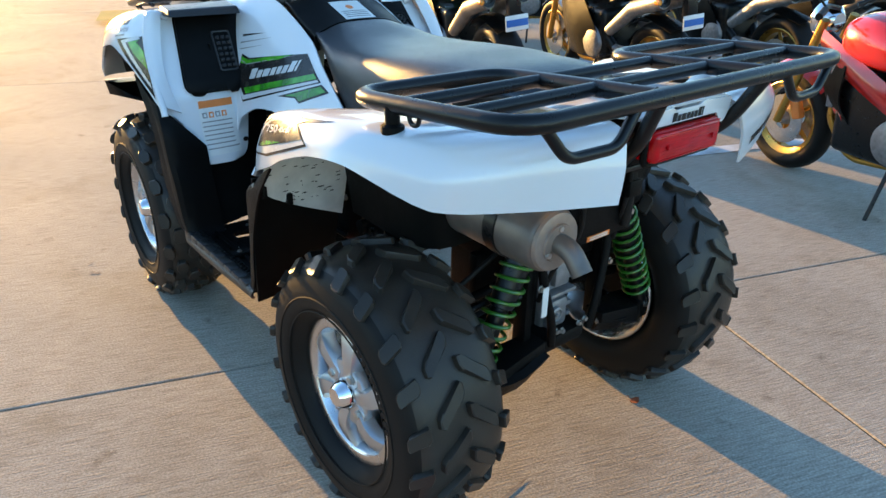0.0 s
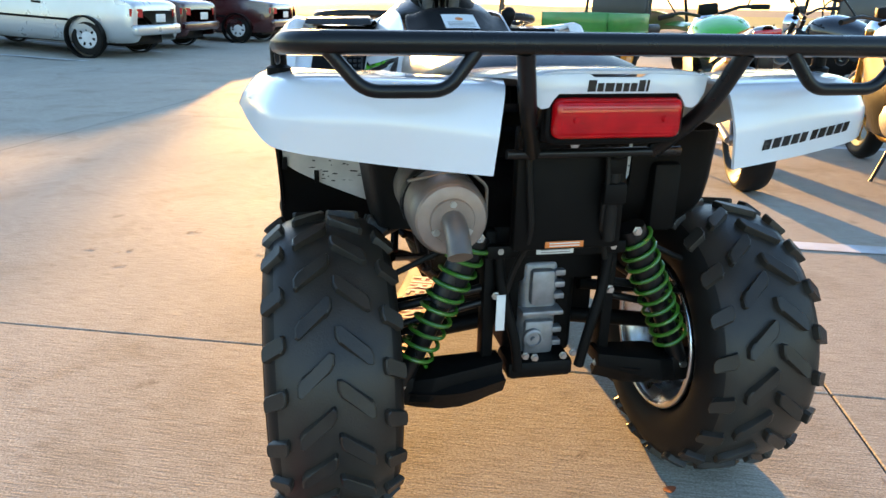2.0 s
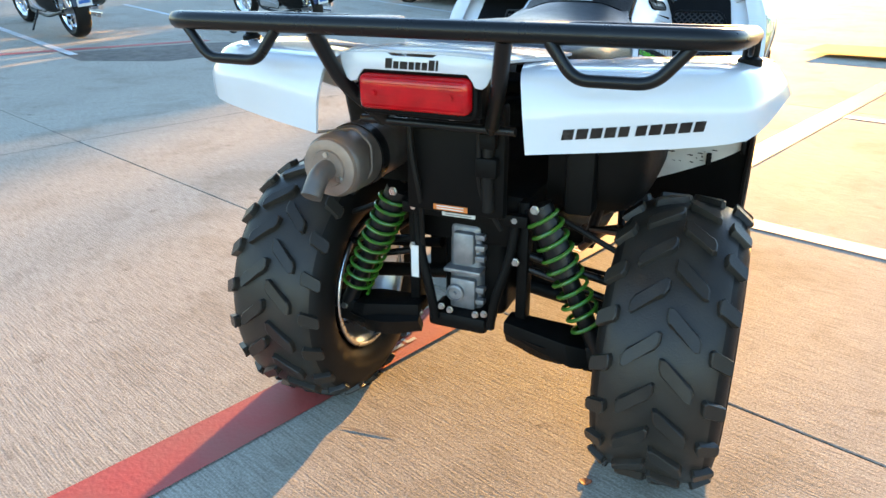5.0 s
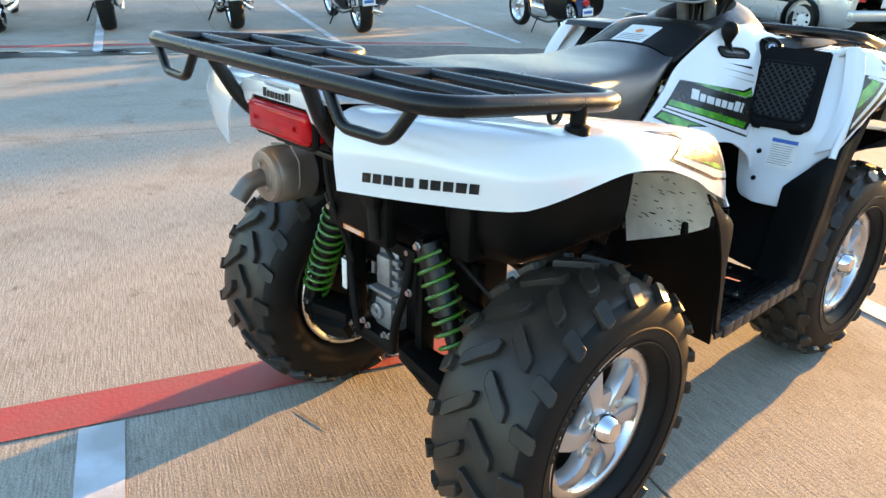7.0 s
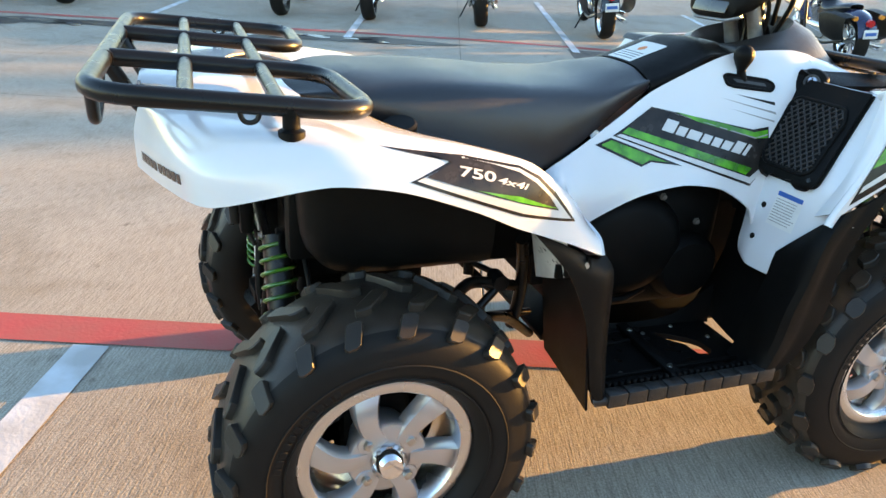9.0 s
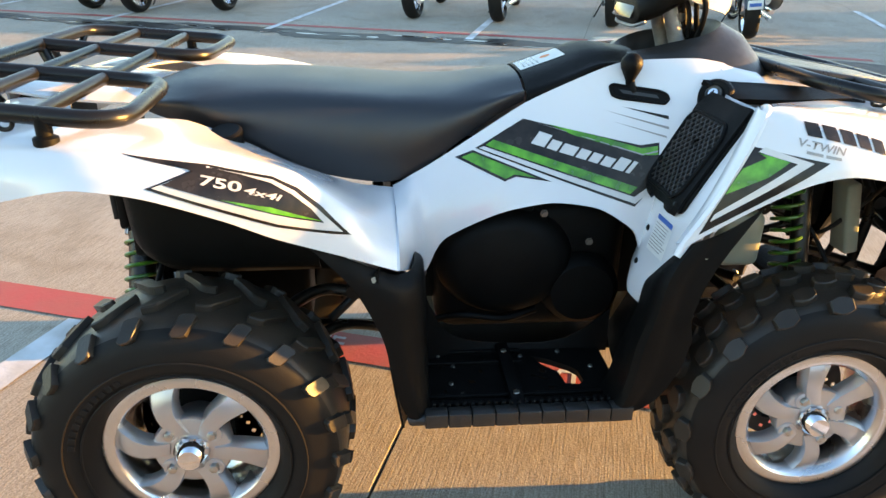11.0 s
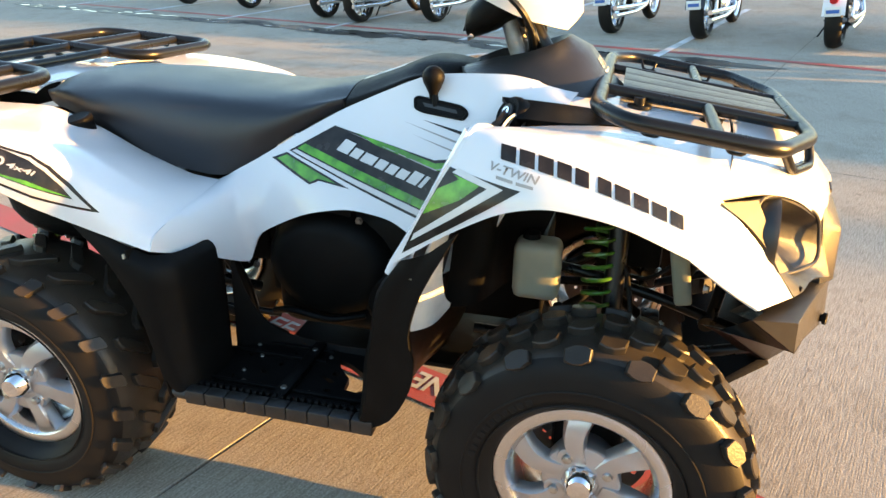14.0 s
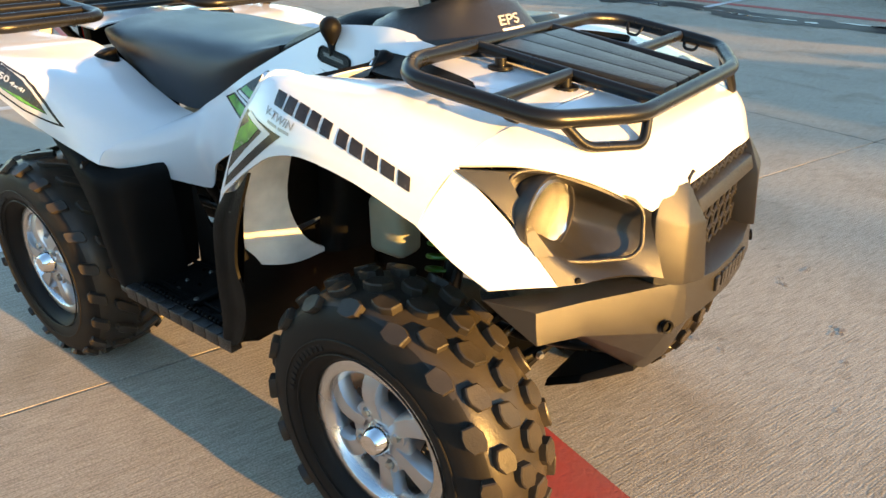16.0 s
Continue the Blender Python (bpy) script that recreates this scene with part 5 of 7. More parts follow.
part("key_switch", moved(lathe([(.004, .018), (.009, .0175), (.010, .016), (.008, .012), (.008, 0)], 24, "z"), key_at), GUARD, atv, "ignition key switch")
part("key_lock", moved(lathe([(.008, .0105), (.012, .01), (.0125, 0)], 16, "z"), key_at), CHROME, atv)
part("key_slot", moved(box(-.0012, .0012, -.006, .006, .012, .0132, 0), key_at), BLACK, atv)
pair("side_strip", sheet([
    [(.213, 1.055, .957), (.235, 1.075, .942), (.262, 1.095, .928)],
    [(.213, 1.13, .951), (.24, 1.13, .943), (.29, 1.13, .930)],
    [(.24, 1.2, .952), (.265, 1.2, .944), (.32, 1.2, .934)],
    [(.275, 1.28, .950), (.295, 1.28, .945), (.325, 1.28, .938)],
    [(.30, 1.36, .945), (.305, 1.36, .942), (.312, 1.36, .938)]], 5, 3, .012), BLACK, atv, "black plastic strip")
pair("strip_clip", moved(lathe([(0, .006), (.003, .0055), (.004, 0)], 14, "z"), Matrix.Translation((.245, 1.155, .945)) @ Vector((.3, 0, .9)).to_track_quat("Z", "Y").to_matrix().to_4x4()), STEEL_BLACK, atv)
part("fuel_cap", moved(lathe([(-.03, .03), (.0, .032), (.004, .034), (.012, .034), (.016, .03), (.017, 0)], 18, "z"), Matrix.Translation((.262, .075, .858)) @ pose(0, 0, 0, 8, 14, 0)), BLACK, atv, "black fuel cap")

# pale inner liners and dark flaps behind the wheels
liners = pair("fender_liner", sheet([
    [(.26, .365, .70), (.40, .335, .735), (.47, .315, .745), (.515, .305, .725)],
    [(.268, .38, .61), (.40, .355, .655), (.48, .335, .685), (.518, .322, .69)],
    [(.274, .396, .523), (.40, .375, .58), (.48, .352, .625), (.518, .335, .655)]], 3, 3, .004), WHITE_IN, atv, "dusty white inner fender liner")
for s in (-1, 1):
    for x, z in ((.44, .612), (.515, .652)):
        part("liner_clip", box(s * x - .006, s * x + .006, .322 if x > .5 else .347, .342 if x > .5 else .372, z - .010, z + .018, .002), BLACK, atv)
for s, liner in zip((1, -1), liners):
    scuff_tree, r, flecks = tree_of(liner), random.Random(17), bmesh.new()
    for k in range(46):
        x, z = r.uniform(.29, .50), r.uniform(.57, .72)
        w, hgt = r.uniform(.002, .009) * (1.8 if k % 9 == 0 else 1), r.uniform(.0012, .003)
        add(flecks, sticker([(s * x - w, z), (s * x + w * .6, z - hgt * .6), (s * x + w, z + hgt * .3), (s * x - w * .2, z + hgt)], scuff_tree, (0, 0, 0), (0, 1, 0), (1, 0, 0), (0, 0, 1), .0008, .01))
    part("scuff", flecks, BLACK, atv, "dark scrapes on the pale liner", False)
pair("mud_flap", sheet([
    [(.27, .405, .62), (.40, .385, .66), (.525, .362, .68)],
    [(.28, .415, .48), (.40, .405, .47), (.525, .39, .46)],
    [(.30, .425, .35), (.40, .425, .335), (.52, .41, .335)]], 4, 3, .005), BLACK, atv, "black plastic mud flap")
pair("front_liner", sheet([
    [(.52, 1.02, .82), (.47, 1.03, .84), (.42, 1.025, .83)],
    [(.51, .96, .68), (.47, .982, .69), (.425, .993, .70)],
    [(.50, .935, .60), (.44, .965, .595), (.385, .985, .60)],
    [(.495, .925, .56), (.41, .965, .54), (.32, .985, .545)]], 4, 4, .004), WHITE_IN, atv, "white inner fender liner")
pair("arch_liner", sheet([[(x, lean(z) + .03, z) for x in (.235, .30, .36, .42)] for z in (.935, .86, .78, .70, .62)], 3, 3, .004), BLACK, atv, "black inner arch panel")
pair("front_flap", sheet([
    [(.18, 1.0, .70), (.30, .968, .62), (.40, .955, .60), (.50, .93, .60)],
    [(.18, .99, .50), (.30, .945, .48), (.40, .935, .48), (.51, .915, .48)],
    [(.18, .93, .36), (.30, .90, .36), (.40, .89, .35), (.515, .875, .36)]], 4, 3, .005), BLACK, atv)
pair("inner_wheel_arch", sheet([
    [(.338, 1.0, .87), (.338, 1.06, .88), (.30, 1.10, .90), (.27, 1.24, .90)],
    [(.338, .99, .70), (.338, 1.06, .72), (.265, 1.095, .74), (.25, 1.2, .80)],
    [(.33, .97, .54), (.33, 1.04, .56), (.25, 1.08, .57), (.24, 1.12, .60)]], 4, 4, .005), BLACK, atv)
pair("flap_bolt", bolt((.522, .36, .665), (1, -.2, .2), .0055, .005), ZINC, atv)
pair("flap_bolt", bolt((.536, .965, .705), (1, -.2, .2), .0055, .005), ZINC, atv)
# foot wells
for s in (-1, 1):
    for k in range(14):
        y = .44 + k * .032
        part("foot_peg", box(s * .515 - .012, s * .515 + .012, y, y + .016, .345, .358, .003), BLACK, atv)
    for x in (.28, .325, .45, .475):
        part("foot_rib", box(s * x - .005, s * x + .005, .44, .69 if x < .44 else .84, .35, .360, .003), BLACK, atv)
    part("foot_strap", box(s * .38 - .12, s * .38 + .12, .635, .665, .352, .368, .004), BLACK, atv)
    for x in (.30, .46):
        part("strap_bolt", bolt((s * x, .65, .367), (0, 0, 1), .006, .004), ZINC, atv)
    part("foot_well_wall", sheet([[(s * .30, .455, .62), (s * .29, .475, .50), (s * .275, .53, .40), (s * .265, .65, .368), (s * .265, .80, .375), (s * .27, .90, .45)], [(s * .31, .45, .345), (s * .30, .48, .345), (s * .285, .53, .345), (s * .275, .65, .345), (s * .275, .80, .345), (s * .275, .90, .345)]], 3, 3, .006, flip=s < 0), BLACK, atv)
    part("sill", sheet([[(s * .505, .425, .366), (s * .505, .65, .362), (s * .505, .86, .356)], [(s * .524, .42, .362), (s * .526, .65, .356), (s * .524, .865, .35)], [(s * .527, .425, .347), (s * .530, .65, .341), (s * .527, .86, .336)], [(s * .515, .44, .335), (s * .515, .65, .330), (s * .512, .845, .326)]], 3, 3, .006), GUARD, atv, "dusty black ribbed step edge")
    for k in range(9):
        y = .455 + k * .047
        part("step_block", box(s * .517 - .014, s * .517 + .0155, y, y + .0455, .339, .371, .003, 2), GUARD, atv)
    for k in range(24):
        y = .47 + k * .0158
        part("step_tooth", box(s * .494 - .007, s * .494 + .006, y, y + .008, .350, .3735, .002, 1), BLACK, atv)
    for x, y in ((.29, .50), (.335, .53), (.44, .54), (.40, .52), (.30, .69), (.445, .70), (.35, .84), (.42, .85), (.48, .76), (.285, .78)):
        part("board_bolt", bolt((s * x, y, .352), (0, 0, 1), .0045, .004), ZINC, atv)

# engine covers seen through the flank
for s in (-1, 1):
    part("engine_cover", moved(lathe([(0, .135), (.02, .13), (.045, .115), (.055, .09), (.058, 0)], 32, "x"), Matrix.Translation((s * .19, .66, .55)) @ Matrix.Diagonal((s, 1.2, 1, 1))), BLACK, atv, "rounded black engine cover")
    part("engine_cover", moved(lathe([(0, .09), (.025, .085), (.04, .07), (.045, 0)], 28, "x"), Matrix.Translation((s * .20, .84, .48)) @ Matrix.Diagonal((s, 1.05, 1, 1))), BLACK, atv)
    for y, z in ((.60, .70), (.74, .67), (.47, .60), (.47, .53), (.85, .60)):
        part("engine_bolt", bolt((s * .215, y, z), (s, 0, 0), .007, .008), STEEL, atv)
    part("cylinder", box(s * .15 - .06, s * .15 + .06, .56, .72, .60, .74, .015), BLACK, atv)
    part("hose", tube([(s * .2, .50, .40), (s * .235, .56, .43), (s * .23, .66, .41), (s * .2, .74, .42)], .009, bend=.03), BLACK, atv)

# rear: tail panel, frame bolts, final drive
part("tail_panel", box(-.105, .105, -.22, -.19, .60, .83, .01, 2), BLACK, atv, "black rear frame cover")
part("tail_beam", rod((-.15, -.305, .80), (.15, -.305, .80), .008), STEEL_BLACK, atv)
part("tool_strap", tube([(.075, -.226, .79), (.072, -.23, .70), (.075, -.226, .62)], .012, bend=.03), RUBBER, atv)
part("cross_plate", box(-.14, .14, -.175, -.155, .572, .598, .004), BLACK, atv)
for z0, z1, y, m in ((.607, .619, -.2225, ORANGE), (.579, .594, -.1785, PAPER)):
    part("rear_label", box(-.044, .030, y, y + .003, z0, z1, .001), m, atv, "small printed label on the rear frame")
    for k in range(2):
        part("text_bar", box(-.036, .022, y - .0012, y, z0 + .003 + k * .005, z0 + .005 + k * .005, 0), DECAL_GREY if m is PAPER else PAPER, atv)
part("rear_clip", bolt((-.003, -.222, .80), (0, -1, 0), .008, .006), ZINC, atv)
part("wire_loom", tube([(-.09, -.23, .82), (-.085, -.235, .72), (-.07, -.225, .63), (-.09, -.18, .55), (-.10, -.15, .45)], .006, bend=.05, seg=8), RUBBER, atv)
part("wire_loom", tube([(.05, -.23, .83), (.06, -.24, .74), (.055, -.23, .66), (.09, -.19, .57)], .005, bend=.05, seg=8), RUBBER, atv)
part("tool_clip", box(.052, .096, -.245, -.222, .69, .73, .006), BLACK, atv)
part("tool_clip", box(.056, .092, -.242, -.222, .745, .775, .006), BLACK, atv)
for s in (-1, 1):
    part("lamp_screw", bolt((s * .07 - .003, -.397, .868), (0, -1, 0), .0045, .003), RED_LENS, atv)
    for x, z, r in ((.113, .587, .011), (.156, .618, .012), (.105, .333, .012), (.302, .312, .012), (.117, .495, .011), (.05, .36, .01), (.03, .355, .01)):
        part("frame_bolt", bolt((s * x, -.168 if x != .156 else -.18, z), (0, -1, 0), r * .62, .008), ZINC, atv)
    part("stabiliser_link", tube([(s * .113, -.158, .587), (s * .105, -.165, .50), (s * .075, -.175, .40), (s * .065, -.17, .33)], .0105, bend=.05), BLACK, atv)
    part("frame_upright", box(s * .125 - .012, s * .125 + .012, -.15, -.11, .33, .62, .005), BLACK, atv)
    part("upper_link", rod((s * .12, -.13, .50), (s * .40, -.07, .42), .009), STEEL_BLACK, atv)
    part("tie_rod", rod((s * .12, -.13, .47), (s * .40, -.09, .385), .008), STEEL_BLACK, atv)
    part("upper_arm", tube([(s * .40, .06, .44), (s * .30, .20, .515), (s * .25, .25, .515), (s * .25, .32, .502), (s * .14, .43, .43)], .0135, bend=.03), STEEL_BLACK, atv)
    part("arm_brace", rod((s * .25, .318, .496), (s * .26, .262, .442), .010), STEEL_BLACK, atv)
    part("lower_arm_tube", rod((s * .27, .22, .44), (s * .12, .47, .345), .009), STEEL_BLACK, atv)
    part("lower_arm_tube", tube([(s * .38, .05, .36), (s * .26, .285, .43), (s * .2, .37, .385), (s * .12, .48, .28)], .012, bend=.04), STEEL_BLACK, atv)
    part("frame_upright", tube([(s * .24, .37, .60), (s * .2, .40, .515), (s * .17, .415, .42), (s * .15, .41, .33)], .015, bend=.04), STEEL_BLACK, atv)
    part("arm_bush", moved(lathe([(-.022, 0), (-.022, .018), (.022, .018), (.022, 0)], 18), Matrix.Translation((s * .25, .315, .512))), STEEL_BLACK, atv)
    part("bracket", box(s * .30 - .03, s * .30 + .03, -.17, -.13, .27, .33, .008), BLACK, atv)
part("tag", box(-.118, -.100, -.1795, -.1765, .425, .50, .001), PAPER, atv, "white paper tag")
case = new("final_drive")
case.parent = atv
case["label"] = "cast aluminium final drive case"
part("case", box(-.050, .026, -.125, .02, .335, .545, .014, 3), CAST, case)
part("case_cover", box(-.044, .018, -.14, -.12, .345, .42, .008, 2), CAST, case)
part("case_cover", box(-.036, .014, -.142, -.12, .455, .53, .008, 2), CAST, case)
part("case_rib", box(-.054, .032, -.15, -.11, .436, .446, .003), CAST, case)
for z in (.36, .39, .465, .49, .515):
    part("case_rib", box(.014, .036, -.135, -.115, z, z + .012, .002), CAST, case)
part("filler_plug", moved(lathe([(0, .021), (.008, .02), (.010, .016), (.006, .014), (.006, .005), (.012, .004), (.012, 0)], 20, "z"), Matrix.Translation((-.028, -.14, .385)) @ Vector((0, -1, 0)).to_track_quat("Z", "Y").to_matrix().to_4x4()), CAST, case)
part("bottom_bracket", box(-.085, .055, -.17, -.08, .305, .345, .012, 2), BLACK, atv)
# lower arms as pressed wedges
for s in (-1, 1):
    part("arm_shell", facets([(s * .10, -.185, .360), (s * .10, -.185, .332), (s * .235, -.19, .338), (s * .25, -.19, .284), (s * .38, -.12, .290), (s * .38, -.12, .256), (s * .10, -.13, .360), (s * .10, -.13, .332), (s * .235, -.10, .338), (s * .25, -.10, .284), (s * .38, -.06, .290), (s * .38, -.06, .256)],
         [[0, 1, 3, 2], [2, 3, 5, 4], [6, 8, 9, 7], [8, 10, 11, 9], [0, 2, 8, 6], [2, 4, 10, 8], [1, 7, 9, 3], [3, 9, 11, 5], [0, 6, 7, 1], [4, 5, 11, 10]], .004), BLACK, atv)
    part("brake_hose", tube([(s * .40, -.03, .45), (s * .36, -.10, .50), (s * .25, -.10, .55), (s * .14, -.1, .60)], .006, bend=.05), RUBBER, atv)
# muffler end, clamp and shield
MUFFLER_CAP = material("muffler_end_steel", (0.30, 0.235, 0.195), 0.45, metal=0.4, spread=0.25, scale=30, bump=0.1, fine=300)
part("muffler_end", moved(lathe([(-.307, .016), (-.307, .036), (-.303, .038), (-.302, .052), (-.300, .057), (-.293, .060)], 36, "y"), Matrix.Translation((-.235, 0, .692))), MUFFLER_CAP, atv, "brownish steel muffler end plate")
for k in range(3):
    a = math.pi / 2 + k * 2 * math.pi / 3
    part("muffler_bolt", bolt((-.235 + .031 * math.cos(a), -.305, .69 + .031 * math.sin(a)), (0, -1, 0), .006, .006), ZINC, atv)
part("muffler_band", moved(lathe([(-.20, .0675), (-.20, .069), (-.17, .069), (-.17, .0675)], 32, "y"), Matrix.Translation((-.235, 0, .692))), STEEL_BLACK, atv)
part("heat_guard", tube([(-.30, -.24, .745), (-.20, -.25, .765), (-.165, -.25, .735), (-.165, -.25, .68), (-.19, -.25, .65)], .003, bend=.01), STEEL, atv)
# storage box behind the seat, seen through the wheel arch
part("storage_box", sheet([[(.16, -.12, .80), (.33, -.12, .80), (.36, 0, .80), (.36, .25, .78)], [(.16, -.11, .66), (.32, -.11, .66), (.35, 0, .64), (.35, .25, .63)], [(.15, -.08, .60), (.28, -.08, .60), (.31, 0, .59), (.31, .25, .59)]], 3, 4, .006), BLACK, atv, "black plastic storage box")
part("storage_lug", box(.20, .26, -.14, -.08, .60, .74, .012, 2), BLACK, atv)
part("side_tank", sheet([[(-.16, -.06, .80), (-.33, -.06, .80), (-.36, .05, .80), (-.36, .25, .78)], [(-.15, -.05, .60), (-.3, -.05, .60), (-.33, .05, .59), (-.33, .25, .59)]], 3, 4, .006, flip=True), BLACK, atv)
# front bay: bottle, dampers and springs, brake lines
part("overflow_bottle", box(.255, .325, 1.108, 1.203, .578, .702, .018, 3), TANK_PLASTIC, atv, "cloudy white plastic overflow bottle")
part("bottle_cap", moved(lathe([(0, .018), (.018, .018), (.02, .015), (.02, 0)], 16, "z"), Matrix.Translation((.285, 1.14, .695))), BLACK, atv)
part("canister", moved(box(-.03, .03, -.0175, .0175, -.085, .085, .008, 3), Matrix.Translation((.25, 1.432, .668)) @ pose(0, 0, 0, 11, 0, 0)), TANK_PLASTIC, atv, "grey plastic canister")
for s in (-1, 1):
    top, bot = Vector((s * .245, BASE - .018, .80)), Vector((s * .33, BASE - .004, .42))
    d = bot - top
    sd = d.normalized()
    e1 = sd.cross(Vector((0, 1, 0))).normalized()
    e2 = sd.cross(e1)
    part("front_spring", tube([top + d * (.05 + .8 * k / 192) + (e1 * math.cos(k * 2 * math.pi / 16) + e2 * math.sin(k * 2 * math.pi / 16)) * .031 for k in range(193)], .0042, seg=8), SPRING, atv, "bright green coil spring")
    part("frame_tube", tube([(s * .17, 1.0, .62), (s * .2, 1.25, .60), (s * .2, 1.42, .556), (s * .2, 1.516, .524), (s * .2, 1.60, .497), (s * .17, 1.65, .47)], .012, bend=.03), STEEL_BLACK, atv)
    part("frame_tube", tube([(s * .15, 1.0, .40), (s * .18, 1.4, .41), (s * .2, 1.51, .445), (s * .2, 1.66, .487)], .012, bend=.04), STEEL_BLACK, atv)
    part("frame_upright", tube([(s * .19, 1.50, .75), (s * .2, 1.528, .69), (s * .2, 1.530, .64), (s * .2, 1.513, .52)], .0125, bend=.03), STEEL_BLACK, atv)
    part("frame_brace", tube([(s * .2, 1.532, .657), (s * .2, 1.645, .563)], .0105), STEEL_BLACK, atv)
    part("frame_knuckle", moved(lathe([(-.02, 0), (-.02, .016), (.02, .016), (.02, 0)], 18), Matrix.Translation((s * .2, 1.535, .685))), STEEL_BLACK, atv)
    part("frame_knuckle", moved(lathe([(-.018, 0), (-.018, .017), (.018, .017), (.018, 0)], 18), Matrix.Translation((s * .2, 1.505, .52))), STEEL_BLACK, atv)
    part("brace_plate", box(s * .19 - .02, s * .19 + .02, 1.33, 1.40, .625, .75, .012, 2), BLACK, atv)
    part("brace_plate", facets([(s * .2, 1.63, .58), (s * .2, 1.665, .61), (s * .2, 1.69, .56), (s * .2, 1.64, .47), (s * .2, 1.60, .48), (s * .2, 1.595, .51), (s * .18, 1.63, .58), (s * .18, 1.665, .61), (s * .18, 1.69, .56), (s * .18, 1.64, .47), (s * .18, 1.60, .48), (s * .18, 1.595, .51)], [[0, 1, 2, 3, 4, 5], [11, 10, 9, 8, 7, 6]] + [[k, (k + 1) % 6, 6 + (k + 1) % 6, 6 + k] for k in range(6)], .002), BLACK, atv)
    part("brake_line", tube([(s * .40, BASE, .50), (s * .36, BASE + .06, .58), (s * .28, BASE + .04, .66), (s * .2, BASE - .02, .72)], .005, bend=.04), RUBBER, atv)
    part("ball_joint", bolt((s * .395, BASE + .06, .45), (s, .3, 0), .012, .02), ZINC, atv)
for s in (-1, 1):
    part("drive_shaft", rod((s * .14, BASE, .40), (s * .40, BASE, .335), .013), STEEL_BLACK, atv)
    part("rubber_boot", moved(lathe([(k * .009, (.046 - .0028 * k) + (.005 if k % 2 else -.002)) for k in range(9)], 20, "z"), Matrix.Translation((s * .17, BASE, .392)) @ Vector((s, 0, -.25)).to_track_quat("Z", "Y").to_matrix().to_4x4()), RUBBER, atv)
    part("tie_rod", rod((s * .10, BASE + .10, .44), (s * .38, BASE + .08, .40), .008), STEEL_BLACK, atv)
    part("arm_bracket", box(s * .15 - .02, s * .15 + .02, BASE + .085, BASE + .125, .43, .50, .005), STEEL_BLACK, atv)
    part("arm_bracket", box(s * .23 - .025, s * .23 + .025, BASE - .01, BASE + .05, .77, .82, .006), STEEL_BLACK, atv)
    for x, y, z in ((.15, .128, .47), (.13, .128, .34), (.20, .16, .655), (.215, .20, .60), (.235, .053, .795), (.31, .05, .47), (.19, .21, .52)):
        part("frame_bolt", bolt((s * x, BASE + y, z), (s * .4, 1, 0), .008, .009), ZINC, atv)
    part("hose", tube([(s * .21, 1.50, .72), (s * .24, 1.46, .66), (s * .22, 1.44, .58), (s * .17, 1.46, .50)], .008, bend=.04), RUBBER, atv)
    part("wire_loom", tube([(s * .26, 1.50, .74), (s * .27, 1.44, .69), (s * .25, 1.38, .62), (s * .19, 1.34, .60)], .005, bend=.04, seg=8), RUBBER, atv)
part("radiator", box(-.15, .15, 1.55, 1.575, .665, .80, .006), BLACK, atv, "finned radiator behind the grille")
part("front_skid", facets([(-.235, 1.49, .350), (.235, 1.49, .350), (-.225, 1.56, .382), (.225, 1.56, .382), (-.18, 1.65, .425), (.18, 1.65, .425), (-.225, 1.49, .365), (.225, 1.49, .365), (-.215, 1.56, .398), (.215, 1.56, .398), (-.17, 1.64, .44), (.17, 1.64, .44)],
     [[0, 1, 3, 2], [2, 3, 5, 4], [6, 8, 9, 7], [8, 10, 11, 9], [0, 2, 8, 6], [2, 4, 10, 8], [1, 7, 9, 3], [3, 9, 11, 5], [0, 6, 7, 1], [4, 5, 11, 10]], .003), BLACK, atv)

# lid over the storage pocket on the left leg shield
part("pocket_lid", facets([(-.445, 1.005, .972), (-.24, 1.005, .974), (-.23, 1.10, .980), (-.43, 1.11, .974), (-.45, .99, .954), (-.237, .985, .954), (-.225, 1.11, .952), (-.435, 1.12, .948)], [[0, 1, 2, 3], [4, 7, 6, 5], [0, 4, 5, 1], [1, 5, 6, 2], [2, 6, 7, 3], [3, 7, 4, 0]], .006), GUARD, atv, "black lid of the storage pocket")
# ---------- parked motorcycles ----------
GOLD = material("gold_rim", (0.62, 0.36, 0.08), 0.3, metal=0.9, spread=0.15, scale=20, bump=0.0)
PAINT = {
    "white": material("white_bike_paint", (0.75, 0.76, 0.78), 0.2, spread=0.05, scale=6, bump=0, coat=0.9),
    "red": material("red_bike_paint", (0.55, 0.02, 0.015), 0.2, spread=0.15, scale=6, bump=0, coat=0.9),
    "green": material("green_bike_paint", (0.07, 0.45, 0.03), 0.2, spread=0.15, scale=6, bump=0, coat=0.9),
    "black": material("black_bike_paint", (0.012, 0.012, 0.014), 0.18, spread=0.3, scale=6, bump=0, coat=0.9),
    "blue": material("dark_blue_bike_paint", (0.012, 0.02, 0.07), 0.18, spread=0.3, scale=6, bump=0, coat=0.9),
    "wine": material("dark_red_paint", (0.05, 0.008, 0.008), 0.22, spread=0.2, scale=4, bump=0, coat=0.9),
    "utility": material("green_utility_paint", (0.03, 0.22, 0.03), 0.35, spread=0.2, scale=5, bump=0, coat=0.4),
}
TAIL_RED = material("red_tail_glass", (0.5, 0.01, 0.01), 0.15, spread=0.2, scale=20, bump=0, coat=0.6)
AMBER = material("amber_glass", (0.8, 0.28, 0.02), 0.2, spread=0.2, scale=20, bump=0, coat=0.6)


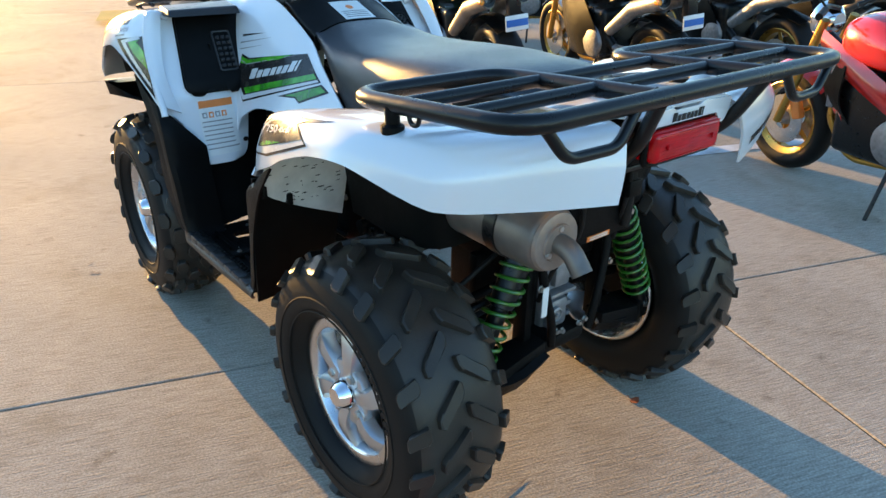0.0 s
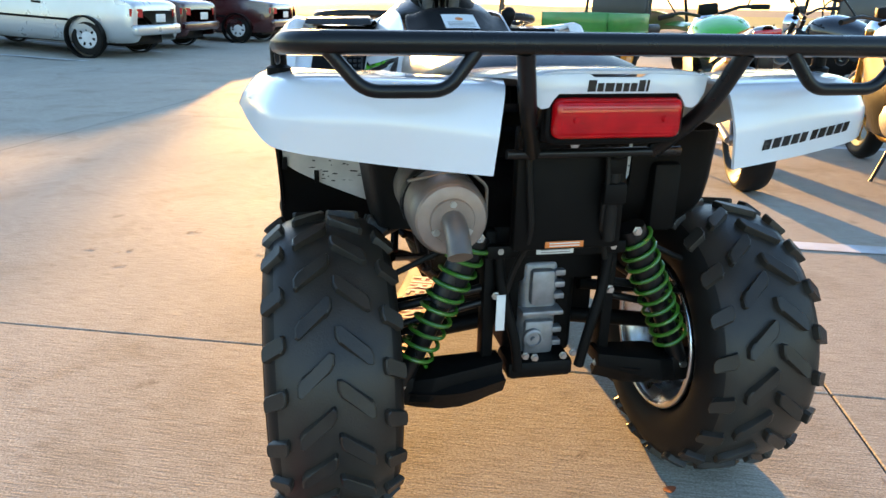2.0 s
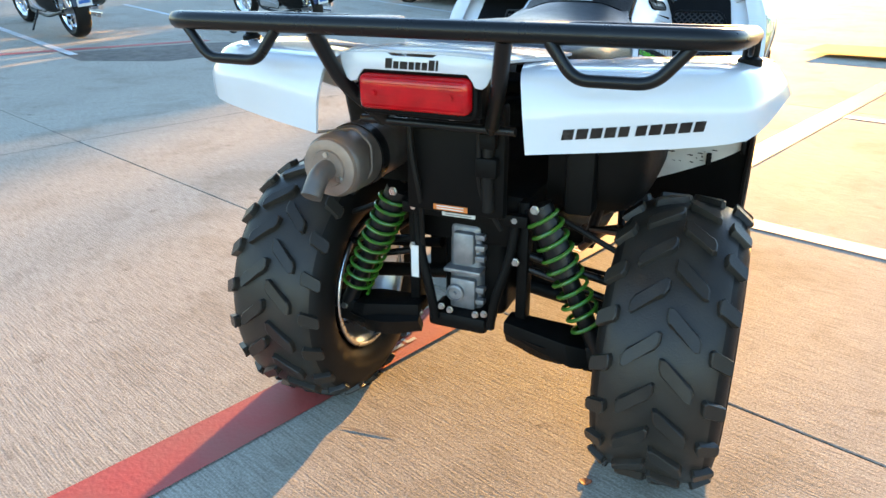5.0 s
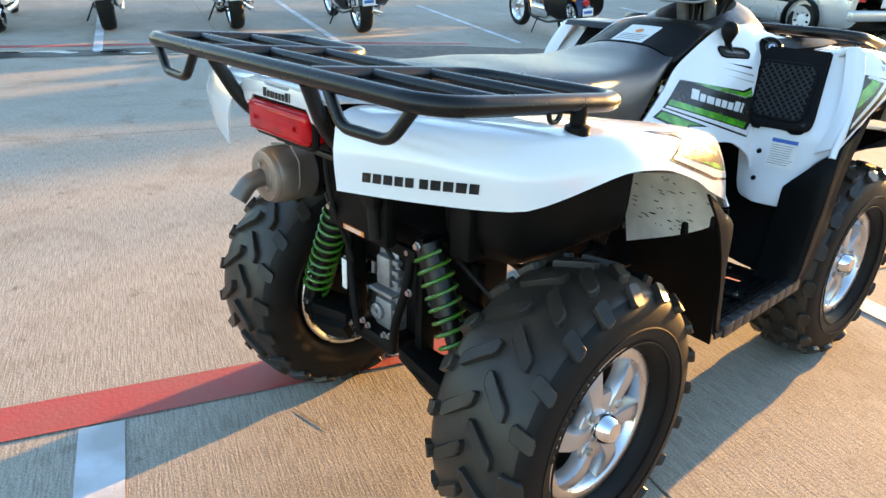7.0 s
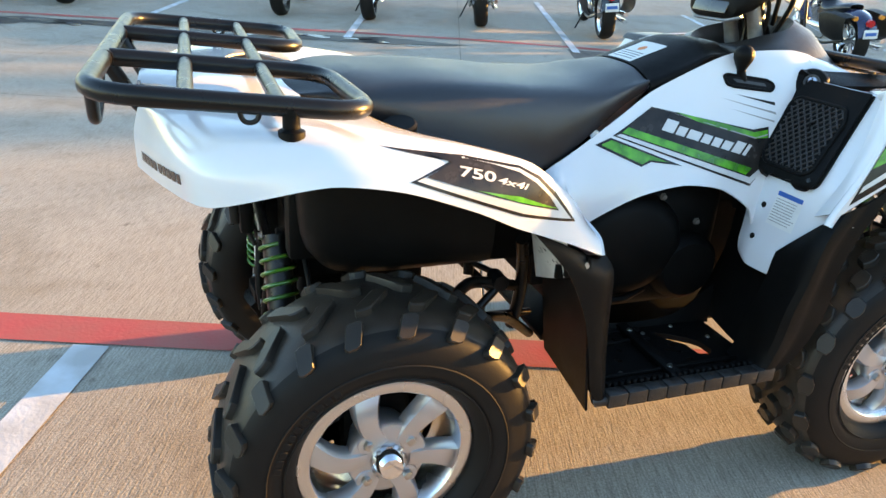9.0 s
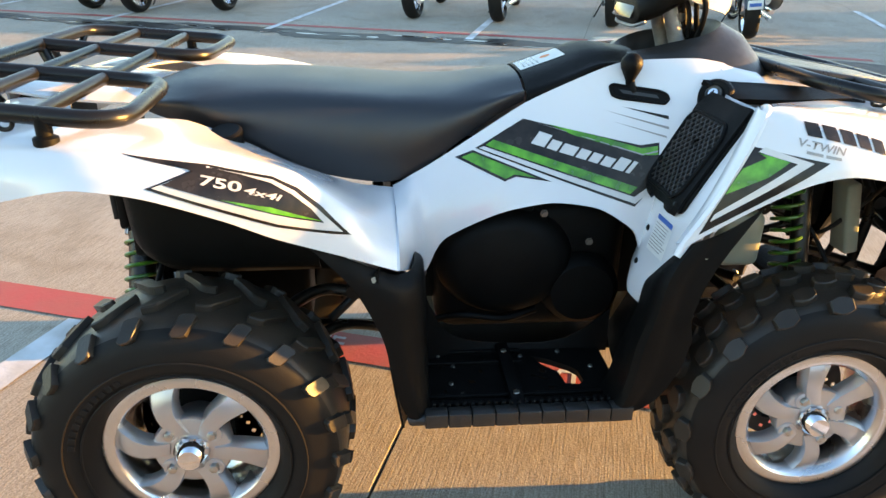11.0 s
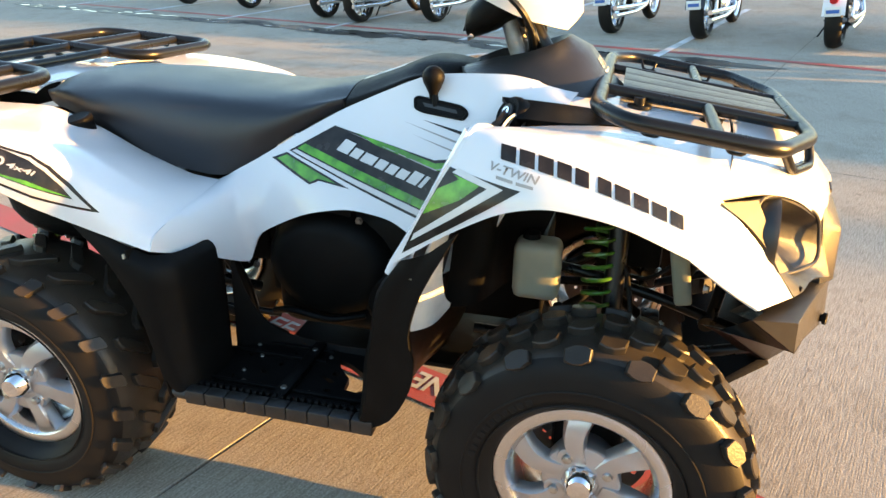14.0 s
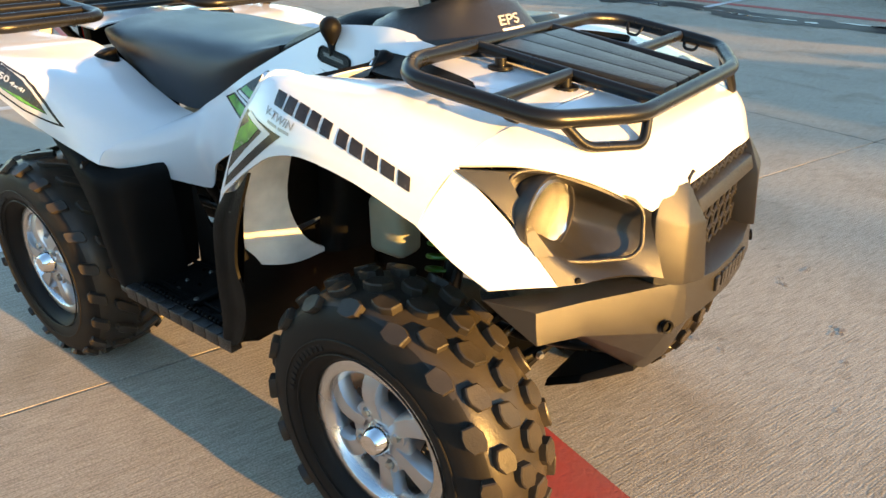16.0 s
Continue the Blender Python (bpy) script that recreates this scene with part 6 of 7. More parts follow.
def bike_wheel(w, cy, r, width, rim_mat, spokes=5, disc=True):
    h = width / 2
    part("tyre", moved(lathe([tuple(q) for q in catmull([(-h * .7, r - .09), (-h, r - .05), (-h * .7, r - .012), (0, r), (h * .7, r - .012), (h, r - .05), (h * .7, r - .09)], 3)] + [(-h * .7, r - .09)], 40), Matrix.Translation((0, cy, r))), RUBBER, w)
    part("rim", moved(lathe([(-h * .7, r - .088), (-h * .5, r - .11), (h * .5, r - .11), (h * .7, r - .088), (h * .75, r - .094), (h * .4, r - .125), (-h * .4, r - .125), (-h * .75, r - .094), (-h * .7, r - .088)], 40), Matrix.Translation((0, cy, r))), rim_mat, w)
    for k in range(spokes):
        a = 2 * math.pi * k / spokes
        d = Vector((0, math.cos(a), math.sin(a)))
        c = Vector((0, cy, r))
        part("spoke", tube([c + d * .03, c + d * (r - .115)], [.02, .011], seg=8), rim_mat, w)
    part("axle", moved(lathe([(-h - .02, 0), (-h - .02, .02), (-.03, .04), (.03, .04), (h + .02, .02), (h + .02, 0)], 20), Matrix.Translation((0, cy, r))), CAST, w)
    if disc:
        for s in (-1, 1):
            part("brake_disc", moved(lathe([(-.003, .06), (-.003, .145), (.003, .145), (.003, .06), (-.003, .06)], 32), Matrix.Translation((s * (h * .7 + .012), cy, r))), ZINC, w)


def body(stations, seg=4):
    """Lofted shell: each station is y, half width, bottom, top."""
    rows = []
    for y, w, z0, z1 in stations:
        m = (z0 + z1) / 2
        r = [(w * .55, y, z0), (w * .95, y, z0 + (m - z0) * .45), (w, y, m + (z1 - m) * .1), (w * .75, y, z1 - (z1 - m) * .25), (0.0001, y, z1)]
        rows.append(r + [(-a, b, c) for a, b, c in r[-2::-1]])
    return sheet(rows, seg, 3, .006)


def sport_bike(paint, rim_mat, label):
    m = thing("motorcycle", label, "motorcycle", "motorcycles beside the quad bike")
    B = 1.42
    for name, cy, wd in (("rear_wheel", 0, .18), ("front_wheel", B, .12)):
        w = new(name)
        w.parent = m
        bike_wheel(w, cy, .31, wd, rim_mat)
    for s in (-1, 1):
        part("fork", tube([(s * .1, B, .31), (s * .1, B - .24, .92)], .024), GOLD if rim_mat is GOLD else STEEL_BLACK, m)
        part("frame_beam", tube([(s * .10, B - .28, .84), (s * .15, B - .55, .72), (s * .13, .50, .48), (s * .09, .42, .38)], .034, bend=.1), STEEL_BLACK, m)
        if paint is PAINT["red"]:
            part("frame_cover", sheet([[(s * .12, B - .26, .88), (s * .17, B - .5, .80), (s * .17, .62, .66), (s * .14, .48, .56)], [(s * .145, B - .27, .82), (s * .195, B - .5, .73), (s * .19, .62, .58), (s * .15, .48, .48)], [(s * .12, B - .28, .77), (s * .165, B - .5, .66), (s * .165, .62, .52), (s * .13, .49, .44)]], 4, 4, .008), paint, m, "broad red frame cover")
            part("side_cowl", sheet([[(s * .135, B - .30, .80), (s * .155, B - .40, .78)], [(s * .15, B - .37, .58), (s * .18, B - .47, .56)], [(s * .135, B - .47, .40), (s * .16, B - .53, .38)]], 3, 3, .005), paint, m)
            part("caliper", moved(box(-.022, .022, -.03, .03, -.055, .055, .01, 2), Matrix.Translation((s * .075, B - .115, .40)) @ pose(0, 0, 0, -20, 0, 0)), ORANGE, m, "orange brake caliper")
        part("swing_arm", tube([(s * .11, 0, .31), (s * .10, .45, .40)], .024), CAST, m)
        part("handlebar", tube([(s * .06, B - .28, .98), (s * .2, B - .33, 1.02), (s * .34, B - .42, 1.0)], .012, bend=.05), STEEL_BLACK, m)
        part("grip", rod((s * .26, B - .375, 1.01), (s * .36, B - .44, 1.0), .018), RUBBER, m)
        part("mirror_stalk", tube([(s * .24, B - .36, 1.02), (s * .30, B - .30, 1.14)], .006), STEEL_BLACK, m)
        part("mirror", moved(lathe([(-.012, 0), (-.012, .03), (0, .05), (.006, .045), (.006, 0)], 16, "y"), Matrix.Translation((s * .33, B - .30, 1.17))), STEEL_BLACK, m)
        part("indicator", moved(lathe([(-.03, 0), (-.02, .016), (.02, .018), (.03, 0)], 12, "y"), Matrix.Translation((s * .17, -.18, .78))), AMBER, m)
        part("radiator_shroud", sheet([[(s * .13, B - .36, .78), (s * .2, B - .5, .74)], [(s * .15, B - .34, .60), (s * .21, B - .5, .56)], [(s * .12, B - .4, .46), (s * .17, B - .55, .44)]], 3, 3, .006), BLACK, m)
        part("tail_side", sheet([[(s * .12, .42, .80), (s * .11, .1, .88), (s * .05, -.22, .95)], [(s * .14, .42, .72), (s * .12, .1, .80), (s * .05, -.20, .90)]], 3, 4, .006), STEEL_BLACK, m)
        part("foot_peg", rod((s * .14, .38, .36), (s * .24, .40, .36), .01), STEEL_BLACK, m)
        part("muffler", tube([(s * .14, .42, .52), (s * .12, .15, .70), (s * .115, -.16, .78)], [.04, .052, .05], seg=16), CAST if rim_mat is GOLD else STEEL, m)
        part("muffler_mouth", moved(lathe([(0, .04), (-.012, .042), (-.012, .022), (.02, .02), (.02, 0)], 16, "y"), Matrix.Translation((s * .115, -.16, .78)) @ pose(0, 0, 0, -15, 0, 0)), STEEL_BLACK, m)
    part("tank", body([(.52, .10, .74, .84), (.62, .17, .72, .92), (.82, .2, .72, .985), (.98, .17, .76, .97), (1.06, .09, .80, .93)]), paint, m, "painted fuel tank")
    part("seat", body([(-.2, .06, .90, .935), (-.05, .12, .86, .91), (.15, .14, .80, .87), (.4, .14, .75, .82), (.56, .11, .74, .83)]), VINYL, m, "black vinyl seat")
    part("tail", body([(-.30, .03, .90, .95), (-.2, .08, .86, .945), (0, .10, .80, .90), (.3, .11, .74, .83)]), PAINT["black"], m)
    part("tail_light", box(-.07, .07, -.31, -.27, .895, .93, .01), TAIL_RED, m, "red tail light")
    part("plate_hanger", box(-.04, .04, -.30, -.24, .66, .86, .01), STEEL_BLACK, m)
    part("number_plate", box(-.075, .075, -.315, -.309, .61, .70, .002), PAPER, m, "white number plate with blue bars")
    part("plate_bar", box(-.07, .07, -.319, -.316, .635, .675, 0), BLUE, m)
    part("hugger", sheet([[(-.08, -.2, .58), (0, -.2, .60), (.08, -.2, .58)], [(-.08, .1, .64), (0, .1, .66), (.08, .1, .64)], [(-.08, .28, .56), (0, .28, .58), (.08, .28, .56)]], 3, 3, .004), BLACK, m)
    part("front_fender", sheet([[(-.07, B - .26, .52), (0, B - .26, .55), (.07, B - .26, .52)], [(-.07, B, .63), (0, B, .66), (.07, B, .63)], [(-.06, B + .2, .54), (0, B + .2, .57), (.06, B + .2, .54)]], 3, 3, .004), paint, m)
    part("engine", box(-.17, .17, .46, .98, .28, .66, .04, 3), STEEL_BLACK, m, "dark engine block")
    for s in (-1, 1):
        part("engine_cover", moved(lathe([(0, .12), (.03, .11), (.045, .08), (.045, 0)], 24), Matrix.Translation((s * .16, .60, .42)) @ Matrix.Diagonal((s, 1, 1, 1))), CAST, m)
    for k in range(4):
        part("header_pipe", tube([(-.12 + k * .08, .98, .58), (-.12 + k * .08, 1.05, .45), (-.1 + k * .06, .90, .24), (0.02 * k, .5, .25)], .02, bend=.08), GOLD, m)
    part("radiator", box(-.16, .16, 1.0, 1.04, .50, .80, .005), CAST, m)
    part("headlight", moved(lathe([(-.1, .04), (-.06, .08), (0, .095), (.012, .09), (.02, 0)], 24, "y"), Matrix.Translation((0, B - .14, .90))), CHROME, m, "round chrome headlight")
    part("instrument", box(-.07, .07, B - .26, B - .20, .98, 1.06, .015), BLACK, m)
    for s in (-1, 1) if paint is not PAINT["red"] else ():
        part("side_fairing", sheet([[(s * .17, B - .62, .80), (s * .2, B - .45, .76), (s * .13, B - .28, .72)], [(s * .2, B - .85, .60), (s * .22, B - .6, .52), (s * .15, B - .36, .48)], [(s * .16, .50, .42), (s * .18, .75, .30), (s * .12, 1.0, .30)]], 4, 4, .005), BLACK, m, "black side fairing")
    part("chain", box(-.105, -.09, 0, .48, .27, .42, .004), CAST, m)
    part("side_stand", tube([(-.12, .62, .30), (-.26, .60, .02), (-.29, .60, .006)], .011, bend=.02), STEEL_BLACK, m)
    return m


def cruiser(paint, label, bags=True, group="row of parked motorcycles"):
    m = thing("cruiser_motorcycle", label, "motorcycle", group)
    B = 1.66
    for name, cy, wd in (("rear_wheel", 0, .19), ("front_wheel", B, .14)):
        w = new(name)
        w.parent = m
        bike_wheel(w, cy, .325, wd, CHROME, 9, False)
    for s in (-1, 1):
        part("fork", tube([(s * .11, B, .325), (s * .11, B - .40, 1.0)], .027), CHROME, m)
        part("handlebar", tube([(s * .05, B - .42, 1.03), (s * .2, B - .50, 1.12), (s * .42, B - .72, 1.05)], .0125, bend=.08), CHROME, m)
        part("grip", rod((s * .36, B - .65, 1.075), (s * .44, B - .75, 1.045), .019), RUBBER, m)
        part("mirror", moved(lathe([(-.01, 0), (-.01, .045), (.006, .055), (.01, .03), (.01, 0)], 18, "y"), Matrix.Translation((s * .36, B - .55, 1.24))), STEEL_BLACK, m)
        part("mirror_stalk", rod((s * .34, B - .62, 1.08), (s * .36, B - .55, 1.24), .006), CHROME, m)
        part("frame_tube", tube([(s * .08, B - .36, .92), (s * .14, 1.05, .25), (s * .14, .5, .22), (s * .12, 0, .33)], .02, bend=.12), STEEL_BLACK, m)
        part("exhaust", tube([(.15, 1.0, .50), (.20, .9, .3), (.20, .4, .24 + .04 * (s + 1)), (.2, -.38, .27 + .05 * (s + 1))], .032, bend=.1, seg=14), CHROME, m)
        part("indicator", moved(lathe([(-.03, 0), (-.025, .03), (.02, .032), (.03, 0)], 14, "y"), Matrix.Translation((s * .17, -.30, .66))), AMBER, m)
        part("shock", rod((s * .16, .05, .36), (s * .15, .16, .66), .02), CHROME, m)
        if bags:
            bag = sheet([[(s * .17, .34, .66), (s * .17, .05, .70), (s * .17, -.34, .68)], [(s * .31, .33, .66), (s * .32, .05, .69), (s * .31, -.34, .67)], [(s * .32, .31, .5), (s * .33, .03, .48), (s * .32, -.34, .50)], [(s * .27, .26, .38), (s * .27, 0, .35), (s * .27, -.30, .40)], [(s * .17, .26, .38), (s * .17, 0, .35), (s * .17, -.30, .40)]], 3, 3, .008)
            part("saddlebag", bag, BLACK, m, "black leather saddlebag")
    part("tank", body([(.72, .09, .76, .84), (.82, .16, .74, .90), (1.0, .19, .74, .95), (1.18, .15, .79, .96), (1.27, .07, .84, .93)]), paint, m, "painted teardrop tank")
    part("seat", body([(.02, .09, .72, .79), (.14, .15, .68, .80), (.32, .16, .66, .77), (.5, .18, .64, .73), (.66, .16, .64, .76), (.76, .09, .72, .80)]), VINYL, m, "black stitched seat")
    part("rear_fender", sheet([[(-.12, -.37, .42), (0, -.40, .44), (.12, -.37, .42)], [(-.12, -.27, .60), (0, -.29, .63), (.12, -.27, .60)], [(-.12, -.05, .69), (0, -.05, .73), (.12, -.05, .69)], [(-.12, .22, .66), (0, .22, .70), (.12, .22, .66)]], 4, 4, .006), paint, m)
    part("front_fender", sheet([[(-.09, B - .36, .42), (0, B - .37, .45), (.09, B - .36, .42)], [(-.09, B - .1, .65), (0, B - .1, .68), (.09, B - .1, .65)], [(-.08, B + .2, .58), (0, B + .2, .61), (.08, B + .2, .58)]], 4, 4, .006), paint, m)
    part("tail_light", moved(lathe([(-.03, 0), (-.03, .045), (.02, .05), (.03, 0)], 18, "y"), Matrix.Translation((0, -.37, .60))), TAIL_RED, m, "red tail light")
    part("number_plate", box(-.09, .09, -.43, -.424, .42, .53, .002), PAPER, m, "white number plate with blue bars")
    part("plate_bar", box(-.07, .07, -.434, -.431, .455, .495, 0), BLUE, m)
    part("engine_case", box(-.16, .16, .55, 1.05, .25, .48, .06, 3), CHROME, m)
    for a, y in ((-22, .68), (22, .92)):
        for k in range(6):
            part("cylinder_fin", moved(box(-.09, .09, -.085, .085, k * .032, k * .032 + .02, .004, 1), Matrix.Translation((0, y, .46)) @ pose(0, 0, 0, -a, 0, 0)), CAST, m)
        part("cylinder_head", moved(box(-.095, .095, -.09, .09, .19, .26, .02, 2), Matrix.Translation((0, y, .46)) @ pose(0, 0, 0, -a, 0, 0)), CHROME, m)
    part("air_cleaner", moved(lathe([(0, .09), (.05, .085), (.07, .06), (.07, 0)], 24), Matrix.Translation((.13, .80, .62))), CHROME, m)
    part("headlight", moved(lathe([(-.14, .02), (-.1, .07), (0, .095), (.014, .09), (.02, 0)], 24, "y"), Matrix.Translation((0, B - .26, .93))), CHROME, m, "chrome headlight")
    part("side_stand", tube([(-.14, .8, .28), (-.30, .76, .02), (-.34, .76, .006)], .012, bend=.02), STEEL_BLACK, m)
    return m


def set_down(ob, at, heading, lean=0.0, climb=0.0):
    """Stands a thing at a place, turned so that its front points along heading, nose up by climb."""
    a = math.degrees(math.atan2(-heading[0], heading[1]))
    ob.matrix_basis = pose(*at, climb, lean, a)


ALONG = (VX.x, VX.y)
AWAY = (-UX.x, -UX.y)
green_bike = sport_bike(PAINT["green"], STEEL_BLACK, "bright green sport motorcycle with black tail, parked on its stand")
set_down(green_bike, (2.12, 2.28, 0), ALONG, -7)
white_bike = sport_bike(PAINT["white"], GOLD, "white naked motorcycle with gold rims, parked on its stand")
set_down(white_bike, (3.1, 1.72, 0), ALONG, -7)
set_down(copy_thing(white_bike, Matrix()), (4.25, 1.45, 0), ALONG, -7)
dark_bike = sport_bike(PAINT["black"], STEEL_BLACK, "black motorcycle parked in the row")
set_down(dark_bike, (5.4, 1.2, 0), ALONG, -7)
set_down(copy_thing(dark_bike, Matrix()), (4.9, 3.9, 0), (-.5, .87), -7)
set_down(copy_thing(dark_bike, Matrix()), (6.5, 2.6, 0), (-.3, .95), -7)
red_bike = sport_bike(PAINT["red"], GOLD, "red sport motorcycle with gold rims, parked on its stand")
set_down(red_bike, (2.28, -.60, 0), ALONG, -7)
red_bike.matrix_basis = red_bike.matrix_basis @ Matrix.Scale(.9, 4)

left_cruiser = cruiser(PAINT["blue"], "dark blue cruiser motorcycle with black saddlebags, on its stand")
set_down(left_cruiser, lot(-8.3, 5.75), AWAY, -6, 3)
chrome_cruiser = cruiser(PAINT["black"], "black and chrome cruiser motorcycle seen from behind", False)
bag_cruiser = cruiser(PAINT["black"], "black cruiser motorcycle with saddlebags seen from behind")
white_cruiser = cruiser(PAINT["white"], "white and chrome cruiser motorcycle seen from behind", False)
far = [(chrome_cruiser, -7.2, -8.5), (bag_cruiser, -6.25, -8.3), (chrome_cruiser, -5.1, -8.85), (white_cruiser, -2.1, -8.95), (chrome_cruiser, -.85, -9.0), (white_cruiser, .75, -9.0), (bag_cruiser, 2.5, -8.8), (white_cruiser, -9.6, -8.9), (chrome_cruiser, -11.5, -8.9)]
used = set()
for proto, v, u in far:
    ob = proto if proto not in used else copy_thing(proto, Matrix())
    used.add(proto)
    set_down(ob, lot(u, v), AWAY, -6, 3.4)


# ---------- parked cars ----------
def car(name, paint, label, L=4.3, W=1.68, H=1.38, kind="car"):
    m = thing(name, label, "car")
    h = W / 2
    # lower shell: stations along the length, rear at y = 0
    shell = [(0.0, .78, .36, .78), (.08, .92, .26, .93), (.6, .98, .22, .98), (1.4, 1.0, .2, .94), (2.6, 1.0, .2, .93), (3.3, .99, .22, .90), (3.95, .94, .26, .80), (4.22, .82, .32, .66), (4.3, .66, .38, .56)]
    rows = []
    for y, w, z0, z1 in shell:
        r = [(h * w * .86, y, z0), (h * w * .98, y, z0 + .1), (h * w, y, z0 + (z1 - z0) * .5), (h * w * .97, y, z1 - .08), (h * w * .86, y, z1), (0.0001, y, z1 + .015)]
        rows.append(r + [(-a, b, c) for a, b, c in r[-2::-1]])
    part("body", sheet(rows, 4, 2, .02), paint, m, "painted car body")
    cab = [(.55, .72, .97, .99), (1.05, .70, .96, H - .05), (1.7, .68, .95, H), (2.3, .68, .94, H - .02), (3.15, .74, .90, .93)]
    rows = []
    for y, w, z0, z1 in cab:
        wt = w - (z1 - z0) * .32
        r = [(h * w * 1.22, y, z0 - .02), (h * (w * .6 + wt * .6), y, (z0 + z1) / 2), (h * wt * 1.1, y, z1 - .03), (h * wt * .8, y, z1), (0.0001, y, z1 + .01)]
        rows.append(r + [(-a, b, c) for a, b, c in r[-2::-1]])
    part("cabin", sheet(rows, 4, 2, .015), paint, m)
    for s in (-1, 1):
        part("side_window", sheet([[(s * h * .885, 1.15, 1.0), (s * h * .9, 1.7, .98), (s * h * .885, 2.75, .97)], [(s * h * .72, 1.25, H - .12), (s * h * .72, 1.7, H - .09), (s * h * .74, 2.2, H - .11)]], 2, 3, .01, flip=s < 0), GLASS_DARK, m)
        part("pillar", box(s * h * .82 - .03, s * h * .82 + .035, 1.72, 1.80, .98, H - .08, .01), paint, m)
        for y in (.9 + 0.75, 2.55):
            part("door_handle", box(s * h * 1.0 - .012, s * h * 1.0 + .018, y, y + .16, .80, .835, .008), BLACK, m)
        part("side_strip", box(s * h - .01, s * h + .012, 1.15, 3.0, .55, .59, .004), BLACK, m)
        part("tail_lamp", sheet([[(s * h * .60, -.012, .82), (s * h * .93, .06, .82)], [(s * h * .60, -.012, .68), (s * h * .93, .06, .70)]], 2, 3, .012, flip=s > 0), TAIL_RED, m)
        part("head_lamp", sheet([[(s * h * .4, 4.27, .64), (s * h * .86, 4.12, .68)], [(s * h * .4, 4.29, .54), (s * h * .86, 4.16, .56)]], 2, 3, .012, flip=s < 0), CHROME, m)
        part("mirror", box(s * (h + .06) - .07, s * (h + .06) + .07, 2.75, 2.83, .95, 1.05, .02), paint, m)
        for y in (.85, 3.45):
            w = new("wheel")
            w.parent = m
            R = .305
            part("tyre", moved(lathe([(-.09, .19), (-.095, .24), (-.08, .295), (-.05, R), (.05, R), (.08, .295), (.095, .24), (.09, .19), (-.09, .19)], 36), Matrix.Translation((s * (h - .10), y, R))), RUBBER, w)
            part("hub_cap", moved(lathe([(.0, .19), (.075, .19), (.085, .17), (.075, .12), (.095, .06), (.10, 0)], 28), Matrix.Translation((s * (h - .10), y, R)) @ Matrix.Diagonal((s, 1, 1, 1))), DECAL_SILVER, w)
            for k in range(7):
                a = 2 * math.pi * k / 7
                part("cap_slot", moved(box(.072, .09, -.018, .018, .10, .155, .006, 1), Matrix.Translation((s * (h - .10), y, R)) @ Matrix.Diagonal((s, 1, 1, 1)) @ Matrix.Rotation(a, 4, "X")), BLACK, w)
            part("arch", moved(lathe([(-.1, .33), (-.1, .36), (.012, .36), (.012, .33), (-.1, .33)], 36), Matrix.Translation((s * h * .985, y, R))), BLACK, m)
    part("rear_window", sheet([[(-h * .62, .62, 1.005), (0, .60, 1.01), (h * .62, .62, 1.005)], [(-h * .52, 1.0, H - .10), (0, .98, H - .09), (h * .52, 1.0, H - .10)]], 2, 3, .012), GLASS_DARK, m)
    part("windscreen", sheet([[(-h * .68, 3.1, .955), (0, 3.16, .96), (h * .68, 3.1, .955)], [(-h * .56, 2.36, H - .05), (0, 2.38, H - .04), (h * .56, 2.36, H - .05)]], 2, 3, .012, flip=True), GLASS_DARK, m)
    part("bumper", box(-h * .9, h * .9, -.06, .08, .38, .56, .05, 3), paint, m)
    part("bumper", box(-h * .78, h * .78, 4.2, 4.36, .30, .50, .05, 3), BLACK, m)
    part("number_plate", box(-.16, .16, -.072, -.062, .60, .74, .002), PAPER, m)
    part("underbody", box(-h * .8, h * .8, .3, 4.0, .18, .34, .02), BLACK, m)
    return m


sedan = car("sedan", CAR_SILVER, "silver four-door sedan parked across the lot")
set_down(sedan, lot(-7.0, 10.9), AWAY, 0, 3.2)
wine_car = car("hatchback", PAINT["wine"], "dark red car parked beyond the sedan", H=1.45)
set_down(wine_car, lot(-7.3, 13.2), AWAY, 0, 3.2)
set_down(copy_thing(wine_car, Matrix()), lot(-6.6, 16.2), AWAY, 0, 2)
dark_car = car("dark_car", PAINT["black"], "black car parked in the row", H=1.6)
set_down(dark_car, lot(-12.6, 14.8), AWAY, 0, 0)
set_down(copy_thing(dark_car, Matrix()), (11.5, 11.0, 0), (.6, -.8))
set_down(copy_thing(dark_car, Matrix()), (-.8, 20.4, 0), AWAY)


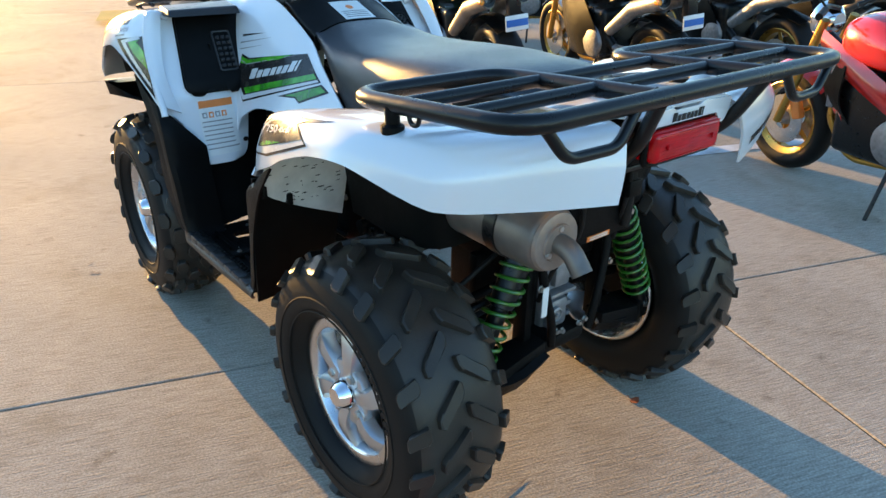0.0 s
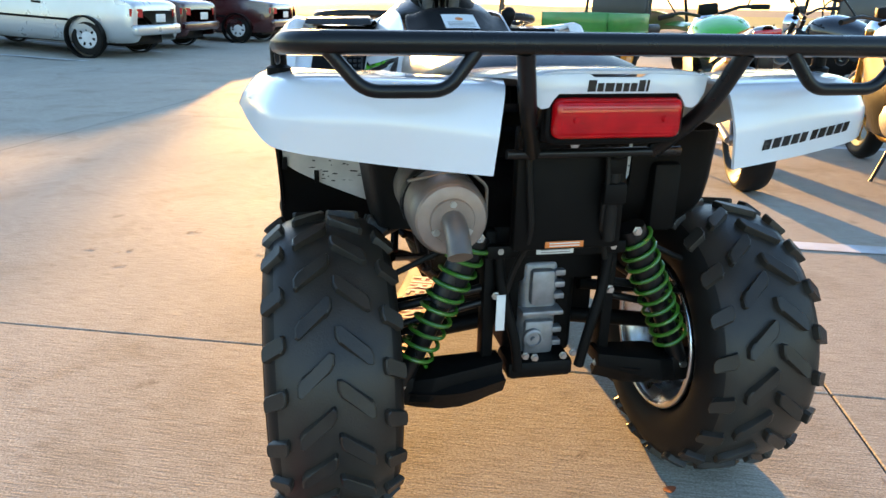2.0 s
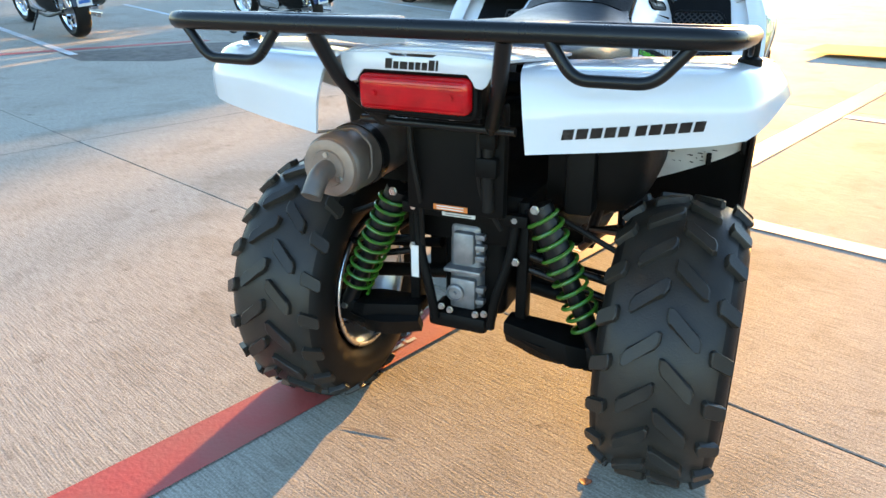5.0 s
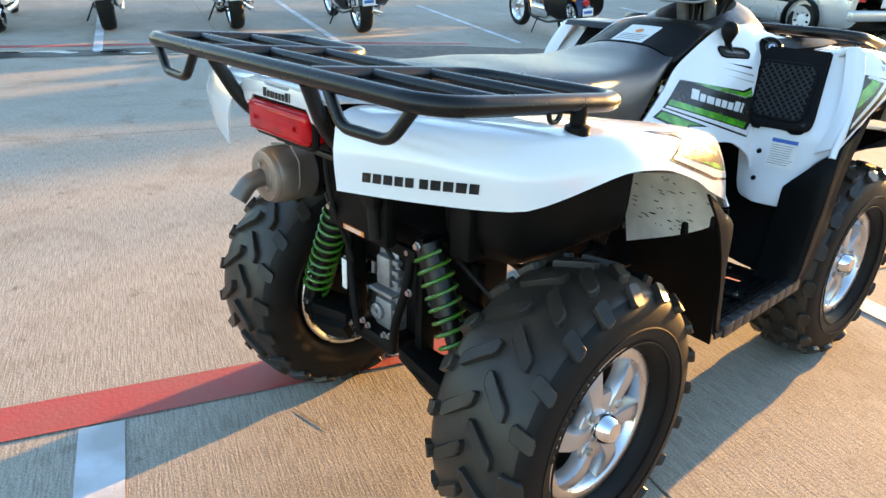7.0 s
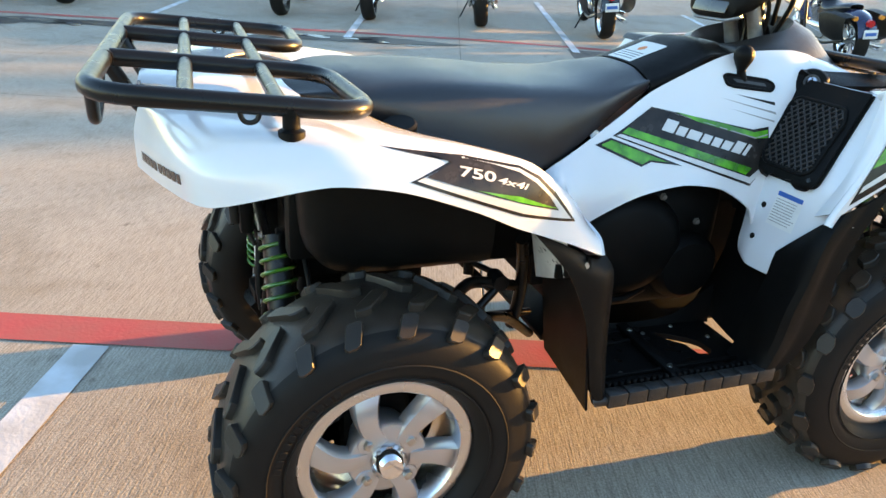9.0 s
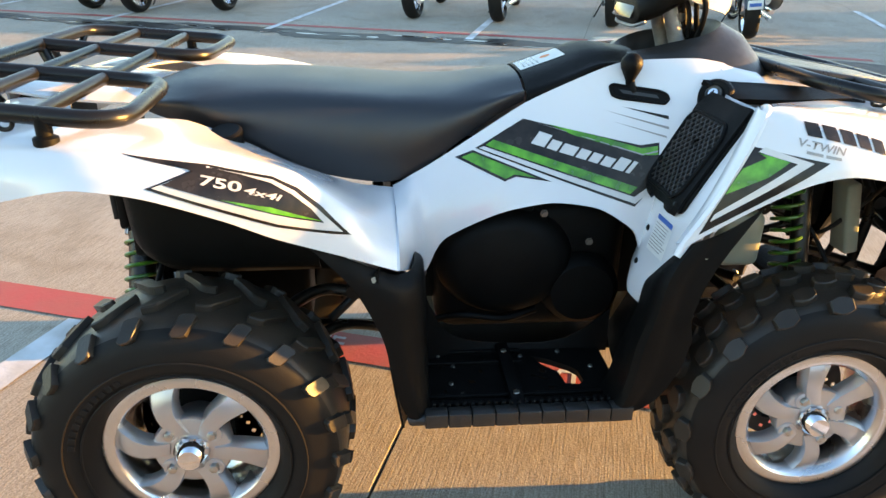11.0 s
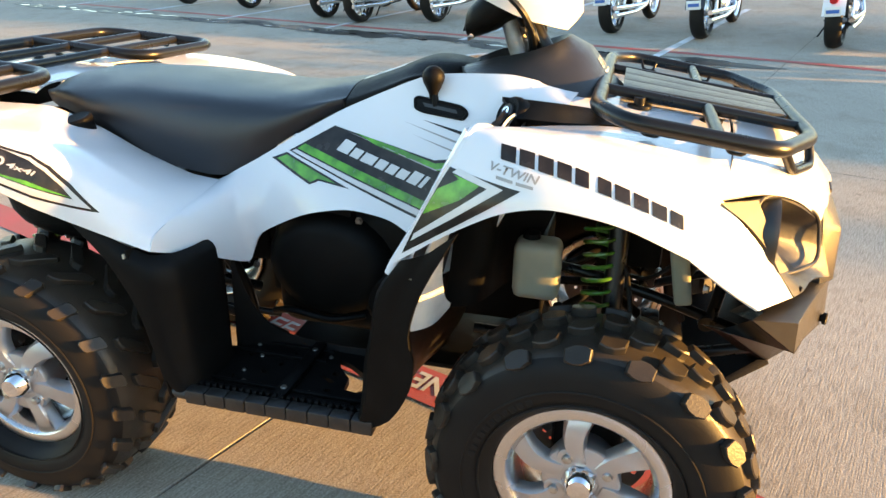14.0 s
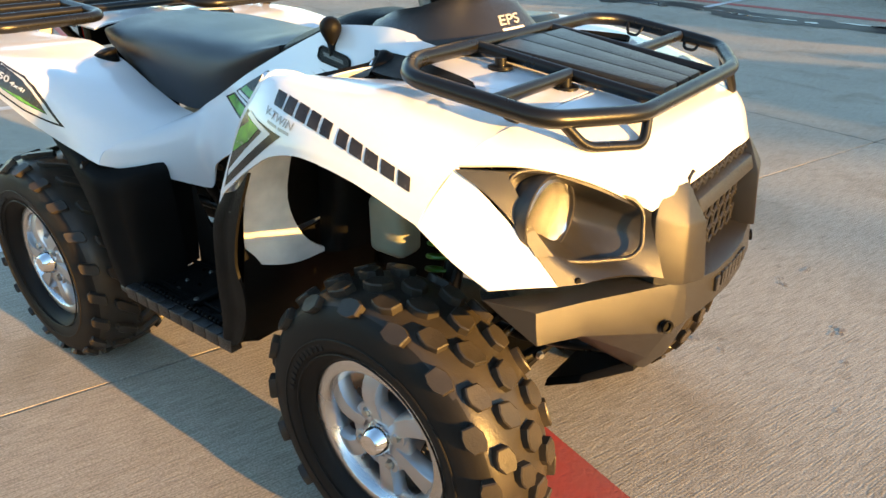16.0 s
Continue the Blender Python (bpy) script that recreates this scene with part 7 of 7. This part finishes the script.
# ---------- green utility vehicle and a second quad ----------
def utility(paint, label):
    m = thing("utility_vehicle", label, "utility vehicle")
    for s in (-1, 1):
        for y in (.35, 2.2):
            w = new("wheel")
            w.parent = m
            part("tyre", moved(lathe([(-.12, .17), (-.13, .25), (-.10, .305), (0, .32), (.10, .305), (.13, .25), (.12, .17), (-.12, .17)], 28), Matrix.Translation((s * .58, y, .32))), RUBBER, w)
            part("rim", moved(lathe([(-.1, 0), (-.1, .17), (.11, .17), (.1, .14), (.05, .08), (.06, 0)], 24), Matrix.Translation((s * .58, y, .32)) @ Matrix.Diagonal((s, 1, 1, 1))), AMBER, w)
        for y0, y1 in ((.95, 1.05), (2.05, 1.75)):
            part("cage_post", tube([(s * .6, y0, .8), (s * .55, y1, 1.85)], .025), STEEL_BLACK, m)
        part("cage_rail", rod((s * .55, 1.05, 1.85), (s * .55, 1.75, 1.85), .025), STEEL_BLACK, m)
        part("fender", sheet([[(s * .35, 1.8, .74), (s * .72, 1.8, .72)], [(s * .35, 2.2, .80), (s * .72, 2.2, .76)], [(s * .35, 2.62, .72), (s * .68, 2.6, .66)]], 4, 3, .01), paint, m)
    for z in (1.85,):
        part("cage_bar", rod((-.55, 1.05, z), (.55, 1.05, z), .025), STEEL_BLACK, m)
        part("cage_bar", rod((-.55, 1.75, z), (.55, 1.75, z), .025), STEEL_BLACK, m)
    part("cargo_bed", box(-.62, .62, -.1, .95, .62, .68, .01), paint, m)
    for a in ((-.62, -.58, -.1, .95), (.58, .62, -.1, .95), (-.62, .62, -.1, -.06), (-.62, .62, .91, .95)):
        part("bed_wall", box(*a, .66, .92, .01), paint, m)
    part("hood", sheet([[(-.4, 1.85, .90), (0, 1.85, .95), (.4, 1.85, .90)], [(-.38, 2.3, .84), (0, 2.3, .90), (.38, 2.3, .84)], [(-.33, 2.62, .62), (0, 2.66, .66), (.33, 2.62, .62)]], 4, 4, .01), paint, m)
    part("floor", box(-.6, .6, .9, 2.0, .36, .42, .02), BLACK, m)
    part("seat", box(-.52, .52, 1.05, 1.45, .62, .76, .04, 3), VINYL, m)
    part("seat_back", box(-.52, .52, .98, 1.08, .74, 1.2, .04, 3), VINYL, m)
    part("chassis", box(-.35, .35, 0, 2.5, .3, .5, .03), BLACK, m)
    part("steering_wheel", tube([(-.28 + .16 * math.cos(k * math.pi / 8), 1.72, 1.0 + .16 * math.sin(k * math.pi / 8)) for k in range(16)], .012, seg=8, closed=True), RUBBER, m)
    return m


utv = utility(PAINT["utility"], "green utility vehicle with a roll cage and cargo bed")
set_down(utv, (3.6, 9.0, 0), (.85, .5))
utv_dark = utility(PAINT["black"], "dark utility vehicle with a roll cage, parked on the lot")
set_down(utv_dark, (6.8, 6.2, 0), (.3, .95))

# ---------- verge, road, water ----------
def patch(name, u0, u1, v0, v1, z, mat, label, category, wob=.25, seed=1):
    rnd = random.Random(seed)
    us = sorted({u0, u1, *(u0 + (u1 - u0) * k / 24 for k in range(25)), *(q for q in (-17.14, -15.14, -8.05, -6.0) if u0 < q < u1)})
    n = len(us)
    pts = [lot(u, v0 + rnd.uniform(-wob, wob), z) for u in us] + [lot(u, v1 + rnd.uniform(-wob, wob), z) for u in us]
    bm = mesh(pts, [[k, k + 1, n + k + 1, n + k] for k in range(n - 1)])
    bm.normal_update()
    for f in bm.faces:
        if f.normal.z < 0:
            f.normal_flip()
    return tagged(part(name, bm, mat, None, "", False), label, category, kind="structure")


patch("verge", -60, -9.6, 12.6, 26, .05, GRASS, "dry yellow-green grass verge along the road", "grass", .12, 2)
patch("verge_island", -1.6, 12, 7.6, 8.5, .06, GRASS, "strip of dry grass between the stalls", "grass", .05, 3)
patch("road", -90, 90, 26.5, 34, .02, ASPHALT, "grey asphalt road beyond the verge", "road", .02, 4)
patch("field", -90, 90, 34.5, 90, .03, GRASS, "dry grass field across the road", "grass", .1, 5)
kus = (-60, -40, -17.2, -15.2, -12, -9.6)
kerb_bm = bmesh.new()
for a, b in zip(kus, kus[1:]):
    add(kerb_bm, mesh([lot(u, v, z) for u in (a, b) for v, z in ((12.42, -.01), (12.43, .11), (12.45, .125), (12.58, .125), (12.6, -.01))], [[k, k + 1, k + 6, k + 5] for k in range(4)] + [[0, 1, 2, 3, 4], [9, 8, 7, 6, 5]]))
bmesh.ops.recalc_face_normals(kerb_bm, faces=kerb_bm.faces[:])
tagged(part("kerb", kerb_bm, CONCRETE, None), "low concrete kerb along the grass verge", "kerb", kind="structure")
WATER = material("wet_gutter", (0.02, 0.018, 0.017), 0.42, scale=6, bump=0.3, fine=14, second=(0.045, 0.04, 0.035), stain=0.2, spec=0.08)
wet = bmesh.new()
rnd = random.Random(11)
for k in range(60):
    v = -15 + k * .25 + rnd.uniform(-.1, .1)
    u = -7.35 + rnd.uniform(-.12, .12) + .1 * math.sin(k * .4)
    a, b = rnd.uniform(.25, .7), rnd.uniform(.08, .22)
    ring = [lot(u + b * math.cos(t) * rnd.uniform(.7, 1.2), v + a * math.sin(t) * rnd.uniform(.7, 1.2), .0045 + k * .00002) for t in [i * math.pi / 9 for i in range(18)]]
    add(wet, mesh(ring, [list(range(18))]))
for f in wet.faces:
    f.normal_update()
    if f.normal.z < 0:
        f.normal_flip()
glint = bmesh.new()
for k in range(46):
    v, u = -15 + k * .33 + rnd.uniform(-.15, .15), -7.35 + rnd.uniform(-.16, .16)
    a, b = rnd.uniform(.06, .22), rnd.uniform(.015, .05)
    ring = [lot(u + b * math.cos(t) * rnd.uniform(.7, 1.2), v + a * math.sin(t) * rnd.uniform(.7, 1.2), .0075 + k * .00002) for t in [i * math.pi / 6 for i in range(12)]]
    add(glint, mesh(ring, [list(range(12))]))
for f in glint.faces:
    f.normal_update()
    if f.normal.z < 0:
        f.normal_flip()
POOL = material("standing_water", (0.03, 0.028, 0.025), 0.04, scale=6, bump=0.1, fine=9)
tagged(part("gutter_pools", glint, POOL, None, "", False), "small bright pools of standing water in the gutter", "puddle", kind="stuff")
tagged(part("gutter_water", wet, WATER, None, "", False), "shallow dark water lying in the gutter", "puddle", kind="stuff")


# ---------- unseen trees added across the road, so that their crowns break the low sun ---
def unseen_tree_at(x, y, h, spread, seed):
    rnd = random.Random(seed)
    t = thing("tree", "unseen leafy tree added across the road to break the low sun", "tree", "trees across the road", at=(x, y, 0))
    tr = [Vector((x, y, 0)), Vector((x + rnd.uniform(-.1, .1), y, h * .25)), Vector((x + rnd.uniform(-.3, .3), y, h * .55))]
    part("trunk", tube(tr, [.22, .17, .1], seg=10), BARK, t)
    for k in range(7):
        a = rnd.uniform(0, 6.28)
        e = tr[2] + Vector((math.cos(a) * spread * .7, math.sin(a) * spread * .7, rnd.uniform(.05, .35) * h))
        s0 = tr[1].lerp(tr[2], rnd.uniform(.1, 1))
        part("limb", tube([s0, s0.lerp(e, .5) + Vector((0, 0, .2)), e], [.08, .05, .02], seg=7), BARK, t)
    vs, fs = [], []
    for c in range(46):
        a, q, zz = rnd.uniform(0, 6.28), rnd.random() ** .6, rnd.uniform(.28, 1.0)
        k = math.sin(math.pi * min(max((zz - .2) / .85, .05), .97)) ** .6
        cx, cy, cz = x + math.cos(a) * q * spread * k, y + math.sin(a) * q * spread * k, zz * h
        cr = rnd.uniform(.35, .8)
        for _ in range(70):
            d = Vector((rnd.gauss(0, 1), rnd.gauss(0, 1), rnd.gauss(0, .8))) * cr * .55
            p = Vector((cx, cy, cz)) + d
            s = rnd.uniform(.07, .14)
            q1 = Vector((rnd.uniform(-1, 1), rnd.uniform(-1, 1), rnd.uniform(-1, 1))).normalized() * s
            q2 = q1.cross(Vector((rnd.uniform(-1, 1), rnd.uniform(-1, 1), rnd.uniform(-1, 1)))).normalized() * s * .6
            n0 = len(vs)
            vs += [p - q1, p + q2, p + q1, p - q2]
            fs.append((n0, n0 + 1, n0 + 2, n0 + 3))
    me = bpy.data.meshes.new("crown")
    me.from_pydata([tuple(v) for v in vs], [], fs)
    me.materials.append(LEAF)
    ob = new("crown", me)
    ob.parent = t
    ob.matrix_parent_inverse = t.matrix_world.inverted()
    ob["kind"] = "stuff"
    return t


for i, (x, y, h, sp) in enumerate([(-1.6, 52, 10.5, 3.0), (-8.5, 55, 10, 3.2), (-14, 51, 9, 3.0), (-20, 56, 10.5, 3.4), (-27, 53, 9.5, 3.2), (-35, 56, 10, 3.5), (10.5, 54, 9, 3.0), (17, 52, 10, 3.2), (-6.3, 58, 11.5, 3.0), (-11.5, 60, 11.5, 3.2), (-17.2, 59, 11, 3.2), (-24, 60, 11.5, 3.4), (-31, 60, 11.5, 3.4)]):
    unseen_tree_at(x - 2.6, y, h, sp, 20 + i)
# ---------- paint and slabs of the lot ----------
fire_lane = thing("fire_lane_stripe", "worn red painted fire lane stripe on the concrete", "stripe", kind="structure")
flat(-.48, -.32, -14, 14, .004, LINE_RED, "stripe", fire_lane)
# stencilled words, read from the far side of the stripe
words = bpy.data.curves.new("words", "FONT")
words.body, words.size, words.offset = "FIRE LANE", .125, .003
words_ob = bpy.data.objects.new("words", words)
scene.collection.objects.link(words_ob)
words_me = bpy.data.meshes.new_from_object(words_ob.evaluated_get(bpy.context.evaluated_depsgraph_get()))
bpy.data.objects.remove(words_ob)
wbm = bmesh.new()
wbm.from_mesh(words_me)
far_x = max(v.co.x for v in wbm.verts)
for v in wbm.verts:
    v.co = lot(-.45 + v.co.y * .95, .645 + (far_x - v.co.x) * .78, .0055)
wbm.normal_update()
for f in wbm.faces:
    if f.normal.z < 0:
        f.normal_flip()
part("lettering", wbm, LINE_WHITE, fire_lane, "white stencilled lettering", smooth=False)
rnd = random.Random(9)
for k in range(5):
    v = -.17 + k * .062
    for du in (0, .035, .07):
        flat(-.45 + du, -.436 + du, v + rnd.uniform(0, .01), v + rnd.uniform(.035, .05), .0055, LINE_WHITE, "stencil_bar", fire_lane)
    flat(-.45, -.366, v - .004, v + .008, .0065, LINE_WHITE, "stencil_bar", fire_lane)
far_lane = thing("far_stripe", "faded red painted stripe along the far stalls", "stripe", kind="structure")
flat(-7.93, -7.8, -14, 14, .004, LINE_RED, "stripe", far_lane)
lines = thing("stall_lines", "worn white painted stall lines", "stall line", kind="structure")
for v in (-.85, 1.74, 4.35, -3.45, -6.05):
    flat(-.31, 5.2, v, v + .11, .004, LINE_WHITE, "line", lines)
for v in (-14, -11.4, -8.9, -6.35, -3.75, -.98, 1.9, 4.65, 7.1, 9.5, 11.9):
    flat(-12.2, -7.5, v - .05, v + .05, .006, LINE_WHITE, "line", lines)
# scars, spills and grit on the slabs
GRIME = material("dark_floor_stain", (0.19, 0.165, 0.14), 0.85, scale=45, spread=0.4, bump=0.5, second=(0.33, 0.29, 0.245), spec=0.1)
marks = thing("floor_stains", "dark scars and old spills on the concrete", "stain", kind="structure")


def blot(u, v, a, b, turn, seed):
    """A broken smear: a cluster of small ragged flecks."""
    r = random.Random(seed)
    bm = bmesh.new()
    for m in range(7 if b > .007 else 1):
        k = r.uniform(.2, .5) if b > .007 else 1
        ox, oy = (r.uniform(-.8, .8) * a, r.uniform(-.9, .9) * b) if b > .007 else (0, 0)
        ring = []
        for q in range(12):
            t, e = q * math.pi / 6, r.uniform(.5, 1.2)
            x, y = ox + a * k * e * math.cos(t), oy + b * k * e * math.sin(t)
            ring.append(bm.verts.new(lot(u + x * math.cos(turn) - y * math.sin(turn), v + x * math.sin(turn) + y * math.cos(turn), .0012 + seed * .00004 + m * .000005)))
        bm.faces.new(ring)
    bm.normal_update()
    for f in bm.faces:
        if f.normal.z < 0:
            f.normal_flip()
    part("stain", bm, GRIME, marks, smooth=False)


for i, (u, v, a, b, t) in enumerate([(-.145, -.286, .08, .006, .46), (.852, .012, .006, .04, 0), (-1.18, 1.66, .02, .012, .5), (-1.64, .98, .05, .018, .3), (-1.71, 1.14, .06, .02, .8), (-1.88, 1.14, .05, .015, .2), (-1.14, 1.21, .03, .022, 0), (-1.16, 1.30, .03, .014, .6), (-1.55, 1.44, .06, .03, .4), (-1.40, 1.55, .03, .012, .1), (-.75, .95, .012, .008, 0), (1.3, -.7, .02, .008, .3), (-2.2, -.4, .05, .012, .2), (-3.1, -1.3, .03, .02, .7)]):
    k = .65 if i > 1 else 1
    blot(u, v, a * k, b * k, t, i)
r = random.Random(21)
crack = [lot(-4.74 + r.uniform(-.02, .02) + .06 * k / 14, -1.06 + .67 * k / 14, .0016) for k in range(15)]
cbm = mesh([p + UX * e * r.uniform(.002, .009) for p in crack for e in (-1, 1)], [[2 * k, 2 * k + 1, 2 * k + 3, 2 * k + 2] for k in range(14)])
part("crack", cbm, GRIME, marks, "thin dark crack", smooth=False)
leaf = thing("fallen_leaf", "small curled reddish-brown dry leaf on the concrete", "leaf")
DRY = material("dry_leaf", (0.30, 0.09, 0.04), 0.7, scale=60, spread=0.4, bump=0.2)
part("blade", sheet([[(.292, -.180, .001), (.304, -.176, .0025), (.316, -.181, .006)], [(.290, -.188, .002), (.304, -.187, .0015), (.318, -.189, .009)], [(.296, -.196, .003), (.304, -.198, .002), (.312, -.196, .005)]], 4, 4, .0008), DRY, leaf)
part("stalk", tube([(.304, -.178, .002), (.303, -.168, .004), (.306, -.16, .003)], .0007, bend=.003, seg=6), DRY, leaf)
# joints run at u = .87 + k * SLAB_U and v = .43 + k * SLAB_V; beyond the near stripe the slabs follow the rise of the lot
SLAB_U, SLAB_V, GAP = 4.57, 4.19, .003
slab_mesh = None
for i in range(13):
    for j in range(14):
        su, sv = .87 + (i - 6) * SLAB_U, .43 + (j - 6) * SLAB_V
        if su + SLAB_U < -3.6:
            n = 4
            us = [su + GAP + (SLAB_U - 2 * GAP) * k / n for k in range(n + 1)]
            vs = [sv + GAP + (SLAB_V - 2 * GAP) * k / n for k in range(n + 1)]
            top = mesh([lot(u, v) for u in us for v in vs], [[a * (n + 1) + b, (a + 1) * (n + 1) + b, (a + 1) * (n + 1) + b + 1, a * (n + 1) + b + 1] for a in range(n) for b in range(n)])
            part("slab", top, CONCRETE, pavement)
            continue
        if slab_mesh is None:
            bm = box(GAP, SLAB_U - GAP, GAP, SLAB_V - GAP, -.10, 0, .003, 1)
            bm.transform(Matrix.Rotation(radians(LOT_TURN), 4, "Z"))
            ob = part("slab", bm, CONCRETE, pavement, smooth=False)
            slab_mesh = ob.data
        else:
            ob = new("slab", slab_mesh)
            ob.parent = pavement
        ob.location = lot(su, sv)
